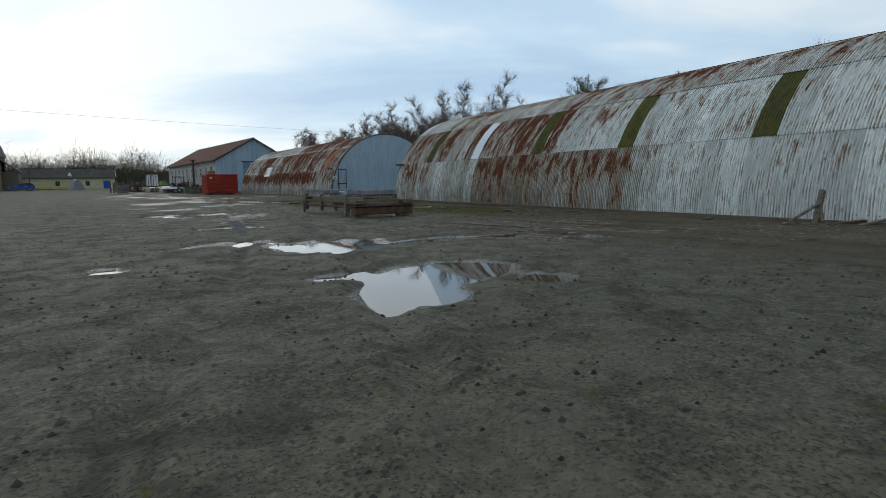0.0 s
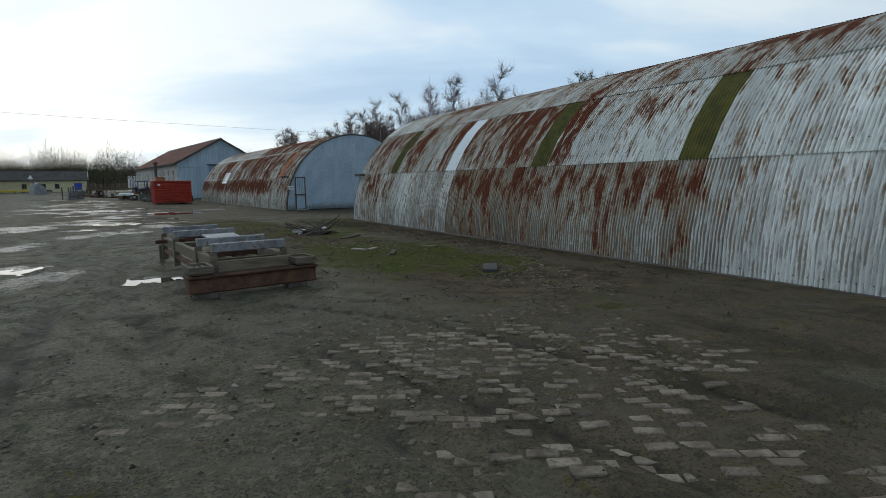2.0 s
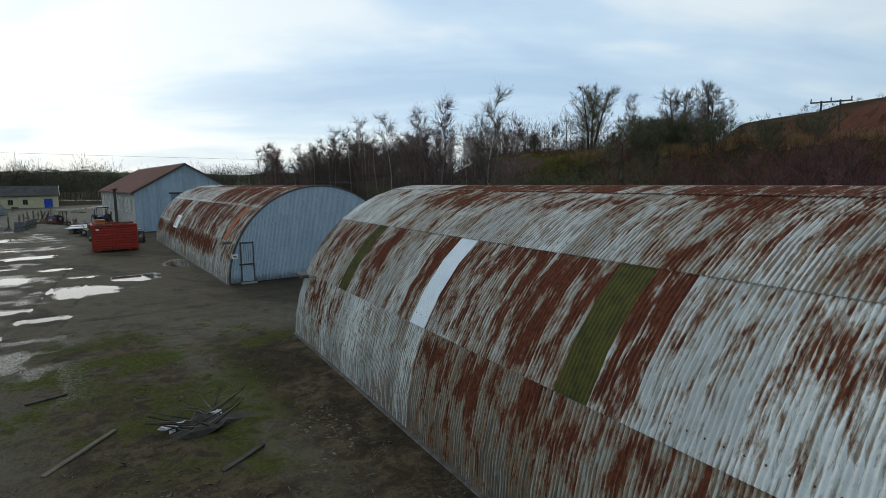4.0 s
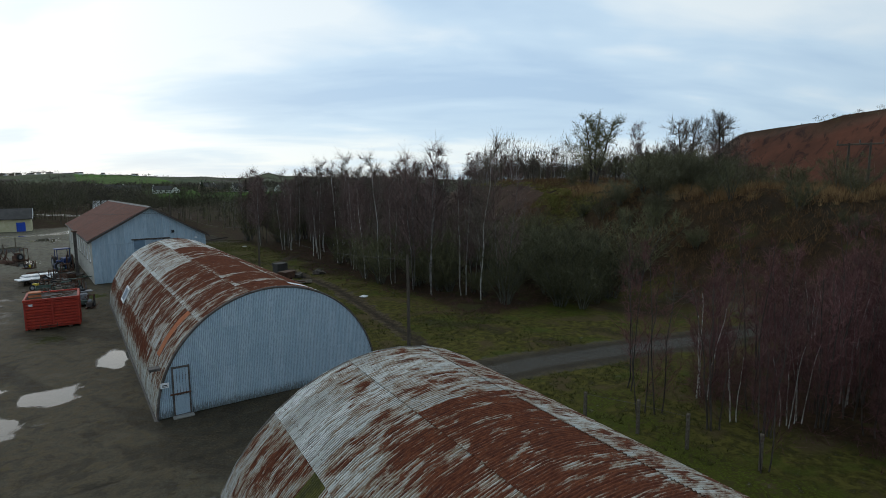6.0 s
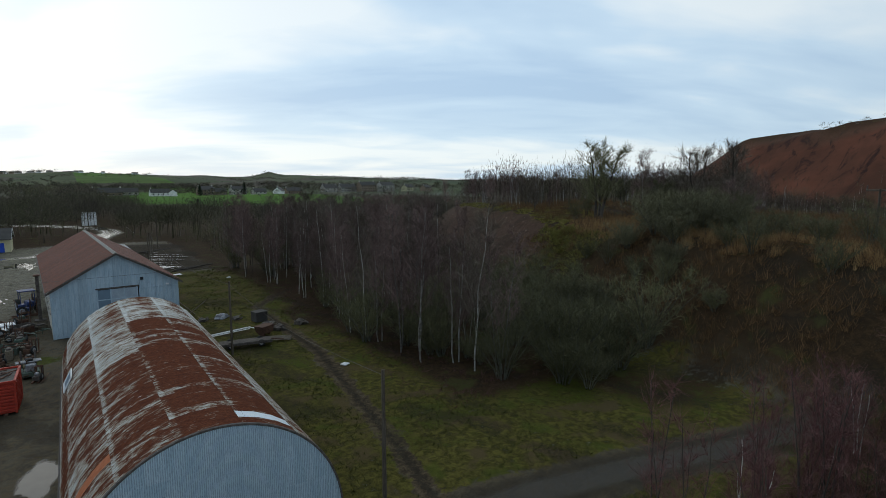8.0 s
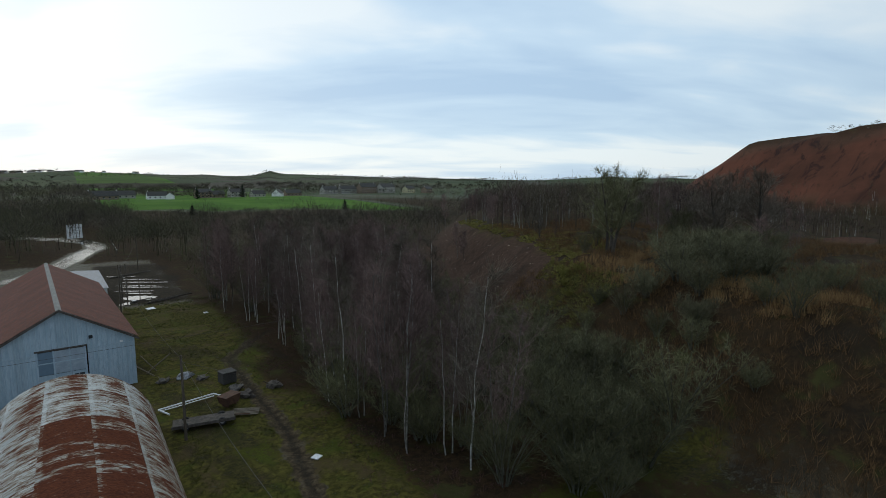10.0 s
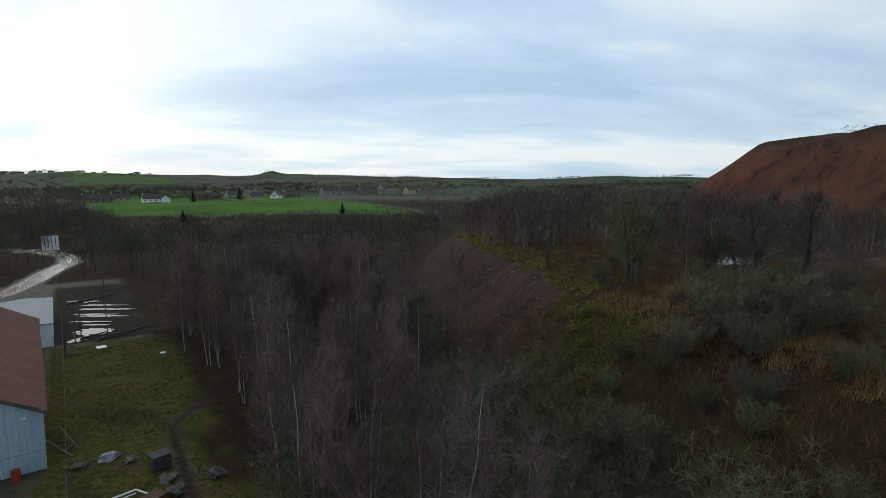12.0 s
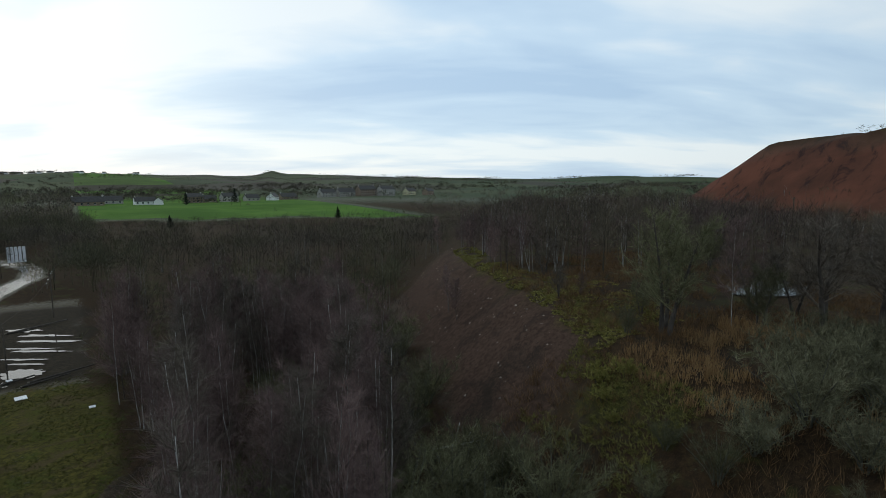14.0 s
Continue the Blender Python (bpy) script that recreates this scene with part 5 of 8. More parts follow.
part("bargeboard", prism([(CD + 0.38, CE - 0.15), (CD / 2, 4.95), (CD / 2, 5.15), (CD + 0.38, CE + 0.05)], CL + 0.3, CL + 0.36, "x"), M_WHITE, cream)
part("gutter", tube((-0.2, -0.42, CE - 0.12), (CL + 0.2, -0.42, CE - 0.12), 0.06), M_EDGE, cream)

barn = thing("tall_barn", "tall weathered barn with a steep corrugated roof", "barn", (-47.2, 106, 0.3), 0)
part("wall", box((0, 0, -0.3), (16.6, 0.4, 7.6)), M_OLDWOOD, barn, "brown timber and block wall")
part("wall", box((16.2, 0.41, -0.3), (16.6, 13.6, 7.6)), M_OLDWOOD, barn)
part("door", box((14.6, -0.08, -0.1), (15.9, -0.01, 6.2), 0.03), M_BLUE, barn, "tall faded blue sliding door")
part("gable", prism([(4.6, 7.6), (16.6, 7.6), (15.6, 11.2), (13.4, 14.4), (7.8, 14.4), (5.6, 11.2)], 0.0, 0.35), M_EDGE, barn, "grey sheeted gambrel gable")
for k in range(9):
    part("gable_rib", box((5.8 + k * 1.15, -0.05, 7.7), (5.86 + k * 1.15, -0.005, 10.8)), M_SLATE, barn)
for a, b in (((16.9, 7.4), (15.7, 11.3)), ((15.7, 11.3), (13.4, 14.5)), ((13.4, 14.5), (7.8, 14.5)), ((7.8, 14.5), (5.5, 11.3)), ((5.5, 11.3), (4.3, 7.4))):
    part("roof", prism([(a[0], a[1]), (b[0], b[1]), (b[0], b[1] + 0.18), (a[0], a[1] + 0.18)], -0.3, 13.8), M_SLATE, barn, "dark corrugated roof")
part("annexe_wall", box((16.65, 3.0, -0.3), (19.4, 12, 4.2)), M_OLDWOOD, barn, "low lean-to wall")
part("annexe_roof", prism([(16.6, 6.6), (19.7, 4.1), (19.7, 4.3), (16.6, 6.8)], 2.7, 12.3), M_SLATE, barn)


def wheel(parent, x, y, z, r, w, axis="y"):
    d = Vector((0, w / 2, 0)) if axis == "y" else Vector((w / 2, 0, 0))
    c = Vector((x, y, z))
    wh = part("wheel", tube(c - d, c + d, r, None, 18), M_TYRE, parent, "black tyre on a steel rim")
    part("rim", tube(c - d * 1.06, c + d * 1.06, r * 0.58, None, 14), M_WORNSTEEL, wh)
    return wh


car = thing("parked_car", "small dark blue hatchback parked on the yard", "car", (-26.4, 94.0, 0.38), 0)
profile = [(-2.05, 0.35), (-2.08, 0.75), (-1.95, 0.95), (-1.0, 1.02), (-0.25, 1.5), (0.9, 1.58), (1.7, 1.48), (2.02, 1.0), (2.05, 0.4), (1.6, 0.25), (-1.6, 0.25)]
bm = prism(profile, -0.82, 0.82)
bmesh.ops.bevel(bm, geom=list(bm.edges), offset=0.05, segments=2, affect="EDGES")
part("body", bm, M_CARBLUE, car, smooth_shade=False)
for y in (-0.835, 0.795):
    part("side_window", prism([(-0.72, 1.03), (-0.22, 1.42), (0.42, 1.48), (0.42, 1.03)], y, y + 0.04), M_GLASS, car)
    part("side_window", prism([(0.52, 1.03), (0.52, 1.48), (1.25, 1.48), (1.6, 1.06)], y, y + 0.04), M_GLASS, car)
part("windscreen", prism([(-0.92, 1.06), (-0.30, 1.46), (-0.33, 1.49), (-0.96, 1.08)], -0.70, 0.70), M_GLASS, car)
part("headlight", box((-2.10, -0.72, 0.68), (-1.98, -0.45, 0.84), 0.02), M_WHITE, car)
part("headlight", box((-2.10, 0.45, 0.68), (-1.98, 0.72, 0.84), 0.02), M_WHITE, car)
part("bumper", box((-2.14, -0.80, 0.36), (-2.02, 0.80, 0.56), 0.03), M_EDGE, car)
for x in (-1.3, 1.3):
    for y in (-0.78, 0.78):
        wheel(car, x, y, 0.30, 0.31, 0.2)

# ---- yard things ----
skip = thing("red_container", "red ribbed steel container with scrap on top", "container", (-5.55, 21.65, 0.0), -1.5)
KW, KD, KH = 3.25, 3.4, 2.25
part("body", box((0.03, 0.03, 0.12), (KW - 0.03, KD - 0.03, KH - 0.25), 0.02), M_RED, skip)
for z in [0.22 + k * 0.215 for k in range(9)]:
    part("rib", prism([(0.035, z), (-0.035, z + 0.04), (-0.035, z + 0.13), (0.035, z + 0.17)], 0.10, KW / 2 - 0.06, "x"), M_RED, skip)
    part("rib", prism([(0.035, z), (-0.035, z + 0.04), (-0.035, z + 0.13), (0.035, z + 0.17)], KW / 2 + 0.06, KW - 0.10, "x"), M_RED, skip)
for x in (0.0, KW / 2 - 0.06, KW - 0.12):
    part("post", box((x, -0.05, 0.08), (x + 0.12, 0.10, KH), 0.012), M_RED, skip)
for x in (0.0, KW - 0.12):
    part("post", box((x, KD - 0.1, 0.08), (x + 0.12, KD + 0.05, KH), 0.012), M_RED, skip)
for y in (0.3 + k * 0.42 for k in range(7)):
    part("side_rib", box((-0.04, y, 0.15), (0.035, y + 0.16, KH - 0.2), 0.012), M_RED, skip)
    part("side_rib", box((KW - 0.035, y, 0.15), (KW + 0.04, y + 0.16, KH - 0.2), 0.012), M_RED, skip)
for a, b in (((-0.03, -0.06, KH - 0.14), (KW + 0.03, 0.08, KH)), ((-0.03, KD - 0.08, KH - 0.14), (KW + 0.03, KD + 0.06, KH)), ((-0.03, 0.081, KH - 0.14), (0.11, KD - 0.081, KH)), ((KW - 0.11, 0.081, KH - 0.14), (KW + 0.03, KD - 0.081, KH))):
    part("top_rail", box(a, b, 0.015), M_RED, skip)
part("lid", box((0.1, 0.08, KH - 0.24), (KW - 0.1, KD - 0.08, KH - 0.12), 0.01), M_EDGE, skip, "muddy sheet lid")
for k in range(2):
    part("runner", box((0.3 + k * 2.2, -0.1, 0.0), (0.55 + k * 2.2, KD + 0.1, 0.12), 0.02), M_RUST, skip)
part("label_plate", box((0.30, -0.075, 1.78), (0.52, -0.055, 1.94), 0.004), M_WHITE, skip)
frame_stand = thing("steel_trestle", "low rusty trestle leaning by the red container", "trestle", (-4.2, 21.45, 0.0))
part("bar", tube((-0.55, 0, 0.32), (0.55, 0, 0.30), 0.022), M_RUST, frame_stand)
part("bar", tube((-0.55, -0.06, 0.14), (0.55, -0.06, 0.14), 0.02), M_RUST, frame_stand)
for k in (-0.5, 0, 0.5):
    part("leg", tube((k, -0.1, -0.02), (k, 0.02, 0.46), 0.02), M_RUST, frame_stand)
crate = thing("orange_crate", "orange-brown wooden crate on the container lid", "crate", (-5.25, 22.3, KH - 0.12), 4)
part("body", box((0, 0, 0), (0.75, 0.8, 0.5), 0.02), M_ORANGE, crate)
for z in (0.08, 0.34):
    part("batten", box((-0.02, -0.025, z), (0.77, -0.001, z + 0.09), 0.006), M_OLDWOOD, crate)


def scrap(name, label, category, at, rz, parts):
    ob = thing(name, label, category, at, rz)
    for nm, bm, mtl in parts:
        part(nm, bm, mtl, ob)
    return ob


R = random.Random(5)
for k in range(11):
    x, y = -5.0 + R.random() * 2.4, 22.2 + R.random() * 2.4
    ln, a = 0.6 + R.random() * 0.9, R.random() * 360
    scrap("scrap_bar", "rusty scrap bar lying on the container lid", "scrap metal", (x, y, KH - 0.10 + 0.03), a, [("bar", box((-ln / 2, -0.04, 0), (ln / 2, 0.04, 0.07), 0.01), M_RUST)])

# the engine lifter and the blue tractor beside the shed
lifter = thing("stacker_truck", "small grey pedestrian stacker truck with a light deck", "machine", (-2.0, 29.6, 0), 8)
part("chassis", box((-0.55, -0.8, 0.15), (0.55, 0.7, 0.55), 0.05), M_GREENPAINT, lifter)
part("mast", box((-0.50, 0.62, 0.1), (-0.38, 0.76, 1.9), 0.015), M_EDGE, lifter)
part("mast", box((0.38, 0.62, 0.1), (0.50, 0.76, 1.9), 0.015), M_EDGE, lifter)
part("deck", box((-0.85, -0.35, 1.15), (0.75, 0.35, 1.25), 0.03), M_WORNSTEEL, lifter)
part("motor", box((-0.3, -0.7, 0.55), (0.35, 0.1, 1.1), 0.06), M_WORNSTEEL, lifter)
part("seat", box((-0.25, -0.2, 1.25), (0.25, 0.25, 1.42), 0.05), M_TYRE, lifter)
for x in (-0.42, 0.42):
    wheel(lifter, x, -0.55, 0.24, 0.24, 0.16, "x")
    wheel(lifter, x, 0.5, 0.24, 0.24, 0.16, "x")

tractor = thing("old_tractor", "old blue tractor standing among scrap", "tractor", (-3.3, 56.0, 0.05), 12)
part("bonnet", box((-0.35, -1.9, 0.85), (0.35, -0.3, 1.45), 0.08), M_TRACTOR, tractor)
part("engine", box((-0.25, -1.7, 0.45), (0.25, 0.6, 0.85), 0.05), M_EDGE, tractor)
part("cab_floor", box((-0.7, -0.2, 0.7), (0.7, 1.1, 0.85), 0.04), M_TRACTOR, tractor)
for x in (-0.66, 0.66):
    for y in (-0.15, 1.05):
        part("cab_post", box((x - 0.04, y - 0.04, 0.85), (x + 0.04, y + 0.04, 2.35), 0.01), M_TRACTOR, tractor)
    wheel(tractor, x * 1.25, 0.65, 0.75, 0.75, 0.38, "x")
    wheel(tractor, x * 0.95, -1.5, 0.40, 0.40, 0.22, "x")
part("cab_roof", box((-0.8, -0.3, 2.35), (0.8, 1.2, 2.47), 0.05), M_TRACTOR, tractor)
part("seat", box((-0.25, 0.3, 0.86), (0.25, 0.8, 1.2), 0.06), M_TYRE, tractor)
part("exhaust", tube((0.25, -1.2, 1.4), (0.25, -1.2, 2.2), 0.04), M_RUST, tractor)
post_crane = thing("steel_mast", "dark upright steel mast beside the tractor", "mast", (-2.0, 50.5, 0), 0)
part("mast", box((-0.16, -0.16, 0), (0.16, 0.16, 4.9), 0.02), M_EDGE, post_crane)
part("foot", box((-0.5, -0.5, -0.05), (0.5, 0.5, 0.08), 0.02), M_EDGE, post_crane)
part("head", box((-0.3, -0.45, 4.9), (0.3, 0.45, 5.05), 0.03), M_RUST, post_crane)
for k, (x, y, z) in enumerate(((-5.6, 46.0, 0.0), (-5.4, 46.3, 0.16), (-5.9, 44.6, 0.0))):
    scrap("white_slab", "long white panel lying flat on the scrap heap", "panel", (x, y, z + 0.55), 8 + k * 5, [("slab", box((-1.5, -0.7, 0), (1.5, 0.7, 0.12), 0.04), M_WHITE), ("skid", box((-1.2, -0.5, -0.55), (-1.0, 0.5, -0.005), 0.02), M_OLDWOOD), ("skid", box((1.0, -0.5, -0.55), (1.2, 0.5, -0.005), 0.02), M_OLDWOOD)])
tints = (M_RUST, M_RUST, M_EDGE, M_WORNSTEEL, M_GREENPAINT, M_RUST, M_OLDWOOD)
names = (("engine_block", "rusty engine block"), ("machine_bed", "rusted steel machine bed"), ("axle", "old axle"), ("gearbox", "dark greasy gearbox"), ("scrap_bin", "open steel scrap bin"))
for k in range(26):
    x, y = -6.2 + R.random() * 4.6, 31.5 + R.random() * 17
    if y < 40:
        x = -6.4 + R.random() * 4.6
    nm, lb = names[k % 5]
    mtl = tints[R.randrange(len(tints))]
    ob = thing(nm, lb + " in the scrap row beside the shed", "scrap metal", (x, y, 0.0), R.random() * 360)
    w, d, h = 0.5 + R.random() * 0.7, 0.4 + R.random() * 0.6, 0.35 + R.random() * 0.55
    if nm in ("engine_block", "gearbox"):
        part("block", box((-w / 2, -d / 2, 0), (w / 2, d / 2, h), 0.05), mtl, ob)
        part("cover", box((-w / 3, -d / 3, h), (w / 3, d / 3, h + 0.15), 0.04), M_EDGE, ob)
        part("pulley", tube((w / 2, 0, h / 2), (w / 2 + 0.1, 0, h / 2), h * 0.35, None, 14), M_RUST, ob)
    elif nm == "machine_bed":
        for s in (-1, 1):
            part("rail", box((-w, s * d - 0.04, h), (w, s * d + 0.04, h + 0.09), 0.01), mtl, ob)
            for q in (-1, 1):
                part("leg", box((q * w - 0.04, s * d - 0.035, 0), (q * w + 0.04, s * d + 0.035, h), 0.01), mtl, ob)
        part("tie", box((-0.04, -d, h + 0.01), (0.04, d, h + 0.08), 0.01), mtl, ob)
    elif nm == "axle":
        part("beam", tube((-w, 0, 0.3), (w, 0, 0.3), 0.06), mtl, ob)
        for q in (-1, 1):
            wheel(ob, q * w, 0, 0.3, 0.3, 0.18, "x")
    else:
        bm = box((-w, -d, 0), (w, d, 0.06), 0.01)
        part("floor", bm, mtl, ob)
        for a, b in (((-w, -d, 0.06), (w, -d + 0.04, h)), ((-w, d - 0.04, 0.06), (w, d, h)), ((-w, -d + 0.04, 0.06), (-w + 0.04, d - 0.04, h)), ((w - 0.04, -d + 0.04, 0.06), (w, d - 0.04, h))):
            part("side", box(a, b, 0.008), mtl, ob)

def scrap_machine(x, y, rz, w, h, body, accent, label):
    """A stripped machine: skid, block, upright frame, shafts, and a flywheel or drum."""
    ob = thing("stripped_machine", label, "scrap machine", (x, y, 0.0), rz, "stripped machines")
    for q in (-0.32, 0.32):
        part("skid", box((-w, q * w - 0.06, 0), (w, q * w + 0.06, 0.12), 0.012), M_RUST, ob)
    part("block", box((-w * 0.6, -w * 0.36, 0.121), (w * 0.35, w * 0.36, h * 0.5), 0.04), body, ob)
    part("housing", box((-w * 0.45, -w * 0.25, h * 0.5 + 0.001), (w * 0.05, w * 0.22, h * 0.72), 0.05), accent, ob)
    for sx in (0.45, 0.92):
        for sy in (-0.34, 0.34):
            part("upright", box((sx * w - 0.035, sy * w - 0.035, 0.121), (sx * w + 0.035, sy * w + 0.035, h), 0.008), M_RUST, ob)
        part("top_bar", box((sx * w - 0.04, -0.40 * w, h + 0.001), (sx * w + 0.04, 0.40 * w, h + 0.07), 0.008), M_RUST, ob)
    part("brace", tube((0.45 * w, -0.34 * w, 0.15), (0.92 * w, -0.34 * w, h - 0.05), 0.025), M_EDGE, ob)
    part("brace", tube((0.92 * w, 0.34 * w, 0.15), (0.45 * w, 0.34 * w, h - 0.05), 0.025), M_EDGE, ob)
    part("shaft", tube((-w * 0.2, -w * 0.55, h * 0.38), (-w * 0.2, w * 0.55, h * 0.38), 0.035), M_WORNSTEEL, ob)
    wheel(ob, -w * 0.2, -w * 0.52, h * 0.38, h * 0.27, 0.09)
    part("pipe", tube((-w * 0.45, 0.1, h * 0.7), (-w * 0.75, 0.25, h * 1.05), 0.03), M_RUST, ob)
    part("loose_bar", tube((-w * 1.2, -w * 0.7, 0.04), (w * 0.9, -w * 0.9, 0.35), 0.03), M_RUST, ob)


for x, y, rz, w, h, body, accent, lb in (
    (-4.9, 44.4, 20, 0.95, 1.35, M_RUST, M_RUST, "tall rusty stripped machine in the scrap row"),
    (-3.2, 41.0, 100, 0.85, 1.2, M_RUST, M_EDGE, "rust-brown machine frame with a flywheel"),
    (-5.4, 39.6, -30, 0.9, 1.1, M_EDGE, M_YELLOW, "dark machine with a faded yellow cover"),
    (-2.3, 36.2, 60, 0.8, 1.25, M_RUST, M_RUST, "brown rusted machine beside the shed wall"),
    (-3.0, 29.4, 10, 0.9, 1.3, M_WORNSTEEL, M_EDGE, "grey stripped engine on steel skids"),
    (-1.5, 28.0, 75, 0.6, 1.0, M_EDGE, M_WORNSTEEL, "small dark engine standing by the hut"),
    (-3.4, 48.4, -70, 1.1, 1.5, M_RUST, M_GREENPAINT, "large rusted machine with a green housing"),
    (-4.3, 33.6, 140, 0.8, 1.0, M_RUST, M_RUST, "low rusty pump set among scrap"),
    (-3.5, 53.6, 5, 1.2, 1.9, M_TRACTOR, M_TRACTOR, "tall dull blue machine on a dark steel stand"),
    (-8.4, 68.0, 40, 1.1, 1.6, M_RUST, M_RUST, "rusted frame machine at the yard's far edge"),
    (-6.9, 58.5, -15, 0.7, 0.9, M_YELLOW, M_EDGE, "small yellow machine on the yard"),
):
    scrap_machine(x, y, rz, w, h, body, accent, lb)

# posts, tilted slabs and scrap along the yard's edge
for k, (x, y) in enumerate(((-13.2, 54), (-12.5, 60), (-12.2, 63), (-11.9, 66), (-11.4, 70), (-11.0, 74), (-10.7, 77), (-9.7, 85))):
    h = 1.3 + 0.7 * R.random()
    ob = thing("fence_post", "dark weathered fence post", "post", (x, y, 0.0), R.random() * 90, "yard posts")
    part("post", prism([(-0.08, -0.1), (0.08, -0.1), (0.07, h - 0.05), (0.0, h), (-0.07, h - 0.06)], -0.08, 0.08), M_OLDWOOD, ob)
    part("nail_plate", box((-0.05, -0.09, h * 0.6), (0.05, -0.079, h * 0.68)), M_RUST, ob)
for k, (x, y, rz) in enumerate(((-12.1, 51.5, 20), (-11.6, 54.5, 65), (-11.1, 57.5, 40))):
    ob = thing("leaning_board", "pale board leaning against the posts", "board", (x, y, 0.0), rz)
    part("board", box((-0.5, -0.03, 0), (0.5, 0.03, 1.3), 0.01, Matrix.Rotation(radians(18), 4, "X")), M_WORNSTEEL, ob)
    part("batten", box((-0.5, -0.06, 0.5), (0.5, -0.031, 0.6), 0.005, Matrix.Rotation(radians(18), 4, "X")), M_OLDWOOD, ob)
pile = thing("scrap_heap", "tall brown heap of rusted machine frames", "scrap heap", (-9.9, 66, 0.05))
for k in range(9):
    a, ln = R.random() * 6.28, 1.0 + R.random() * 0.9
    part("bar", tube((R.uniform(-.8, .8), R.uniform(-.8, .8), 0.0), (math.cos(a) * 0.5, math.sin(a) * 0.5, ln), 0.05), M_RUST, pile)
part("base", lump(0.9, 3, (1.2, 1, 0.5)), M_RUST, pile)
dump = thing("digger_bucket", "grey spoil bucket and arm resting on the yard", "machine", (-17.5, 92, 0.4), 30)
part("bucket", prism([(-1.2, 0), (1.3, 0), (1.0, 1.2), (0.0, 2.2), (-0.6, 1.8)], -0.8, 0.8), M_WORNSTEEL, dump)
part("arm", tube((-0.4, 0, 1.6), (-1.0, 0, 3.0), 0.12), M_WORNSTEEL, dump)
part("sign_triangle", prism([(-1.4, 2.9), (-0.6, 2.9), (-1.0, 3.6)], -0.05, 0.05), M_WHITE, dump)
for k, (x, y, w, mtl) in enumerate(((-23.5, 112, 3.6, M_YELLOW), (-19.8, 113, 3.2, M_YELLOW), (-16.4, 113.5, 1.2, M_EDGE), (-26.2, 109, 1.6, M_WHITE))):
    ob = thing("pallet_stack", "low stack of painted barriers on the yard", "stack", (x, y, 0.35), 0)
    part("top", box((-w / 2, -0.5, 0.35), (w / 2, 0.5, 0.75), 0.04), mtl, ob)
    for q in (-0.4, 0.3):
        part("bearer", box((q * w, -0.5, 0), (q * w + 0.15, 0.5, 0.35), 0.02), M_OLDWOOD, ob)

# ---- the timber and steel cradle in the near yard ----
cradle = thing("steel_cradle", "weathered timber and steel cradle with grey cross bars", "cradle", (-9.50, -26.92, 0.0), 2.0)
part("front_beam", box((-1.07, -0.18, 0.08), (1.07, 0.10, 0.34), 0.025), M_RUST, cradle, "heavy rusty front beam")
part("front_flange", box((-1.09, -0.24, 0.335), (1.09, 0.16, 0.38), 0.012), M_RUST, cradle)
for x in (-0.78, 0.72):
    part("foot_block", box((x - 0.18, -0.16, -0.04), (x + 0.18, 0.12, 0.10), 0.03), M_EDGE, cradle)
for s in (-1, 1):
    x = s * 0.87
    pocket = part("end_box", box((x - 0.17, -0.22, 0.392), (x + 0.17, 0.30, 0.42), 0.01), M_OLDWOOD, cradle, "open steel end box")
    for a, b in (((x - 0.19, -0.24, 0.42), (x + 0.19, -0.20, 0.53)), ((x - 0.19, 0.28, 0.42), (x + 0.19, 0.32, 0.53)), ((x - 0.19, -0.20, 0.42), (x - 0.15, 0.28, 0.53)), ((x + 0.15, -0.20, 0.42), (x + 0.19, 0.28, 0.53))):
        part("box_side", box(a, b, 0.006), M_OLDWOOD, pocket)
for s in (-1, 1):
    for k in range(3):
        part("stud", box((s * 0.87 - 0.12 + k * 0.09, -0.14, 0.421), (s * 0.87 - 0.06 + k * 0.09, 0.22, 0.50), 0.01), M_EDGE, cradle, "dark steel stud")
part("board", box((-0.60, -0.10, 0.392), (0.60, -0.04, 0.58), 0.012), M_OLDWOOD, cradle, "stained timber board")
for s in (-1, 1):
    x = s * 0.58
    part("side_beam", box((x - 0.05, 0.12, 0.42), (x + 0.05, 5.1, 0.62), 0.015), M_OLDWOOD, cradle)
    part("lower_rail", box((x - 0.04, 0.3, 0.24), (x + 0.04, 4.9, 0.33), 0.01), M_RUST, cradle)
for k, y in enumerate((0.15, 1.25, 3.35, 4.75)):
    w = 0.60
    part("cross_bar", box((-w - 0.02, y - 0.045, 0.70), (w + 0.02, y + 0.045, 0.85), 0.012), M_WORNSTEEL, cradle, "grey flaking cross bar")
    part("cross_flange", box((-w - 0.02, y + 0.046, 0.80), (w + 0.02, y + 0.13, 0.84), 0.008), M_WORNSTEEL, cradle)
    for s in (-1, 1):
        part("upright", box((s * w - 0.06, y - 0.04, 0.1 if k else 0.40), (s * w + 0.06, y + 0.04, 0.698), 0.012), M_OLDWOOD, cradle)
    part("brace", box((-0.56, y + 0.2, 0.45), (0.56, y + 0.26, 0.56), 0.01), M_RUST if k % 2 else M_OLDWOOD, cradle)
for s in (-1, 1):
    for y in (1.25, 4.9):
        part("leg", box((s * 0.66 - 0.05, y - 0.05, -0.05), (s * 0.66 + 0.05, y + 0.05, 0.42), 0.012), M_OLDWOOD, cradle)
part("loose_plate", box((-0.2, 2.3, 0.56), (0.45, 2.8, 0.6), 0.01, Matrix.Rotation(radians(4), 4, "X")), M_WORNSTEEL, cradle, "loose pale plate")
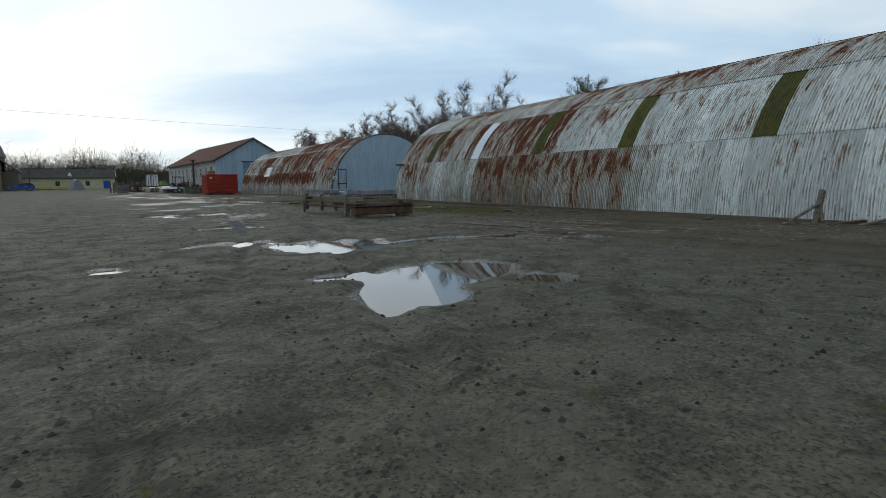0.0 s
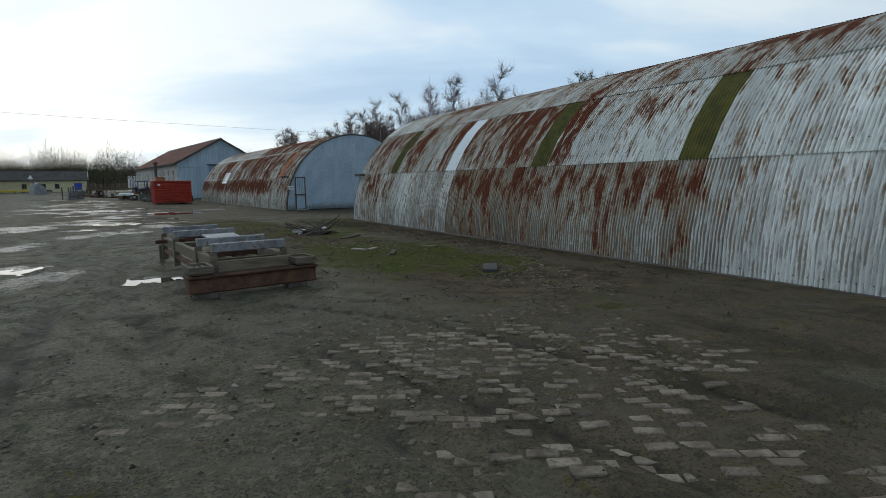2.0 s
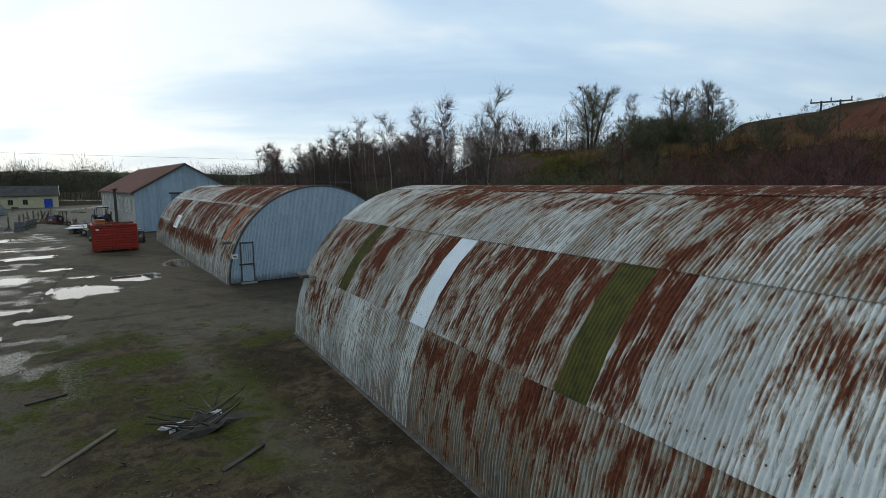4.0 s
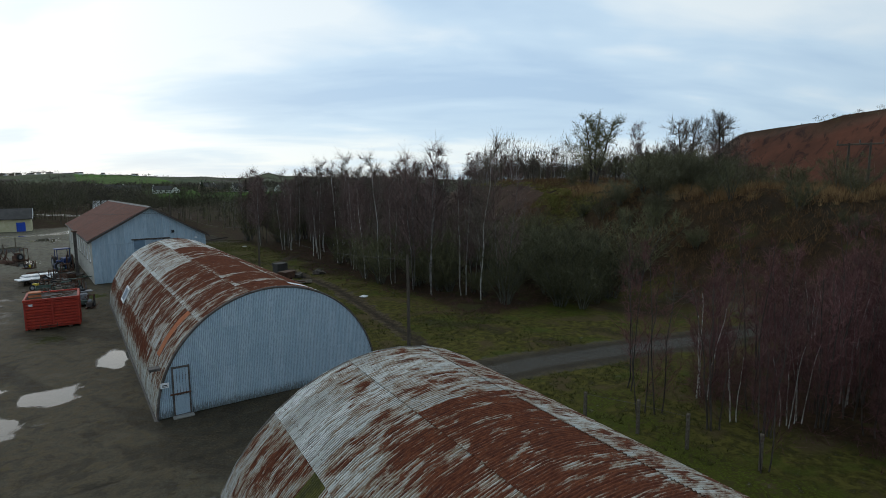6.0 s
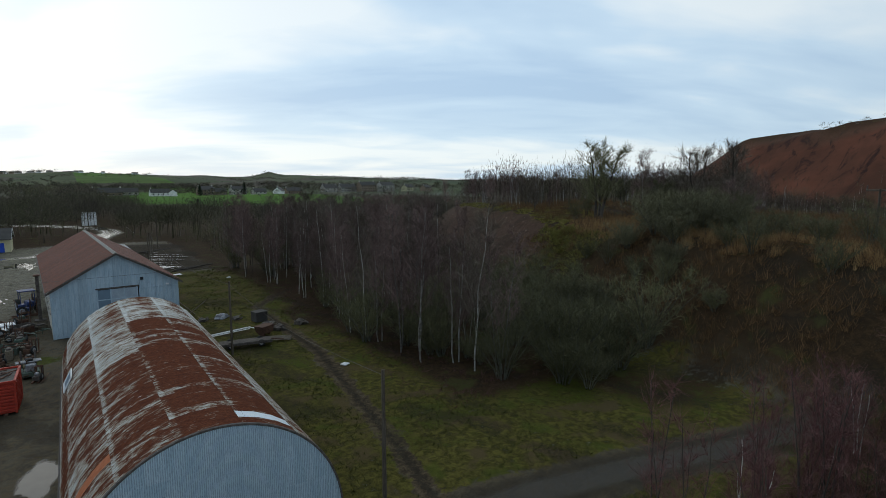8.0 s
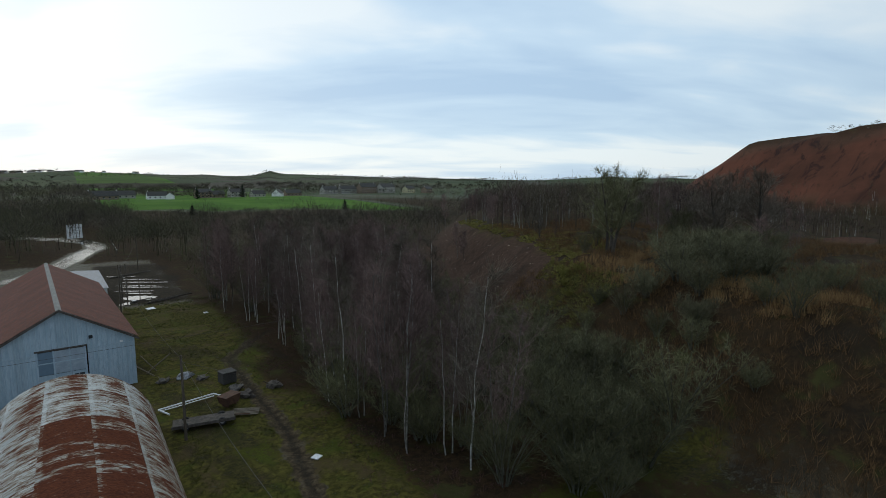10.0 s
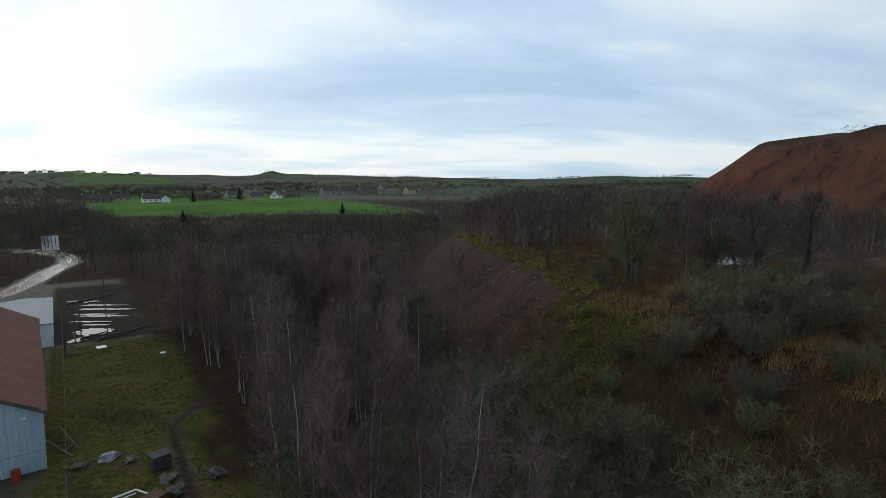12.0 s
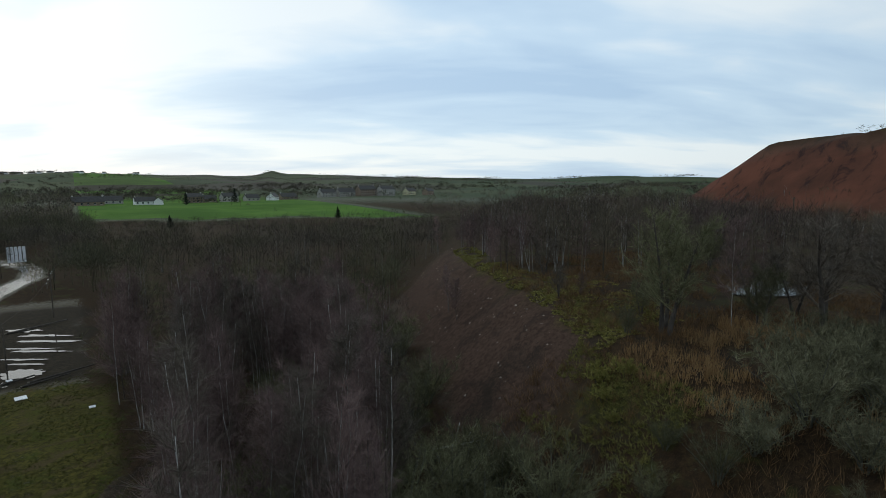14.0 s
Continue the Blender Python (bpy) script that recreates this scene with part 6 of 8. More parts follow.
brk = part("curved_bar", box((-0.5, 4.2, 0.52), (0.1, 4.3, 0.6), 0.01, Matrix.Rotation(radians(5), 4, "Z")), M_RUST, cradle)

# ---- litter along the near hut ----
boards = thing("broken_frame", "broken grey timber frame leaning at the hut's foot", "timber", (-3.35, -36.9, 0.0), 0)
part("post", box((-0.05, -0.06, -0.05), (0.06, 0.06, 0.82), 0.012, Matrix.Rotation(radians(18), 4, "Y")), M_OLDWOOD, boards)
part("rail", tube((-0.65, 0.3, 0.05), (0.12, 0.0, 0.46), 0.035), M_OLDWOOD, boards)
part("rail", tube((0.05, -0.12, 0.04), (0.16, 0.02, 0.5), 0.05), M_OLDWOOD, boards)
for k, (x, y, ln, rz, tilt, mtl) in enumerate(((-2.85, -37.8, 1.5, -22, 9, M_OLDWOOD), (-2.9, -37.4, 1.1, -15, 3, M_RUST), (-4.0, -36.6, 0.5, 4, 0, M_OLDWOOD), (-3.9, -34.6, 0.55, 10, 0, M_EDGE), (-5.62, -23.0, 0.52, -70, 0, M_PALEWOOD), (-5.25, -23.07, 0.34, 22, 3, M_PALEWOOD), (-4.32, -19.6, 1.1, 31, 2, M_BARK), (-5.18, -24.1, 0.8, 57, 0, M_BARK), (-3.75, -23.58, 0.48, -58, 0, M_OLDWOOD), (-7.7, -13.6, 0.9, 15, 0, M_BARK), (-7.0, -17.4, 1.9, 48, 1, M_OLDWOOD))):
    ob = thing("loose_plank", "short broken plank lying on the mossy ground", "plank", (x, y, height(x, y) + 0.0), rz, "loose planks")
    part("plank", box((-ln / 2, -0.06, 0), (ln / 2, 0.06, 0.05), 0.01, Matrix.Rotation(radians(-tilt), 4, "Y")), mtl, ob)
slab = thing("grey_slab", "dark grey slab lying on the mossy ground", "slab", (-4.87, -27.7, height(-4.87, -27.7)), -40)
part("slab", box((-0.15, -0.40, -0.02), (0.15, 0.40, 0.07), 0.015), M_SLATE, slab)
heap = thing("rubbish_heap", "heap of white rags, roots and branches on the moss", "rubbish", (-4.75, -17.5, height(-4.75, -17.5)), 0)
heap.scale = (1.35, 1.35, 1.3)
part("rag", lump(0.11, 2, (1.3, 0.8, 0.7), 0.8), M_WHITE, heap, "dirty white rag", Matrix.Translation((-0.45, 0.0, 0.1)))
part("rag", lump(0.06, 8, (1.3, 0.8, 0.7), 0.8), M_WHITE, heap, "", Matrix.Translation((0.3, 0.1, 0.12)))
part("soil", lump(0.40, 5, (1.5, 0.9, 0.35), 0.6), M_BARK, heap)
for k in range(30):
    a = R.random() * 6.28
    part("root", tube((R.uniform(-.5, .5), R.uniform(-.3, .3), 0.02), (math.cos(a) * 0.8, math.sin(a) * 0.55, 0.1 + R.random() * 0.4), 0.022, 0.008, 5), M_BARK if k % 3 else M_OLDWOOD, heap)

# pebbles on the gravel: one loose layer near the walk, and a few larger stones
pn = 27000
px = RNG.uniform(-19, -2, pn)
py = -41 + 36 * RNG.random(pn) ** 1.4
keep = (px < -8.5 + 0.12 * (py + 30)) & (np.abs(px + 0.4 + 0.074 * (py + 25)) > 0.4) & (hollow(px, py, PUDDLES) < 0.35)
px, py = px[keep], py[keep]
pz = land(px, py)
base = np.array([(1, 0, 0), (0.2, 0.9, 0), (-0.9, 0.4, 0), (-0.5, -0.8, 0), (0.6, -0.7, 0), (0.1, 0.05, 0.8)])
size = 0.008 + 0.026 * RNG.random(len(px)) ** 4
ang = RNG.uniform(0, 6.28, len(px))
ca, sa = np.cos(ang), np.sin(ang)
jit = 1 + 0.35 * (RNG.random((len(px), 6)) - 0.5)
vx = (base[None, :, 0] * ca[:, None] - base[None, :, 1] * sa[:, None]) * size[:, None] * jit
vy = (base[None, :, 0] * sa[:, None] + base[None, :, 1] * ca[:, None]) * size[:, None] * jit * 0.8
vz = base[None, :, 2] * size[:, None] * jit
co = np.stack([vx + px[:, None], vy + py[:, None], vz + pz[:, None] - 0.002], -1).reshape(-1, 3)
tri = np.array([(0, 1, 5), (1, 2, 5), (2, 3, 5), (3, 4, 5), (4, 0, 5)])
f = (np.arange(len(px))[:, None, None] * 6 + tri[None]).reshape(-1, 3)
pebbles = mesh_of("gravel", co, f, M_GRIT)
tagged(new("gravel", pebbles), "loose grey-brown pebbles strewn over the yard", "gravel", kind="stuff")

# trodden pale stones and brick ends in the soil before the near hut
qn = 16000
qx, qy = RNG.uniform(-12.5, -2, qn), RNG.uniform(-40, -14, qn)
keep = (fbm(qx, qy, 3.2, 3, 66) + 0.22 * np.exp(-(((qx + 8) / 3.5) ** 2 + ((qy + 33) / 5) ** 2)) > 0.60) & (qx + 0.9 + 0.074 * (qy + 25) < 0) & (hollow(qx, qy, PUDDLES) < 0.3)
qx, qy = qx[keep], qy[keep]
size = 0.012 + 0.046 * RNG.random(len(qx)) ** 2
ang = RNG.uniform(0, 6.28, len(qx))
ca, sa = np.cos(ang), np.sin(ang)
base = np.array([(1, 0.1, 0), (0.4, 0.9, 0), (-0.8, 0.7, 0), (-0.9, -0.5, 0), (0.5, -0.8, 0), (0.45, 0.05, 0.32), (-0.3, 0.35, 0.30), (-0.25, -0.3, 0.34)])
jit = 1 + 0.45 * (RNG.random((len(qx), 8)) - 0.5)
vx = (base[None, :, 0] * ca[:, None] - 0.75 * base[None, :, 1] * sa[:, None]) * size[:, None] * jit
vy = (base[None, :, 0] * sa[:, None] + 0.75 * base[None, :, 1] * ca[:, None]) * size[:, None] * jit
co = np.stack([vx + qx[:, None], vy + qy[:, None], base[None, :, 2] * size[:, None] + land(qx, qy)[:, None] + 0.001], -1).reshape(-1, 3)
tri = np.array([(0, 1, 5), (1, 6, 5), (1, 2, 6), (2, 3, 6), (3, 7, 6), (3, 4, 7), (4, 5, 7), (4, 0, 5), (5, 6, 7)])
tagged(new("trodden_stones", mesh_of("trodden_stones", co, (np.arange(len(qx))[:, None, None] * 8 + tri[None]).reshape(-1, 3), M_COBBLE)), "pale broken stones trodden into the brown soil", "stones", kind="stuff")

# twigs, splinters and crumbs of mortar in the moss before the near hut
dn = 2000
dx_, dy_ = RNG.uniform(-8.5, -1.2, dn), RNG.uniform(-31, -12, dn)
keep = (dx_ + 1.3 + 0.074 * (dy_ + 25) < 0) & (fbm(dx_, dy_, 2.0, 3, 67) > 0.40)
dx_, dy_ = dx_[keep], dy_[keep]
ang, ln = RNG.uniform(0, 6.28, len(dx_)), RNG.uniform(0.02, 0.14, len(dx_))
zz = land(dx_, dy_) + 0.004
aa = np.stack([dx_, dy_, zz], -1)
bb = aa + np.stack([np.cos(ang) * ln, np.sin(ang) * ln, RNG.uniform(0, 0.05, len(dx_))], -1)
co, f = limb_tubes_flat(aa, bb, RNG.uniform(0.005, 0.013, len(dx_)))
tagged(new("ground_litter", mesh_of("ground_litter", co, f, M_DEBRIS)), "twigs, splinters and mortar crumbs on the moss", "litter", kind="stuff")

# ---- the grass side: poles, pipes, junk, fence ----
def pole(x, y, h, label, lean=0.0, r=0.11):
    ob = thing("utility_pole", label, "pole", (x, y, height(x, y) - 0.1), RNG.uniform(0, 90), "wooden poles")
    part("shaft", tube((0, 0, 0), (lean, 0, h), r, r * 0.72, 10), M_POLE, ob)
    part("insulator_arm", box((lean - 0.22, -0.04, h - 0.5), (lean + 0.22, 0.04, h - 0.42), 0.01), M_POLE, ob)
    for q in (-0.18, 0.18):
        part("insulator", tube((lean + q, 0, h - 0.42), (lean + q, 0, h - 0.32), 0.025), M_EDGE, ob)
    return ob


POLES = [(12.55, -0.5, 6.45), (12.1, 25.9, 6.6), (11.3, 72.5, 7.2), (17.1, 111.9, 7.6)]
for x, y, h in POLES:
    pole(x, y, h, "weathered wooden pole standing in the grass")
for x, y in ((12.3, 84.5), (13.0, 84.9)):
    pole(x, y, 5.5, "dark wooden post beside the flooded ground", 0.0, 0.09)
for (xa, ya, ha), (xb, yb, hb) in zip(POLES[:-1], POLES[1:]):
    ob = thing("overhead_wire", "thin sagging wire between wooden poles", "wire")
    pts = []
    for k in range(13):
        t = k / 12
        pts.append((xa + (xb - xa) * t, ya + (yb - ya) * t, ha - 0.35 + (hb - ha) * t - 1.2 * math.sin(math.pi * t) * abs(yb - ya) / 45))
    ring = [(0.012, 0), (0, 0.012), (-0.012, 0), (0, -0.012)]
    co = [(p[0] + a, p[1], p[2] + b) for p in pts for a, b in ring]
    fc = [(k * 4 + j, k * 4 + (j + 1) % 4, k * 4 + 4 + (j + 1) % 4, k * 4 + 4 + j) for k in range(12) for j in range(4)]
    child("strand", mesh_of("strand", co, fc, M_EDGE), ob)
span = thing("overhead_wire", "long thin wire crossing high over the yard", "wire")
wp = [Vector((-60 + 95 * k / 16, 20 + 7.5 * k / 16, 9.2 - 1.4 * k / 16 - 0.4 * math.sin(math.pi * k / 16))) for k in range(17)]
wire_bm = bmesh.new()
for a, b in zip(wp[:-1], wp[1:]):
    add_tube(wire_bm, a, b, 0.009, None, 4)
part("strand", wire_bm, M_EDGE, span)
for at_x, at_y, h in ((-60, 20, 9.6), (35, 27.5, 8.2), (-25.5, 101, 7.0)):
    pole(at_x, at_y, h - height(at_x, at_y), "tall wooden pole at the yard's edge")
stay = thing("stay_wire", "thin stay wire running down from the pole", "wire")
part("strand", tube((12.1, 25.9, 6.0), (19.0, 37.0, 0.1), 0.012, None, 4), M_EDGE, stay)

hp = thing("twin_pole", "twin wooden power pole with crossarm on the bank", "pole", (66, -4, height(66, -4) - 0.2), 110)
for s in (-0.9, 0.9):
    part("shaft", tube((s, 0, 0), (s, 0, 5.0), 0.13, 0.10), M_POLE, hp)
part("crossarm", box((-2.0, -0.08, 4.75), (2.0, 0.08, 4.92), 0.02), M_POLE, hp)
for s in (-1.9, 0, 1.9):
    part("insulator", tube((s, 0, 4.92), (s, 0, 5.3), 0.06), M_EDGE, hp)
fp = thing("utility_pole", "tall grey power pole beyond the pools", "pole", (160, 59, height(160, 59)), 0)
part("shaft", tube((0, 0, 0), (0, 0, 10.5), 0.16, 0.11), M_POLE, fp)
part("crossarm", box((-1.1, -0.06, 9.9), (1.1, 0.06, 10.05), 0.01), M_POLE, fp)

for x, y, h in ((15.9, -12.9, 1.5), (16.3, -14.8, 1.5), (16.9, -17.2, 1.4), (15.4, -10.6, 1.2)):
    ob = thing("fence_post", "pale split fence post in the grass", "post", (x, y, height(x, y) - 0.1), 20, "field fence posts")
    part("post", prism([(-0.07, 0), (0.07, 0), (0.06, h), (0.0, h + 0.06), (-0.06, h)], -0.06, 0.06), M_OLDWOOD, ob)
    part("staple", box((-0.02, -0.075, h - 0.2), (0.02, -0.059, h - 0.15)), M_RUST, ob)
fw = thing("fence_wire", "slack plain wire of the old fence", "wire")
part("strand", tube((15.4, -10.6, 1.05), (15.9, -12.9, 1.25), 0.008, None, 4), M_EDGE, fw)
part("strand", tube((15.9, -12.9, 1.25), (16.3, -14.8, 1.3), 0.008, None, 4), M_EDGE, fw)

# junk by the shed's corner
pipes = thing("white_pipe_frame", "white pipe frame lying in the grass", "pipes", (13.3, 32.8, 0.12), 0)
part("pipe", tube((-2.2, -0.4, 0.12), (2.3, 0.5, 0.18), 0.07), M_WHITE, pipes)
part("pipe", tube((-2.0, -0.75, 0.10), (2.2, 0.1, 0.12), 0.05), M_WHITE, pipes)
part("pipe", tube((-2.2, -0.4, 0.12), (-1.6, -1.9, 0.12), 0.07), M_WHITE, pipes)
part("pipe", tube((2.3, 0.5, 0.15), (3.0, -0.6, 0.12), 0.06), M_WHITE, pipes)
tarp = thing("tarpaulin_heap", "grey tarpaulin thrown over scrap", "tarpaulin", (14.2, 39.8, 0.1), 20)
part("cover", lump(0.7, 4, (1.2, 0.8, 0.75), 0.45), M_WORNSTEEL, tarp)
part("rope", tube((-1.1, 0.2, 0.1), (1.0, -0.5, 0.5), 0.025), M_OLDWOOD, tarp)
for k, (x, y, r, mtl, nm, lb) in enumerate(((12.3, 39.6, 0.6, M_EDGE, "rubble_heap", "low heap of broken concrete"), (15.6, 38.4, 0.6, M_EDGE, "rubble_heap", "heap of pale rubble and roots"), (17.6, 33.9, 0.7, M_EDGE, "rubble_heap", "heap of grey broken slabs"), (18.0, 31.8, 0.8, M_BARK, "brush_heap", "dark heap of cut branches"), (20.6, 32.5, 0.8, M_BARK, "brush_heap", "dark heap of rotting branches"))):
    ob = thing(nm, lb + " in the grass", "heap", (x, y, 0.1), k * 40)
    part("mass", lump(r * 0.8, 11 + k, (1.2, 0.9, 0.6), 0.55), mtl, ob)
    for j in range(7):
        a = R.random() * 6.28
        part("piece", tube((math.cos(a) * r * 0.3, math.sin(a) * r * 0.3, r * 0.2), (math.cos(a) * r * 1.1, math.sin(a) * r, 0.1 + R.random() * r * 0.7), 0.05, 0.03, 5), M_OLDWOOD if k < 3 else M_BARK, ob)
tank = thing("steel_tank", "dark square steel water tank", "tank", (17.4, 36.2, 0.05), 12)
part("body", box((-0.65, -0.6, 0), (0.65, 0.6, 1.05), 0.04), M_SLATE, tank)
part("lid", box((-0.7, -0.65, 1.05), (0.7, 0.65, 1.10), 0.015), M_SLATE, tank)
flat = thing("rusty_trailer", "long rusty flat trailer sunk in the grass", "trailer", (13.7, 27.7, 0.12), -10)
part("bed", box((-2.2, -0.75, 0.35), (2.2, 0.75, 0.44), 0.02), M_BARK, flat)
part("side_board", box((-2.25, -0.80, 0.28), (2.25, -0.75, 0.52), 0.01), M_EDGE, flat)
for s in (-1.3, 1.3):
    wheel(flat, s, -0.62, 0.28, 0.30, 0.18)
    wheel(flat, s, 0.62, 0.28, 0.30, 0.18)
part("drawbar", tube((2.2, 0, 0.4), (3.4, 0.2, 0.15), 0.05), M_RUST, flat)
rake = thing("timber_stack", "stack of weathered boards on the grass", "timber stack", (17.0, 28.0, 0.15), -25)
for k in range(6):
    part("board", box((-1.1, -0.55 + k * 0.19, 0.0 + 0.02 * k), (1.0, -0.42 + k * 0.19, 0.06 + 0.02 * k), 0.008), M_OLDWOOD, rake)
mach = thing("rusty_hopper", "red-rusted steel hopper in the grass", "hopper", (16.2, 30.4, 0.1), 30)
part("body", prism([(-0.55, 0.25), (0.55, 0.25), (0.8, 0.95), (-0.8, 0.95)], -0.55, 0.55), M_RUST, mach)
for a in (-0.4, 0.4):
    part("leg", box((a - 0.04, -0.4, 0), (a + 0.04, 0.4, 0.249), 0.01), M_RUST, mach)
drum = thing("red_barrel", "red plastic barrel against the shed", "barrel", (8.6, 40.0, 0.0))
bm = tube((0, 0, 0), (0, 0, 0.45), 0.27, 0.30, 16)
add_tube(bm, (0, 0, 0.45), (0, 0, 0.9), 0.30, 0.26, 16)
part("body", bm, M_RED, drum)
part("bung", tube((0.1, 0, 0.9), (0.1, 0, 0.93), 0.04), M_EDGE, drum)
for k, (x, y, a) in enumerate(((11.2, 43.0, 12), (11.8, 44.5, 8), (12.4, 43.8, -20))):
    ob = thing("leaning_pole", "pale timber leaning beside the shed", "timber", (x, y, 0.0), a * 3, "leaning timbers")
    part("pole", tube((0, -1.2, 0.02), (0, 1.6, 0.9 + 0.2 * k), 0.06), M_OLDWOOD, ob)
for k, (x, y, rz) in enumerate(((15.1, 73.2, 10), (19.05, 18.0, 30), (13.6, 80.2, 20), (21.4, 66.5, 5))):
    ob = thing("white_board", "white board dropped on the grass", "board", (x, y, height(x, y) + 0.02), rz, "white boards")
    part("board", box((-0.55 if k == 0 else -0.3, -0.6 if k == 0 else -0.3, 0), (0.55 if k == 0 else 0.3, 0.6 if k == 0 else 0.3, 0.08), 0.02), M_WHITE, ob)
for k, (x0, y0, x1, y1) in enumerate(((15.6, 78.0, 22, 80.5), (15.0, 76.8, 19.5, 78.5), (11.5, 103.8, 19, 108.0), (13, 78.8, 16, 80))):
    ob = thing("felled_log", "dark felled log beside the flooded ground", "log", (x0, y0, height(x0, y0) + 0.05))
    part("trunk", tube((0, 0, 0.08), (x1 - x0, y1 - y0, 0.25), 0.14, 0.09, 8), M_BARK, ob)
    part("cut_end", tube((-0.03 * (x1 - x0), -0.03 * (y1 - y0), 0.075), (0, 0, 0.08), 0.125, None, 8), M_OLDWOOD, ob)

# roadside board on struts
board = thing("hoarding", "large pale hoarding on wooden struts beside the lane", "hoarding", (7.0, 191, height(7, 191)), 8)
for k in range(5):
    part("slat", box((-2.2 + k * 0.88, -0.05, 1.0), (-1.5 + k * 0.88, 0.05, 5.4), 0.02), M_WHITE, board)
for z in (1.6, 3.2, 4.8):
    part("rail", box((-2.3, 0.051, z), (2.3, 0.15, z + 0.2), 0.02), M_OLDWOOD, board)
for x in (-1.8, 0, 1.8):
    part("post", box((x - 0.1, 0.151, -0.2), (x + 0.1, 0.3, 5.2), 0.02), M_OLDWOOD, board)
    part("strut", tube((x + 0.1, 0.3, 3.4), (x + 1.6, 3.2, -0.2), 0.08), M_OLDWOOD, board)
for k in range(7):
    x, y = (15.2 + 0.1 * k, 142 + 5.0 * k)
    ob = thing("guard_post", "pale roadside marker post", "post", (x, y, height(x, y)), 0, "lane posts")
    part("post", box((-0.1, -0.1, -0.1), (0.1, 0.1, 1.1), 0.02), M_OLDWOOD, ob)
    part("cap", box((-0.11, -0.11, 1.1), (0.11, 0.11, 1.16), 0.01), M_WHITE, ob)

# ---- bare trees ----
def spikes(p0, p1, w):
    """Thin tapering twigs as slivers: two base corners and a tip each."""
    d = p1 - p0
    side = np.cross(d, RNG.normal(size=d.shape))
    side /= np.linalg.norm(side, axis=1, keepdims=True) + 1e-9
    co = np.stack([p0 - side * w[:, None], p0 + side * w[:, None], p1], 1).reshape(-1, 3)
    return co, np.arange(len(co)).reshape(-1, 3)


def limb_tubes(segs):
    """Three-sided tapered tubes for the limbs. segs: rows of p0, p1, r0, r1."""
    co, f = [], []
    ang = np.array([0, 2.094, 4.189])
    for p0, p1, r0, r1 in segs:
        d = p1 - p0
        a = np.cross(d, (0.31, 0.17, 0.93))
        a /= np.linalg.norm(a) + 1e-9
        b = np.cross(d, a)
        b /= np.linalg.norm(b) + 1e-9
        k = len(co)
        for p, r in ((p0, r0), (p1, r1)):
            for t in ang:
                co.append(p + r * (math.cos(t) * a + math.sin(t) * b))
        for j in range(3):
            n = (j + 1) % 3
            f.append((k + j, k + n, k + 3 + n, k + 3 + j))
    return np.array(co), np.array(f)


def stem(rng, h, r, lean, n=8, base=(0, 0, 0), wob=0.02):
    """Points and radii of one stem."""
    z = np.linspace(0, 1, n + 1)
    dx = lean[0] * z ** 1.5 + np.cumsum(rng.normal(0, wob, n + 1)) * (z > 0)
    dy = lean[1] * z ** 1.5 + np.cumsum(rng.normal(0, wob, n + 1)) * (z > 0)
    pts = np.stack([base[0] + dx, base[1] + dy, base[2] + z * h], -1)
    return pts, r * (1 - 0.88 * z) + 0.008


def stem_mesh(stems, sides=6):
    co, f = [], []
    for pts, rad in stems:
        for k, (p, r) in enumerate(zip(pts, rad)):
            for j in range(sides):
                t = 2 * math.pi * j / sides
                co.append((p[0] + r * math.cos(t), p[1] + r * math.sin(t), p[2]))
            if k:
                b = len(co) - 2 * sides
                for j in range(sides):
                    n = (j + 1) % sides
                    f.append((b + j, b + n, b + sides + n, b + sides + j))
    return co, f


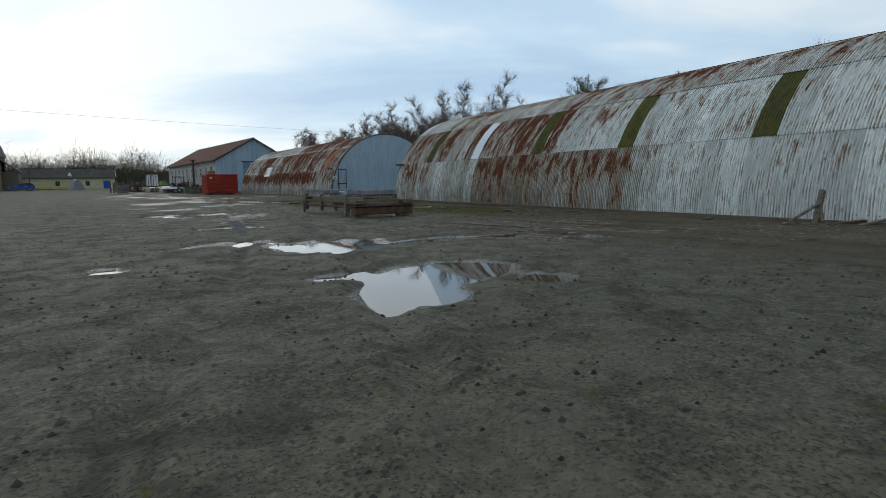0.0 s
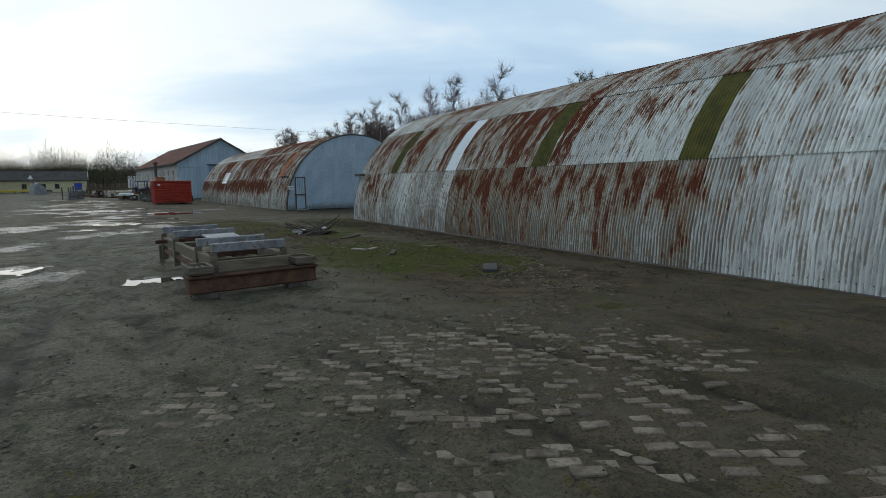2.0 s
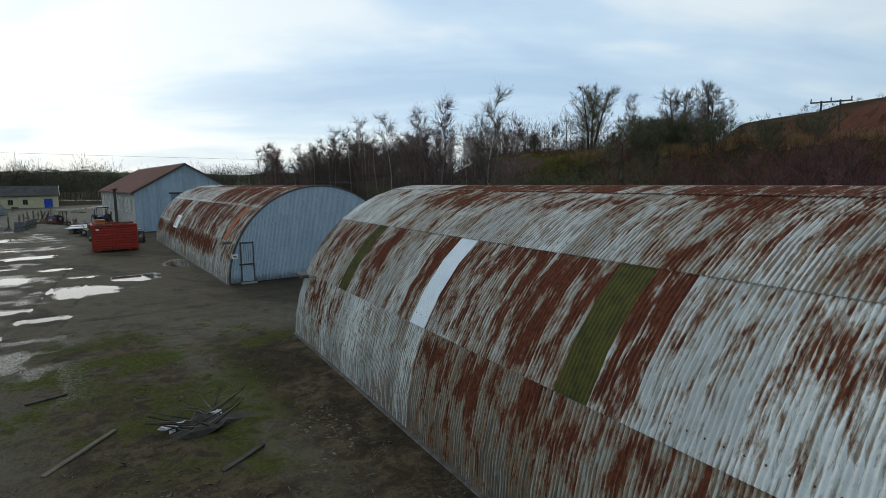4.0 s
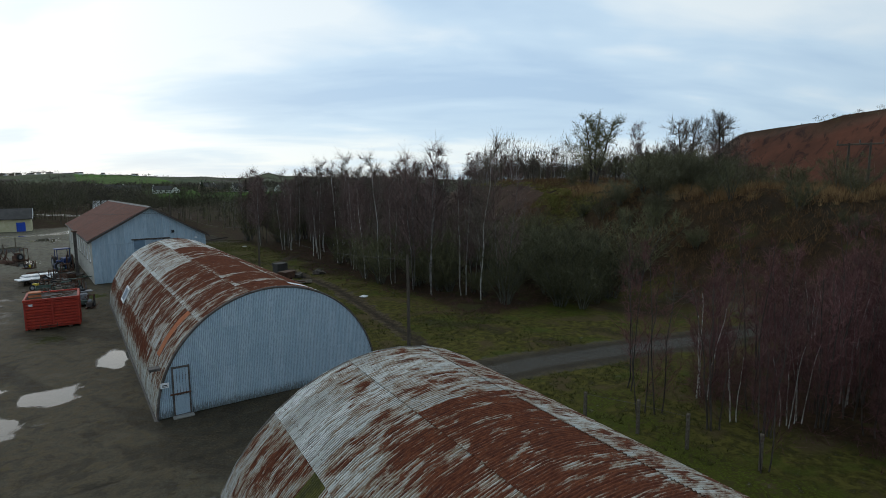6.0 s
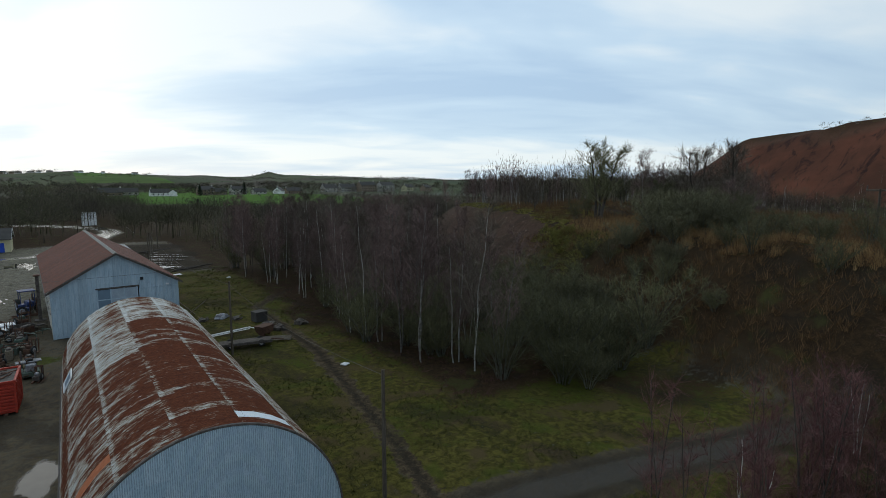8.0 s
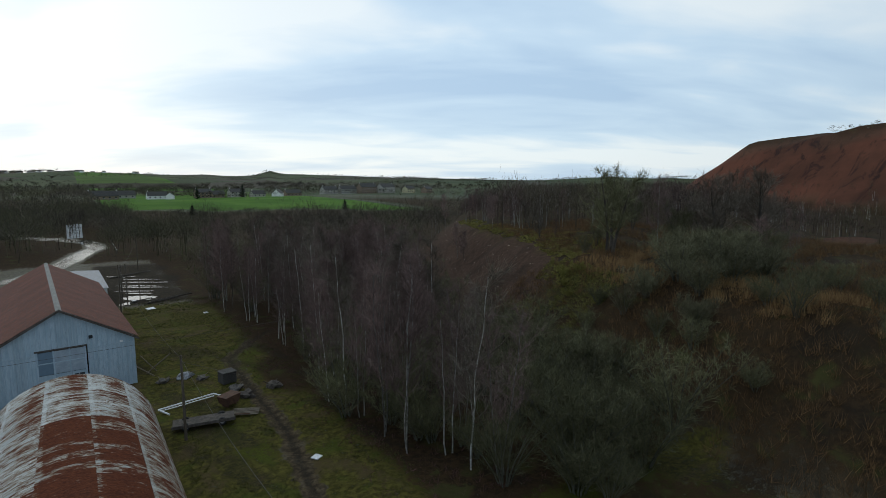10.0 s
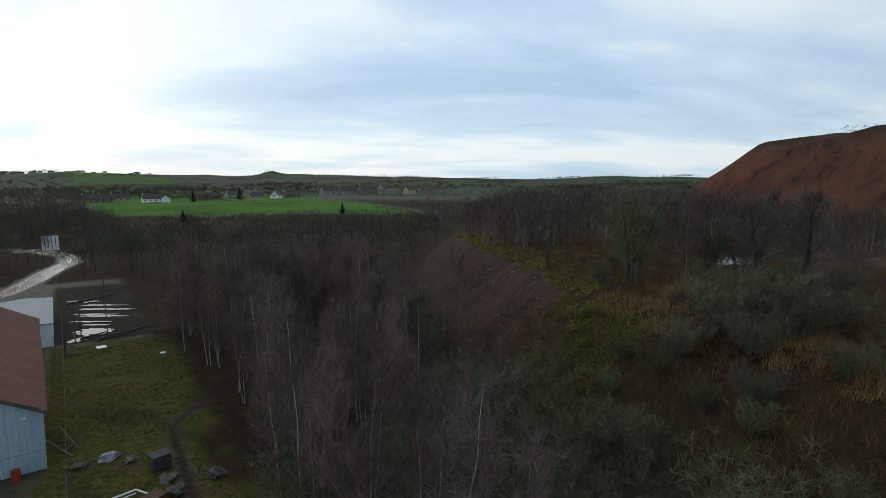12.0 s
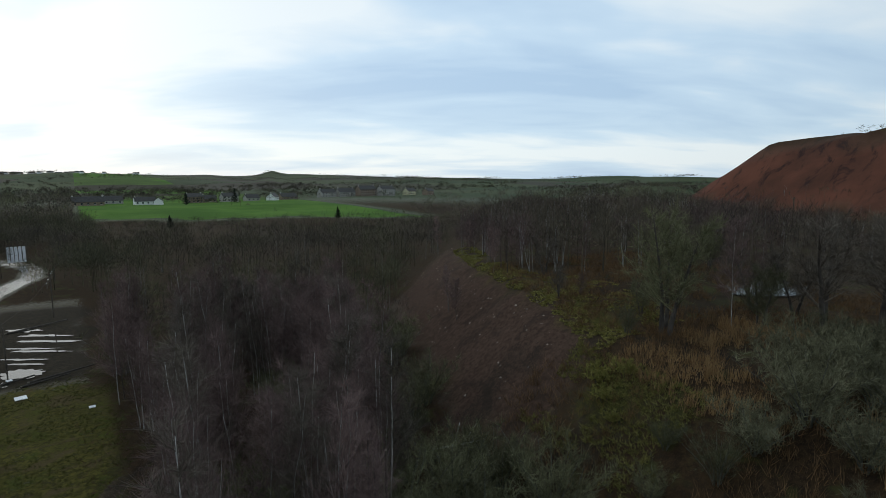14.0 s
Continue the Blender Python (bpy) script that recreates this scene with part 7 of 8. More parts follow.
def crown_of(rng, stems, start, limbs, reach, rise, subs, twigs, tw_len, tw_w, limb_r=0.022):
    """Limbs, side branches and twigs growing from the stems."""
    tubes, P0, P1, W = [], [], [], []
    for pts, rad in stems:
        h = pts[-1][2] - pts[0][2]
        for k in range(limbs):
            t = start + (1 - start) * (k + rng.random()) / limbs
            q = t * (len(pts) - 1)
            i = min(int(q), len(pts) - 2)
            p = pts[i] + (pts[i + 1] - pts[i]) * (q - i)
            az = rng.random() * 6.283
            ln = reach * (1.15 - 0.85 * t) * (0.7 + 0.6 * rng.random())
            up_z = rise * (0.6 + 0.8 * rng.random())
            d = np.array([math.cos(az), math.sin(az), up_z])
            d /= np.linalg.norm(d)
            m = p + d * ln * 0.55
            e = m + (d + np.array([0, 0, 0.25])) * ln * 0.5
            r0 = min(limb_r * (0.6 + ln * 0.25), 0.05)
            tubes += [(p, m, r0, r0 * 0.6), (m, e, r0 * 0.6, 0.004)]
            s = rng.random((subs, 1)) * 0.9 + 0.1
            b0 = np.where(s < 0.55, p + (m - p) * s / 0.55, m + (e - m) * (s - 0.55) / 0.45)
            dv = d[None] * 0.7 + rng.normal(0, 0.55, (subs, 3)) + np.array([0, 0, 0.35])
            dv /= np.linalg.norm(dv, axis=1, keepdims=True)
            bl = ln * (0.25 + 0.35 * rng.random((subs, 1)))
            b1 = b0 + dv * bl
            P0.append(b0), P1.append(b1), W.append(np.full(subs, tw_w * 1.3))
            u = rng.random((subs, twigs, 1))
            t0 = (b0[:, None] + (b1 - b0)[:, None] * u).reshape(-1, 3)
            tv = (dv[:, None] * 0.8 + rng.normal(0, 0.5, (subs, twigs, 3)) + np.array([0, 0, 0.2])).reshape(-1, 3)
            tv /= np.linalg.norm(tv, axis=1, keepdims=True)
            P0.append(t0), P1.append(t0 + tv * tw_len * (0.5 + rng.random((len(t0), 1)))), W.append(np.full(len(t0), tw_w))
    tc, tf = limb_tubes(tubes)
    sc, sf = spikes(np.concatenate(P0), np.concatenate(P1), np.concatenate(W))
    return np.concatenate([tc, sc]), [tuple(r) for r in tf] + [tuple(r) for r in (sf + len(tc))]


def tree_proto(name, label, category, seed, h, r, stems_n, start, limbs, reach, rise, subs, twigs, tw_len, tw_w, bark, twig, splay=0.4, sides=6, limb_r=0.022, group=""):
    rng = np.random.default_rng(seed)
    stems = []
    for k in range(stems_n):
        a = 6.283 * k / max(1, stems_n) + rng.random()
        off = 0.0 if stems_n == 1 else 0.18 + 0.1 * rng.random()
        hh = h * (0.82 + 0.3 * rng.random())
        ln = splay * h * (0.3 + rng.random())
        stems.append(stem(rng, hh, r * (0.75 + 0.4 * rng.random()), (math.cos(a) * ln, math.sin(a) * ln), 8 if stems_n < 6 else 4, (off * math.cos(a), off * math.sin(a), -0.3), 0.012 * h / 2))
    tree = thing(name, label, category, (0, 0, 0), 0, group)
    co, f = stem_mesh(stems, sides)
    child("trunk", mesh_of("trunk", co, f, bark, True), tree)
    co, f = crown_of(rng, stems, start, limbs, reach, rise, subs, twigs, tw_len, tw_w, limb_r)
    child("crown", mesh_of("crown", co, f, twig), tree)
    return tree


def plant(proto, x, y, s, first):
    m = Matrix.Translation((x, y, height(x, y) - 0.05)) @ Matrix.Rotation(RNG.uniform(0, 6.28), 4, "Z")
    if id(proto) not in first:
        first.add(id(proto))
        proto.matrix_basis = m @ Matrix.Diagonal((s, s, s, 1))
        return proto
    ob = copy_thing(proto, m)
    ob.scale = (s, s, s)
    return ob


PLANTED = set()
BIRCHES = [tree_proto("birch_tree", "bare silver birch with white trunk and purple twigs", "tree", 100 + k, 10.2 + k % 3, 0.046 + 0.007 * (k % 3), (1, 2, 1, 1, 2)[k], 0.27, 34 if k in (0, 2, 3) else 19, 2.5, 1.0, 7, 8, 0.95, 0.0105, (M_BIRCH, M_DUSKBIRCH, M_BIRCH, M_BARK, M_BIRCH)[k], (M_TWIG, M_TWIG, M_FARWOOD, M_TWIG, M_TWIG)[k], 0.10, 6, 0.026, "birch wood") for k in range(5)]
SAPLINGS = [tree_proto("birch_sapling", "thin red-brown birch sapling with fine bare twigs", "sapling", 200 + k, 5.2 + k, 0.032, (3, 4, 2)[k], 0.12, 12, 1.25, 1.5, 5, 6, 0.6, 0.0070, M_BARK if k else M_BIRCH, M_SAPLING, 0.10, 5, 0.012, "sapling thicket") for k in range(3)]
SHRUBS = [tree_proto("willow_shrub", "bare willow shrub with lichen-green twigs", "shrub", 300 + k, 3.6 + 0.8 * k, 0.045, 12, 0.18, 8, 1.7, 0.8, 5, 5, 0.65, 0.0125, M_LICHEN, M_OLIVE, 0.60, 5, 0.024, "willow scrub") for k in range(3)]
SALLOWS = [tree_proto("sallow_bush", "large rounded bush with pale grey-green bare twigs", "bush", 350 + k, 3.6 + 0.4 * k, 0.05, 14, 0.16, 9, 1.7, 0.7, 6, 6, 0.62, 0.013, M_LICHEN, M_SALLOW, 0.72, 5, 0.026, "bank bushes") for k in range(2)]
OAKS = [tree_proto("bare_tree", "round-crowned bare tree on the bank", "tree", 400 + k, 6.6 + k, 0.17, (3, 2)[k], 0.24, 22, 2.7, 0.75, 10, 11, 0.6, 0.011, M_BARK, (M_OLIVE, M_FARWOOD)[k], 0.22, 7, 0.040, "bank trees") for k in range(2)]


def scatter(n, inside, gap, box_lim, seed):
    rng = np.random.default_rng(seed)
    out = []
    for _ in range(n * 60):
        x, y = rng.uniform(box_lim[0], box_lim[1]), rng.uniform(box_lim[2], box_lim[3])
        if inside(x, y) and all((x - a) ** 2 + (y - b) ** 2 > gap * gap for a, b in out):
            out.append((x, y))
            if len(out) >= n:
                break
    return out


def bd(x, y):
    return float(bank_distance(np.array([x]), np.array([y]))[0])


WOOD_Y = [3, 6, 12, 18, 25, 28, 30, 37, 44, 47, 60, 63, 70, 80]
WOOD_X = [30, 27.3, 25.6, 23.4, 21.7, 23.5, 25.3, 25.0, 25.8, 24.3, 24.2, 22.2, 23.5, 24]


def in_wood(x, y):
    d = bd(x, y)
    if d > 0.5 or d < -40:
        return False
    path = float(along(np.array([x]), np.array([y]), FOOTPATH)[0])
    lim = float(np.interp(y, WOOD_Y, WOOD_X))
    return x > lim and y > 3 and path > 1.6 and not (x > 35 and y < 30 - 0.4 * (x - 35))


def in_birch(x, y):
    """Tall birches stand in clumps, and not before the bare slope."""
    return in_wood(x, y) and x < 34.5 + 0.4 * (y - 24) and (fbm(np.array([x]), np.array([y]), 7.0, 2, 71)[0] > 0.44 or x < np.interp(y, WOOD_Y, WOOD_X) + 2.5)


for k, (x, y) in enumerate(scatter(165, in_birch, 1.2, (20, 62, 3, 78), 1)):
    plant(BIRCHES[k % 5], x, y, 0.78 + 0.35 * RNG.random(), PLANTED)
for k, (x, y) in enumerate(scatter(52, in_wood, 2.0, (20, 60, 4, 78), 2)):
    plant(SHRUBS[k % 3], x, y, (0.55 if x > 36 and y < 44 else 0.75) + 0.45 * RNG.random(), PLANTED)


def in_low(x, y):
    return bd(x, y) < 3 and x > 32 and 2 < y < 32


for k, (x, y) in enumerate(scatter(26, in_low, 2.4, (32, 52, 2, 32), 4)):
    plant(SHRUBS[k % 3], x, y, 0.85 + 0.4 * RNG.random(), PLANTED)
for k, (x, y) in enumerate(scatter(9, lambda x, y: in_wood(x, y) and (y < 14 or x < 26), 1.2, (20, 36, 3, 40), 5)):
    plant(SHRUBS[k % 3], x, y, 0.4 + 0.25 * RNG.random(), PLANTED)


def in_thicket(x, y):
    return bd(x, y) < 3 and y < -9.5 - 0.12 * (x - 18) and x > 17.2 + 0.10 * (y + 14)


for k, (x, y) in enumerate(scatter(190, in_thicket, 0.75, (16, 46, -40, -8), 3)):
    plant(SAPLINGS[k % 3], x, y, 0.72 + 0.42 * RNG.random(), PLANTED)
# scrub and brushwood on the bank
bank_shrubs = [(46, 2, 0.55), (49, 12, 0.5), (51, 17, 0.6), (47, -10, 0.5), (53, -8, 0.6), (56, -14, 0.6), (44, -14, 0.5), (58, 3, 0.7), (61, -4, 0.7), (52, 21, 0.5), (63, 3, 0.6), (49, -24, 0.6), (54, -22, 0.6), (49, 20, 0.5), (62, 31.5, 0.55), (54, 5, 0.7), (50, -5, 0.6), (48, -18, 0.7), (45, -24, 0.7), (48, 8, 0.6), (52, 2, 0.7), (56, -2, 0.7), (67, 12, 0.9)]
for k, (x, y, s) in enumerate(bank_shrubs):
    plant(SHRUBS[k % 3], x, y, s, PLANTED)
for k, (x, y, s) in enumerate(((60, 16.5, 1.2), (56, 14.5, 1.1), (60.5, 12.5, 1.15), (64, 14.5, 1.15), (66.5, 16.5, 1.0), (58, 10, 1.0), (62, 9, 1.0), (54, 11, 0.85), (67, 11.5, 1.0), (53, 16, 0.75), (50, 9, 0.7), (40.0, 12.2, 1.15), (44.0, 15.5, 1.1), (37.5, 14.5, 0.8), (26.2, 16.2, 0.75), (27.0, 20.4, 0.7), (38.6, 37.4, 1.0), (43.1, 31.0, 1.0))):
    plant(SALLOWS[k % 2], x, y, s, PLANTED)
for k, (x, y, s) in enumerate(((64.45, 29.4, 1.5), (80.2, 29.3, 1.05), (73.7, 25.5, 0.8), (77.0, 21.6, 1.5), (34.0, 71.6, 0.95), (79.5, 18.0, 1.5), (67.5, 34.0, 0.45), (80.7, 25.5, 0.9), (89.5, 44, 0.7), (64.2, 42.0, 0.5), (96, 43, 0.7), (74, 54, 0.75))):
    plant(OAKS[k % 2], x, y, s, PLANTED)
for k, (x, y, s) in enumerate(((72, 27.3, 1.0), (66.2, 11.4, 0.62), (69, 9.5, 0.55), (70, 60, 0.6), (72, 63, 0.65), (74, 66, 0.6), (76, 72, 0.7), (78, 76, 0.65), (80, 81, 0.7), (73, 58, 0.55), (77, 64, 0.6), (84, 95, 0.7), (92, 34, 0.6), (65.5, 40, 0.35), (82, 66, 0.6), (85, 74, 0.65), (62, 58, 0.6), (63.5, 62, 0.55), (80, 52, 0.7))):
    plant(BIRCHES[(0, 3, 1)[k % 3]], x, y, s, PLANTED)

YELLOWBUSH = tree_proto("leafy_shrub", "shrub still holding yellow-green leaves on the slope", "shrub", 470, 1.7, 0.03, 7, 0.2, 7, 0.8, 0.7, 6, 8, 0.16, 0.045, M_BARK, M_LEAFY, 0.5, 5, 0.014, "leafy shrubs")
for x, y, s in ((54.8, 28.6, 1.0), (53.6, 27.2, 0.8), (55.8, 27.0, 0.85), (52.4, 25.6, 0.6)):
    plant(YELLOWBUSH, x, y, s, PLANTED)


def cast(n, lim, ok, seed):
    rng = np.random.default_rng(seed)
    x, y = rng.uniform(lim[0], lim[1], n), rng.uniform(lim[2], lim[3], n)
    k = ok(x, y)
    return np.stack([x[k], y[k]], -1)


# stones on the bare slope
stn = cast(900, (46, 92, 36, 96), lambda x, y: (bank_distance(x, y) > 1.5) & (bank_distance(x, y) < 13.5), 36)
sz = 0.05 + 0.15 * RNG.random(len(stn)) ** 3
sb = np.array([(1, 0, 0), (0.2, 0.9, 0), (-0.9, 0.4, 0), (-0.5, -0.8, 0), (0.6, -0.7, 0), (0.1, 0.05, 0.9)])
co = (sb[None] * sz[:, None, None] + np.stack([stn[:, 0], stn[:, 1], land(stn[:, 0], stn[:, 1]) - 0.02], -1)[:, None]).reshape(-1, 3)
tri = np.array([(0, 1, 5), (1, 2, 5), (2, 3, 5), (3, 4, 5), (4, 0, 5)])
tagged(new("slope_stones", mesh_of("slope_stones", co, (np.arange(len(stn))[:, None, None] * 6 + tri[None]).reshape(-1, 3), M_SLOPESTONE)), "pale stones scattered over the bare earth slope", "stones", kind="stuff")

# the fallen birch at the foot of the scar
fallen = thing("fallen_birch", "pale fallen birch lying at the bank's foot", "fallen tree", (45.9, 36.6, height(45.9, 36.6)), 0)
part("trunk", tube((-1.2, 1.0, 0.5), (2.2, -1.2, 1.3), 0.10, 0.05, 7), M_BIRCH, fallen)
part("limb", tube((0.4, 0, 0.9), (2.0, 1.4, 1.9), 0.05, 0.02, 5), M_BIRCH, fallen)
part("limb", tube((1.0, -0.4, 1.0), (2.6, -0.3, 2.4), 0.04, 0.015, 5), M_BIRCH, fallen)
part("prop", tube((-0.9, 0.8, -0.2), (-0.7, 0.7, 0.6), 0.07, 0.05, 6), M_BIRCH, fallen)


# ---- woods too far to count, brushwood and grass ----
def far_woods(name, label, pts, hmin, hmax, per, tw, material, spread_r=0.28, olive=0.75):
    """Bare woodland as one layer: every tree a stem with a crown of slivers."""
    n = len(pts)
    pts = np.asarray(pts, float)
    z = land(pts[:, 0], pts[:, 1])
    h = RNG.uniform(hmin, hmax, n) * (0.55 + 0.9 * fbm(pts[:, 0], pts[:, 1], 15, 2, 40))
    base = np.stack([pts[:, 0], pts[:, 1], z], -1)
    d = RNG.normal(0, 1, (n, per, 3))
    d[..., 2] = np.abs(d[..., 2]) * 1.1 - 0.25
    d /= np.linalg.norm(d, axis=-1, keepdims=True)
    # each crown has a few bulges, so that its outline is uneven
    lobe = RNG.random((n, 1)) * 6.283
    bulge = 1 + 0.22 * np.sin(3 * np.arctan2(d[..., 1], d[..., 0]) + lobe) + RNG.normal(0, 0.10, (n, per))
    shell = (0.30 + 0.70 * RNG.random((n, per)) ** 0.55) * bulge
    size3 = np.stack([spread_r * h, spread_r * h, 0.47 * h], -1)[:, None]
    p0 = base[:, None] + d * size3 * shell[..., None] + np.stack([0 * h, 0 * h, 0.46 * h], -1)[:, None]
    p0[..., 2] = np.maximum(p0[..., 2], base[:, None, 2] + 0.05)
    grow = d * np.array([0.8, 0.8, 0.7]) + np.array([0, 0, 0.5]) + RNG.normal(0, 0.34, (n, per, 3))
    ln = h[:, None, None] * (0.035 + 0.085 * RNG.random((n, per, 1)))
    p1 = p0 + grow * ln
    w = np.full((n, per), tw) * (0.6 + 0.8 * RNG.random((n, per)))
    tip = base + np.stack([np.zeros(n), np.zeros(n), h * 0.9], -1)
    co, f = spikes(np.concatenate([p0.reshape(-1, 3), base]), np.concatenate([p1.reshape(-1, 3), tip]), np.concatenate([w.ravel(), np.full(n, 0.09)]))
    me = mesh_of(name, co, f, material)
    g = smooth(fbm(pts[:, 0], pts[:, 1], 18, 2, 41) + RNG.normal(0, 0.10, n), 0.36, 0.56) * olive
    k = np.clip(RNG.normal(0.24, 0.28, n), 0, 0.8)
    tone = np.stack([g, k, 0 * k, 1 + 0 * k], -1)
    at = me.attributes.new("tone", "FLOAT_COLOR", "POINT")
    at.data.foreach_set("color", np.concatenate([np.repeat(tone, per * 3, 0), np.repeat(tone, 3, 0)]).astype(np.float32).ravel())
    return tagged(new(name, me), label, "woodland", kind="stuff")


def pale_stems(name, label, pts, hmin, hmax, r, material):
    """Slender leaning birch stems, two or three from a root, with a few upswept branches."""
    segs = []
    for x, y in pts:
        z = height(x, y)
        for _ in range(int(RNG.integers(1, 4))):
            h, a, ln = RNG.uniform(hmin, hmax), RNG.random() * 6.283, abs(RNG.normal(0, 0.09))
            p, rr = np.array([x + RNG.normal(0, 0.25), y + RNG.normal(0, 0.25), z - 0.1]), r * RNG.uniform(0.6, 1.2)
            d = np.array([math.cos(a) * ln, math.sin(a) * ln, 1.0])
            for k in range(4):
                q = p + d * h / 4 + np.array([RNG.normal(0, 0.06), RNG.normal(0, 0.06), 0])
                segs.append((p, q, rr * (1 - 0.2 * k), rr * (0.8 - 0.2 * k) + 0.005))
                if k > 1 or (k == 1 and RNG.random() < 0.5):
                    b = RNG.random() * 6.283
                    segs.append((q, q + np.array([math.cos(b) * 0.5, math.sin(b) * 0.5, 0.9]) * h * RNG.uniform(0.10, 0.18), rr * 0.35, 0.006))
                p = q
    co, f = limb_tubes(segs)
    return tagged(new(name, mesh_of(name, co, f, material)), label, "woodland", kind="stuff")


lane_d = lambda x, y: along(x, y, LANE)
lot_f = lambda x, y: (x > 19) & (x < 222) & (y + 0.35 * (x - 120) > 313) & (y < 530)
west = cast(1900, (24, 260, 62, 330), lambda x, y: (bank_distance(x, y) < 2) & (lane_d(x, y) > 5) & ~lot_f(x, y) & (x > 24 + 0 * y) & ((x - 24) + (y - 62) > 4), 11)
near_w = west[west[:, 1] + 0.3 * west[:, 0] < 190]
near_a = near_w[near_w[:, 1] + 0.3 * near_w[:, 0] < 125]
near_b = near_w[near_w[:, 1] + 0.3 * near_w[:, 0] >= 125]
far_w = west[west[:, 1] + 0.3 * west[:, 0] >= 190]
far_woods("scrub_woodland", "dense bare scrub woodland, olive and brown", near_a, 5.6, 9.4, 190, 0.034, M_FARWOOD, 0.33)
far_woods("tall_scrub_woodland", "taller bare woodland before the green field", near_b, 9.6, 12.2, 190, 0.038, M_FARWOOD, 0.30)
far_woods("low_scrub", "low bare scrub before the green field", far_w, 2.6, 4.4, 110, 0.05, M_FARWOOD, 0.62)
west2 = cast(260, (24, 120, 60, 130), lambda x, y: (bank_distance(x, y) < 0), 15)
far_woods("green_scrub", "bare willow scrub with a green cast", west2, 3.6, 6.2, 200, 0.028, M_OLIVE, 0.44)
back = cast(1350, (-140, 26, 128, 290), lambda x, y: (lane_d(x, y) > 5.5) & ~lot_f(x, y) & ((x > 19) | (y > 132) | (x < -48)) & ~((np.abs(x - 6) < 9) & (y > 183) & (y < 205)), 12)
far_woods("boundary_woodland", "dark bare woodland behind the yard", back, 7.5, 11.0, 300, 0.036, M_FARWOOD, 0.36)
tip = cast(2300, (66, 420, -60, 330), lambda x, y: (bank_distance(x, y) > 14) & (bing_height(x, y) < 16) & (hollow(x, y, [(91, 35, 9, 8), (115, 21, 14, 6), (70, 46, 10, 7)]) < 0.1) & ((x > 105) | (y > 62)) & ((y + 24 > 0.52 * x) | (x > 150)), 13)
far_woods("tip_woodland", "thin bare birch woodland on the old tip", tip, 4.5, 7.5, 90, 0.045, M_TWIG, 0.32)
rim = cast(1350, (66, 170, 40, 190), lambda x, y: (bank_distance(x, y) > 13.5) & (y > np.maximum(54 - 0.45 * (x - 66), 40)) & (hollow(x, y, [(91, 35, 12, 10)]) < 0.1) & (hollow(x, y, [(91, 35, 9, 8), (70, 46, 10, 7)]) < 0.1), 19)
far_woods("rim_woodland", "close bare birch wood behind the slope's rim", rim, 5.0, 8.2, 130, 0.042, M_TWIG, 0.24, 0.5)
pale_stems("rim_stems", "white birch stems of the wood behind the slope's rim", rim[::7], 4.0, 6.5, 0.060, M_BIRCH)
pale_stems("tip_stems", "pale birch stems of the thin wood on the tip", tip[:300], 3.5, 6.0, 0.060, M_BIRCH)
pale_stems("scrub_stems", "pale birch stems rising from the scrub", near_w[::5], 5.5, 9.0, 0.050, M_DUSKBIRCH)
cap = cast(5200, (330, 480, -240, 150), lambda x, y: (bing_height(x, y) > 49 + 0 * x) & (fbm(x, y, 14, 2, 57) > 0.46), 16)
far_woods("bing_top_scrub", "low scrub along the top of the red tip", cap, 1.6, 3.4, 18, 0.26, M_FARWOOD, 0.5)


north = cast(1500, (-330, 20, 290, 760), lambda x, y: ~lot_f(x, y), 17)
far_woods("north_woodland", "far dark bare woodland beyond the lane", north, 7.0, 10.0, 70, 0.22, M_FARWOOD, 0.5)
east = cast(1500, (150, 900, 150, 900), lambda x, y: ~lot_f(x, y) & (bing_height(x, y) < 8) & (y < 1.25 * x + 60) & (y < 560 - 0.1 * x), 18)
far_woods("east_woodland", "far bare woodland behind the old tip", east, 6.0, 9.0, 60, 0.15, M_FARWOOD, 0.45)


def hedges(n, seed):
    rng = np.random.default_rng(seed)
    out = []
    for _ in range(n):
        az, d = radians(rng.uniform(-12, 72)), rng.uniform(560, 2500)
        x, y, a = math.sin(az) * d, math.cos(az) * d, rng.choice([0.2, 1.75]) + rng.normal(0, 0.2)
        ln = rng.uniform(60, 320)
        for k in range(int(ln / 9)):
            t = k * 9 - ln / 2
            out.append((x + math.cos(a) * t + rng.normal(0, 1.5), y + math.sin(a) * t + rng.normal(0, 1.5)))
    return np.array(out)


far_woods("far_hedges", "far hedgerow trees between the fields", hedges(110, 21), 3.5, 7, 34, 0.45, M_FARWOOD, 0.45)
clump = []
crng = np.random.default_rng(22)
for _ in range(46):
    az, d = radians(crng.uniform(-10, 70)), crng.uniform(650, 2700)
    cx, cy, r = math.sin(az) * d, math.cos(az) * d, crng.uniform(25, 90)
    for k in range(int(r * 0.9)):
        clump.append((cx + crng.normal(0, r), cy + crng.normal(0, r * 0.5)))
far_woods("far_copses", "far dark copses on the hills", np.array(clump), 6, 11, 36, 0.7, M_FARWOOD, 0.5)


def blades(name, label, pts, hmin, hmax, per, w, material, splay):
    n = len(pts)
    z = land(pts[:, 0], pts[:, 1])
    b = np.repeat(np.stack([pts[:, 0], pts[:, 1], z - 0.02], -1), per, 0)
    b[:, :2] += RNG.normal(0, splay * 0.5, (len(b), 2))
    d = RNG.normal(0, splay, (len(b), 3))
    d[:, 2] = RNG.uniform(hmin, hmax, len(b))
    co, f = spikes(b, b + d, np.full(len(b), w))
    return tagged(new(name, mesh_of(name, co, f, material)), label, "undergrowth", kind="stuff")


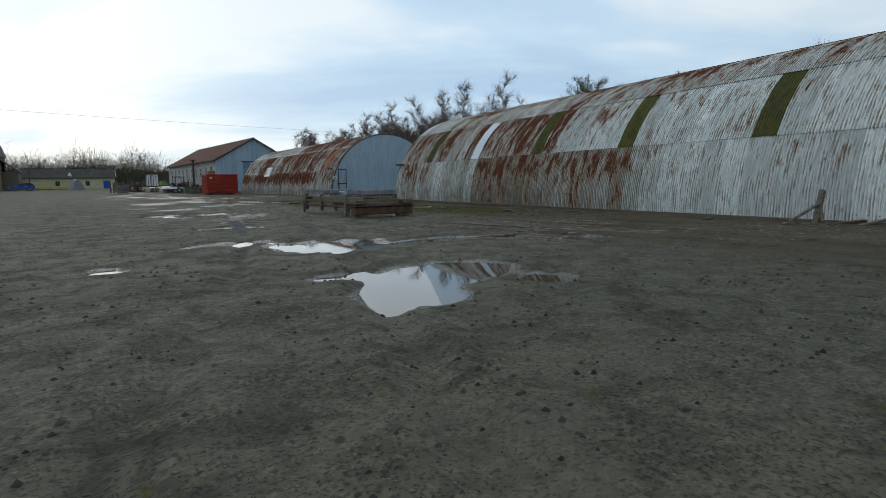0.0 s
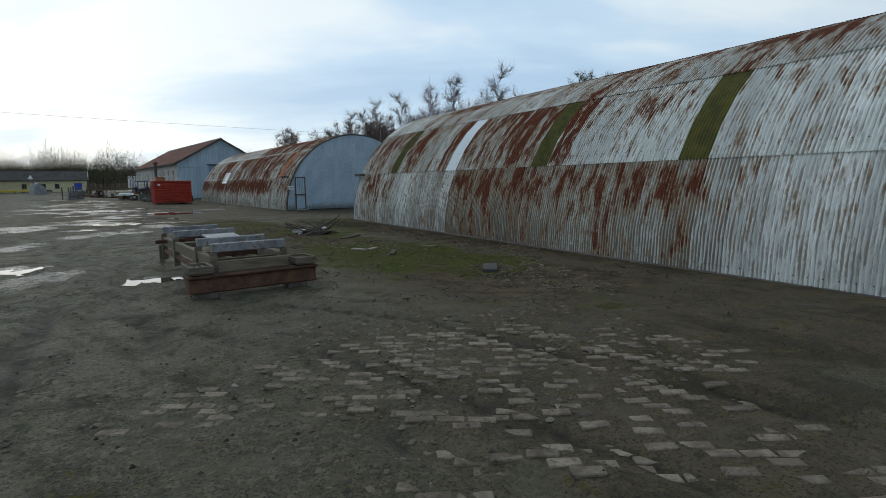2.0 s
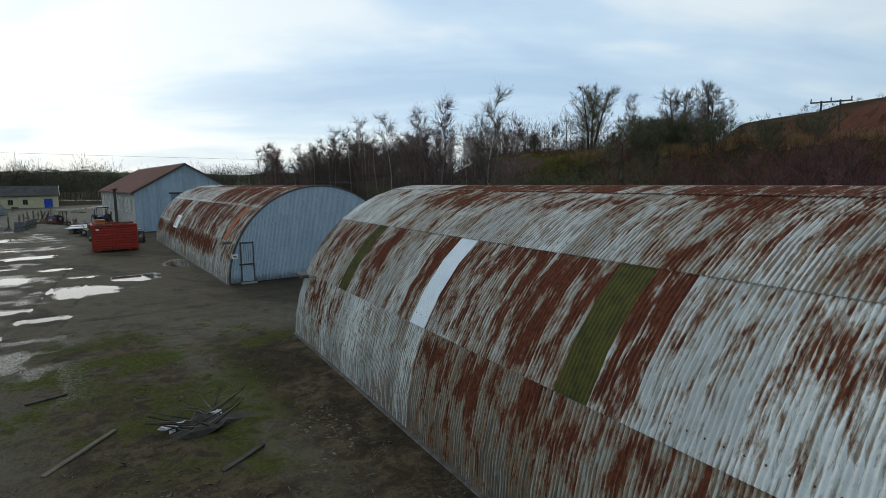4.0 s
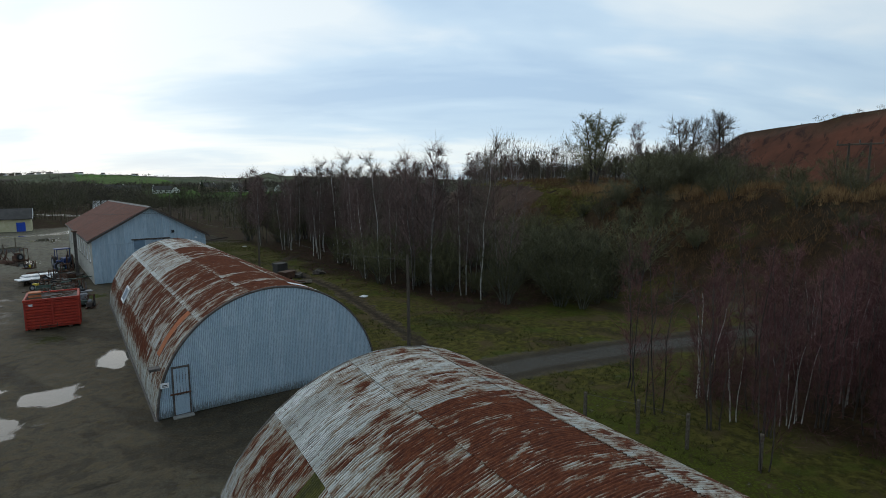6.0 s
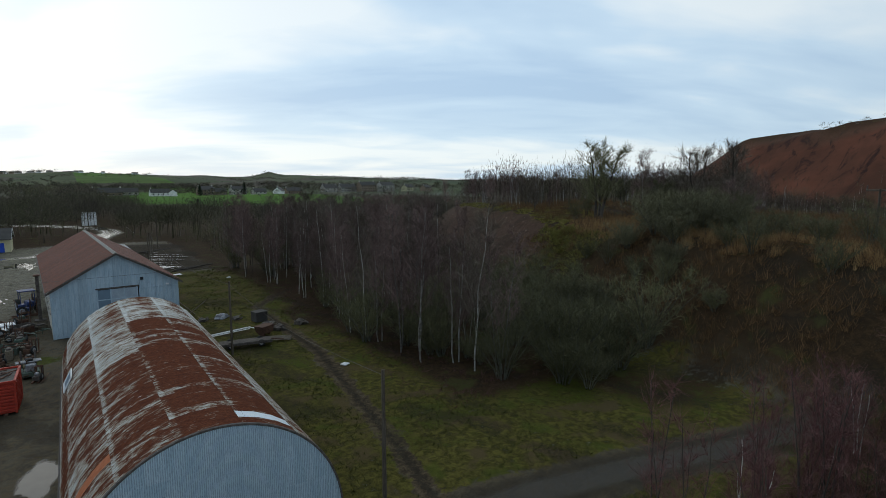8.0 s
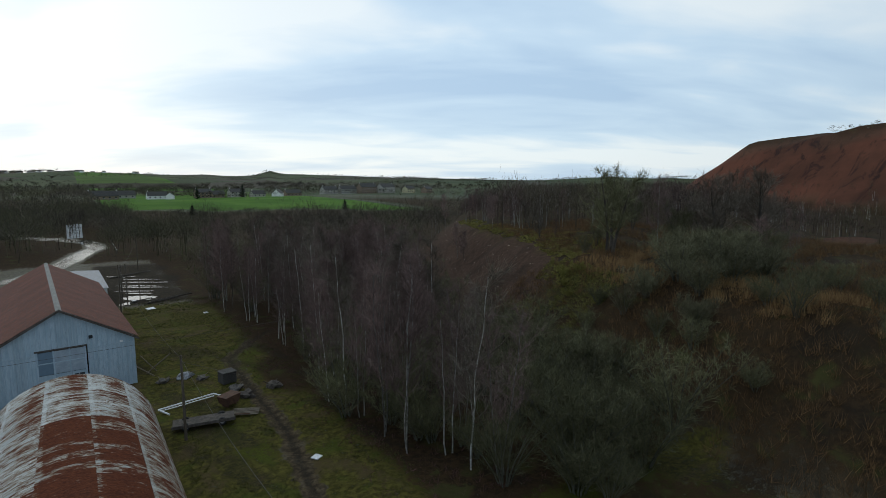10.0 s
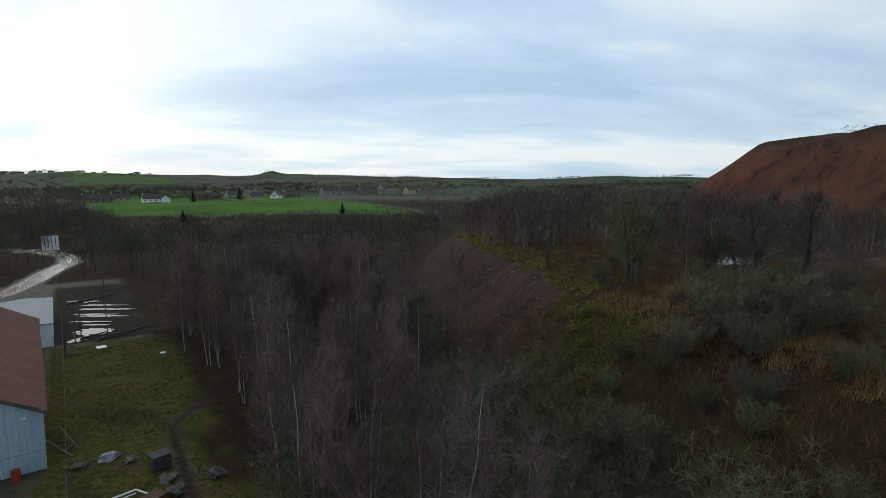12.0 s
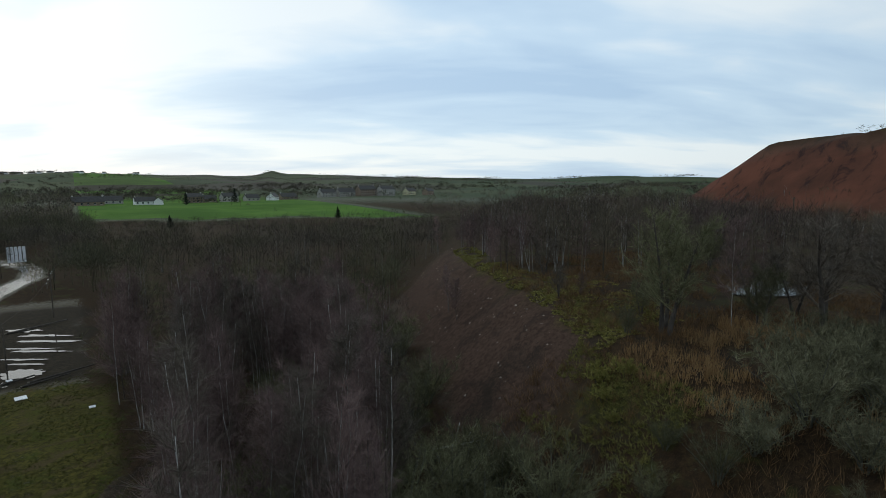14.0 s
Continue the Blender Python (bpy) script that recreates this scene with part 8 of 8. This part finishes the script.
bank = cast(15000, (36, 100, -50, 62), lambda x, y: (bank_distance(x, y) > 0) & ((y < 36) | (bank_distance(x, y) > 13)) & (fbm(x, y, 6, 3, 50) > 0.44), 31)
blades("bracken", "dead brown bracken and tall grass on the bank", bank, 0.35, 1.15, 11, 0.017, M_BRACKEN, 0.36)
reed = cast(11000, (50, 90, -30, 34), lambda x, y: (bank_distance(x, y) > 11) & (bank_distance(x, y) < 30 - 12 * smooth(y, 20, 5)) & (fbm(x, y, 4, 3, 54) > 0.42) & (y < 29), 34)
blades("tawny_grass", "tall tawny dead grass on the crest", reed, 0.5, 1.2, 9, 0.022, M_TAWNY, 0.24)
rimg = cast(17000, (54, 90, 31, 88), lambda x, y: (bank_distance(x, y) > 12.5) & (bank_distance(x, y) < 17 + 7 * smooth(y, 60, 45)) & (fbm(x, y, 3, 3, 56) > 0.40), 37)
blades("rim_grass", "yellow-green winter grass on the slope's rim", rimg, 0.06, 0.22, 11, 0.075, M_RIMGRASS, 0.16)
side_g = cast(2600, (48, 60, 20, 34), lambda x, y: (bank_distance(x, y) > 5) & (bank_distance(x, y) < 12.5) & (fbm(x, y, 3, 3, 59) > 0.46), 38)
blades("slope_grass", "yellow-green grass beside the bare slope", side_g, 0.12, 0.4, 9, 0.024, M_LEAFY, 0.2)
floor_b = cast(4200, (19, 60, -38, 62), lambda x, y: (bank_distance(x, y) < 2) & ((y > 6) | (y < -10)) & (x > 20), 35)
blades("woodland_litter", "brambles and dead stems on the woodland floor", floor_b, 0.15, 0.6, 6, 0.012, M_SAPLING, 0.3)
lawn = cast(14000, (11.2, 24, -16, 78), lambda x, y: (along(x, y, ROAD) > 1.9) & (along(x, y, FOOTPATH) > 0.7) & (fbm(x, y, 3, 3, 51) > 0.42), 32)
blades("rough_grass", "rough tussocky winter grass", lawn, 0.06, 0.22, 6, 0.012, M_BLADE, 0.09)
tuft = cast(5200, (-9, -0.6, -36, -6), lambda x, y: (x + 0.6 + 0.074 * (y + 25) < -0.1) & (fbm(x, y, 3.0, 3, 52) > 0.5), 33)
blades("moss_tufts", "short moss and grass tufts on the yard's edge", tuft, 0.015, 0.06, 6, 0.007, M_BLADE, 0.035)


def conifer(x, y, h):
    ob = thing("conifer_tree", "dark young conifer at the field's edge", "tree", (x, y, height(x, y)), 0, "conifers")
    part("trunk", tube((0, 0, -0.2), (0, 0, h * 0.9), 0.12, 0.03, 6), M_BARK, ob)
    n = 420
    t = RNG.random(n)
    a = RNG.random(n) * 6.283
    r = (1 - t) * h * 0.36
    p0 = np.stack([0 * a, 0 * a, 0.4 + t * h * 0.9], -1)
    p1 = p0 + np.stack([np.cos(a) * r, np.sin(a) * r, 0.35 * r + 0.25], -1)
    co, f = spikes(p0, p1, np.full(n, 0.14))
    child("crown", mesh_of("crown", co, f, M_CONIFER), ob)


for x, y, h in ((58, 285, 7), (150, 300, 8), (96, 480, 12), (140, 505, 14)):
    conifer(x, y, h)

# ---- the village beyond the field ----
def house(x, y, w, d, e, r, rz, wall, label, chims=1, wins_n=3):
    ob = thing("far_house", label, "house", (x, y, height(x, y)), rz, "village houses")
    part("wall", prism([(-d / 2, -0.5), (d / 2, -0.5), (d / 2, e), (0, r), (-d / 2, e)], -w / 2, w / 2, "x"), wall, ob)
    for s in (-1, 1):
        part("roof", prism([(s * (d / 2 + 0.4), e - 0.2), (0, r + 0.1), (0, r + 0.35), (s * (d / 2 + 0.4), e + 0.05)], -w / 2 - 0.3, w / 2 + 0.3, "x"), M_SLATE, ob)
    for k in range(chims):
        cx = (-w / 2 + 0.8) if k == 0 else w / 2 - 0.8
        part("chimney", box((cx - 0.5, -0.4, r - 0.4), (cx + 0.5, 0.4, r + 1.3), 0.04), M_GREYWALL, ob)
    for fl in range(max(1, int(e // 2.6))):
        for k in range(wins_n):
            wx = -w / 2 + (k + 0.5) * w / wins_n
            win = part("window", box((wx - 0.65, -d / 2 - 0.06, 0.9 + fl * 2.7), (wx + 0.65, -d / 2 - 0.005, 2.2 + fl * 2.7), 0.01), M_GLASS, ob)
            part("sill", box((wx - 0.75, -d / 2 - 0.12, 0.78 + fl * 2.7), (wx + 0.75, -d / 2 - 0.006, 0.9 + fl * 2.7), 0.01), M_WHITE, win)
    return ob


M_STONEWALL = plain("brown_stone_wall", (0.20, 0.15, 0.11), (0.30, 0.23, 0.17), 1.0, 0.9, 0, 8, 0.2)
for x, y, w, d, e, r, rz, wall, lb, ch, wn_ in (
    (70, 518, 16, 8, 2.9, 6.2, 5, M_LIMEWASH, "white-walled cottage with a dark slate roof", 1, 4),
    (80, 514, 9, 7, 2.8, 5.6, 80, M_LIMEWASH, "white gabled cottage wing", 0, 2),
    (30, 522, 22, 9, 2.9, 7.0, 3, M_STONEWALL, "long dark-roofed stone house", 2, 5),
    (48, 545, 15, 8, 2.9, 6.5, 8, M_GREYWALL, "grey bungalow beside the field", 1, 3),
    (110, 528, 14, 9, 5.4, 8.4, 10, M_STONEWALL, "brown stone two-storey house", 2, 4),
    (124, 535, 12, 8, 3.0, 6.5, 6, M_STONEWALL, "low brown stone village house", 1, 3),
    (143, 540, 15, 8, 5.2, 8.2, 12, M_GREYWALL, "grey harled house by the field", 1, 4),
    (166, 548, 14, 8, 2.9, 6.2, 14, M_GREYWALL, "grey cottage with pale gable", 1, 3),
    (186, 545, 16, 9, 3.0, 6.8, 60, M_LIMEWASH, "pale gabled house by the field", 1, 3),
    (205, 556, 18, 9, 2.9, 6.4, 12, M_STONEWALL, "long low brown stone house", 1, 4),
    (262, 590, 20, 10, 5.6, 9.4, 14, M_GREYWALL, "grey two-storey terrace end", 2, 5),
    (286, 592, 22, 10, 5.6, 9.6, 10, M_GREYWALL, "grey harled terrace of houses", 2, 6),
    (312, 590, 24, 11, 8.2, 12.5, 12, M_STONEWALL, "tall stone terrace with many chimneys", 2, 7),
    (338, 588, 22, 11, 8.2, 12.0, 16, M_GREYWALL, "tall grey terrace with slate roof", 2, 6),
    (372, 588, 16, 9, 5.4, 8.6, 20, M_CREAM, "cream-walled villa among trees", 1, 4),
    (395, 580, 14, 9, 5.2, 8.2, 24, M_STONEWALL, "brown villa at the village's end", 1, 3),
):
    house(x, y, w, d, e, r, rz, wall, lb, ch, wn_)
vill = []
for _ in range(90):
    az = crng.uniform(0.03, 0.62)
    d = crng.uniform(545, 640)
    vill.append((math.sin(az) * d, math.cos(az) * d))
far_woods("garden_trees", "bare garden trees among the village houses", np.array(vill), 3.5, 7, 60, 0.10, M_FARWOOD, 0.35)
far_town = []
for k in range(70):
    az = crng.uniform(-0.12, 0.10)
    d = crng.uniform(2100, 2800)
    x, y = math.sin(az) * d, math.cos(az) * d
    ob = thing("far_house", "tiny pale house in the far town", "house", (x, y, height(x, y)), crng.uniform(-20, 20), "far town houses")
    w = crng.uniform(9, 22)
    part("wall", prism([(-4, -1), (4, -1), (4, 4.5), (0, 7.5), (-4, 4.5)], -w / 2, w / 2, "x"), (M_WHITE, M_GREYWALL, M_STONEWALL)[k % 3], ob)
    for s in (-1, 1):
        part("roof", prism([(s * 4.4, 4.3), (0, 7.6), (0, 7.9), (s * 4.4, 4.6)], -w / 2 - 0.3, w / 2 + 0.3, "x"), M_SLATE, ob)

# ---- old brick paving that shows through the yard's soil ----
M_PAVER = plain("worn_paving_brick", (0.105, 0.078, 0.056), (0.20, 0.165, 0.125), 6.0, 0.85, 0, 40, 0.4, (1, 1, 1), 0.5, (0.06, 0.048, 0.036))
paver = bmesh.new()
add_box(paver, (-0.11, -0.05, -0.03), (0.11, 0.05, 0.006), 0.008)
paver_mesh = bpy.data.meshes.new("brick")
paver.to_mesh(paver_mesh)
paver.free()
paver_mesh.materials.append(M_PAVER)
brng = np.random.default_rng(77)
spots = []
for i in range(-60, 60):
    for j in range(-90, 90):
        u, v = i * 0.24 + (0.12 if j % 2 else 0.0), j * 0.112
        x, y = -8.8 + u * 0.83 + v * 0.56, -32.6 - u * 0.56 + v * 0.83
        if -12.4 < x < -4.2 and -37.5 < y < -24.5 and brng.random() < 0.42:
            spots.append((x, y))
spots = np.array(spots)
keep = (fbm(spots[:, 0], spots[:, 1], 1.7, 3, 81) > 0.545) & (spots[:, 0] + 3.2 + 0.074 * (spots[:, 1] + 25) < 0) & (hollow(spots[:, 0], spots[:, 1], PUDDLES) < 0.1)
spots = spots[keep]
order = np.argsort(np.hypot(spots[:, 0] + 9.4, spots[:, 1] + 34.0))
spots = spots[order]
tops = land(spots[:, 0], spots[:, 1])
for (x, y), z in zip(spots[:290], tops[:290]):
    ob = child("brick", paver_mesh, ground)
    ob.matrix_basis = pose(x, y, z + brng.uniform(-0.008, 0.003), brng.normal(0, 1.2), brng.normal(0, 1.2), -34 + brng.normal(0, 3))
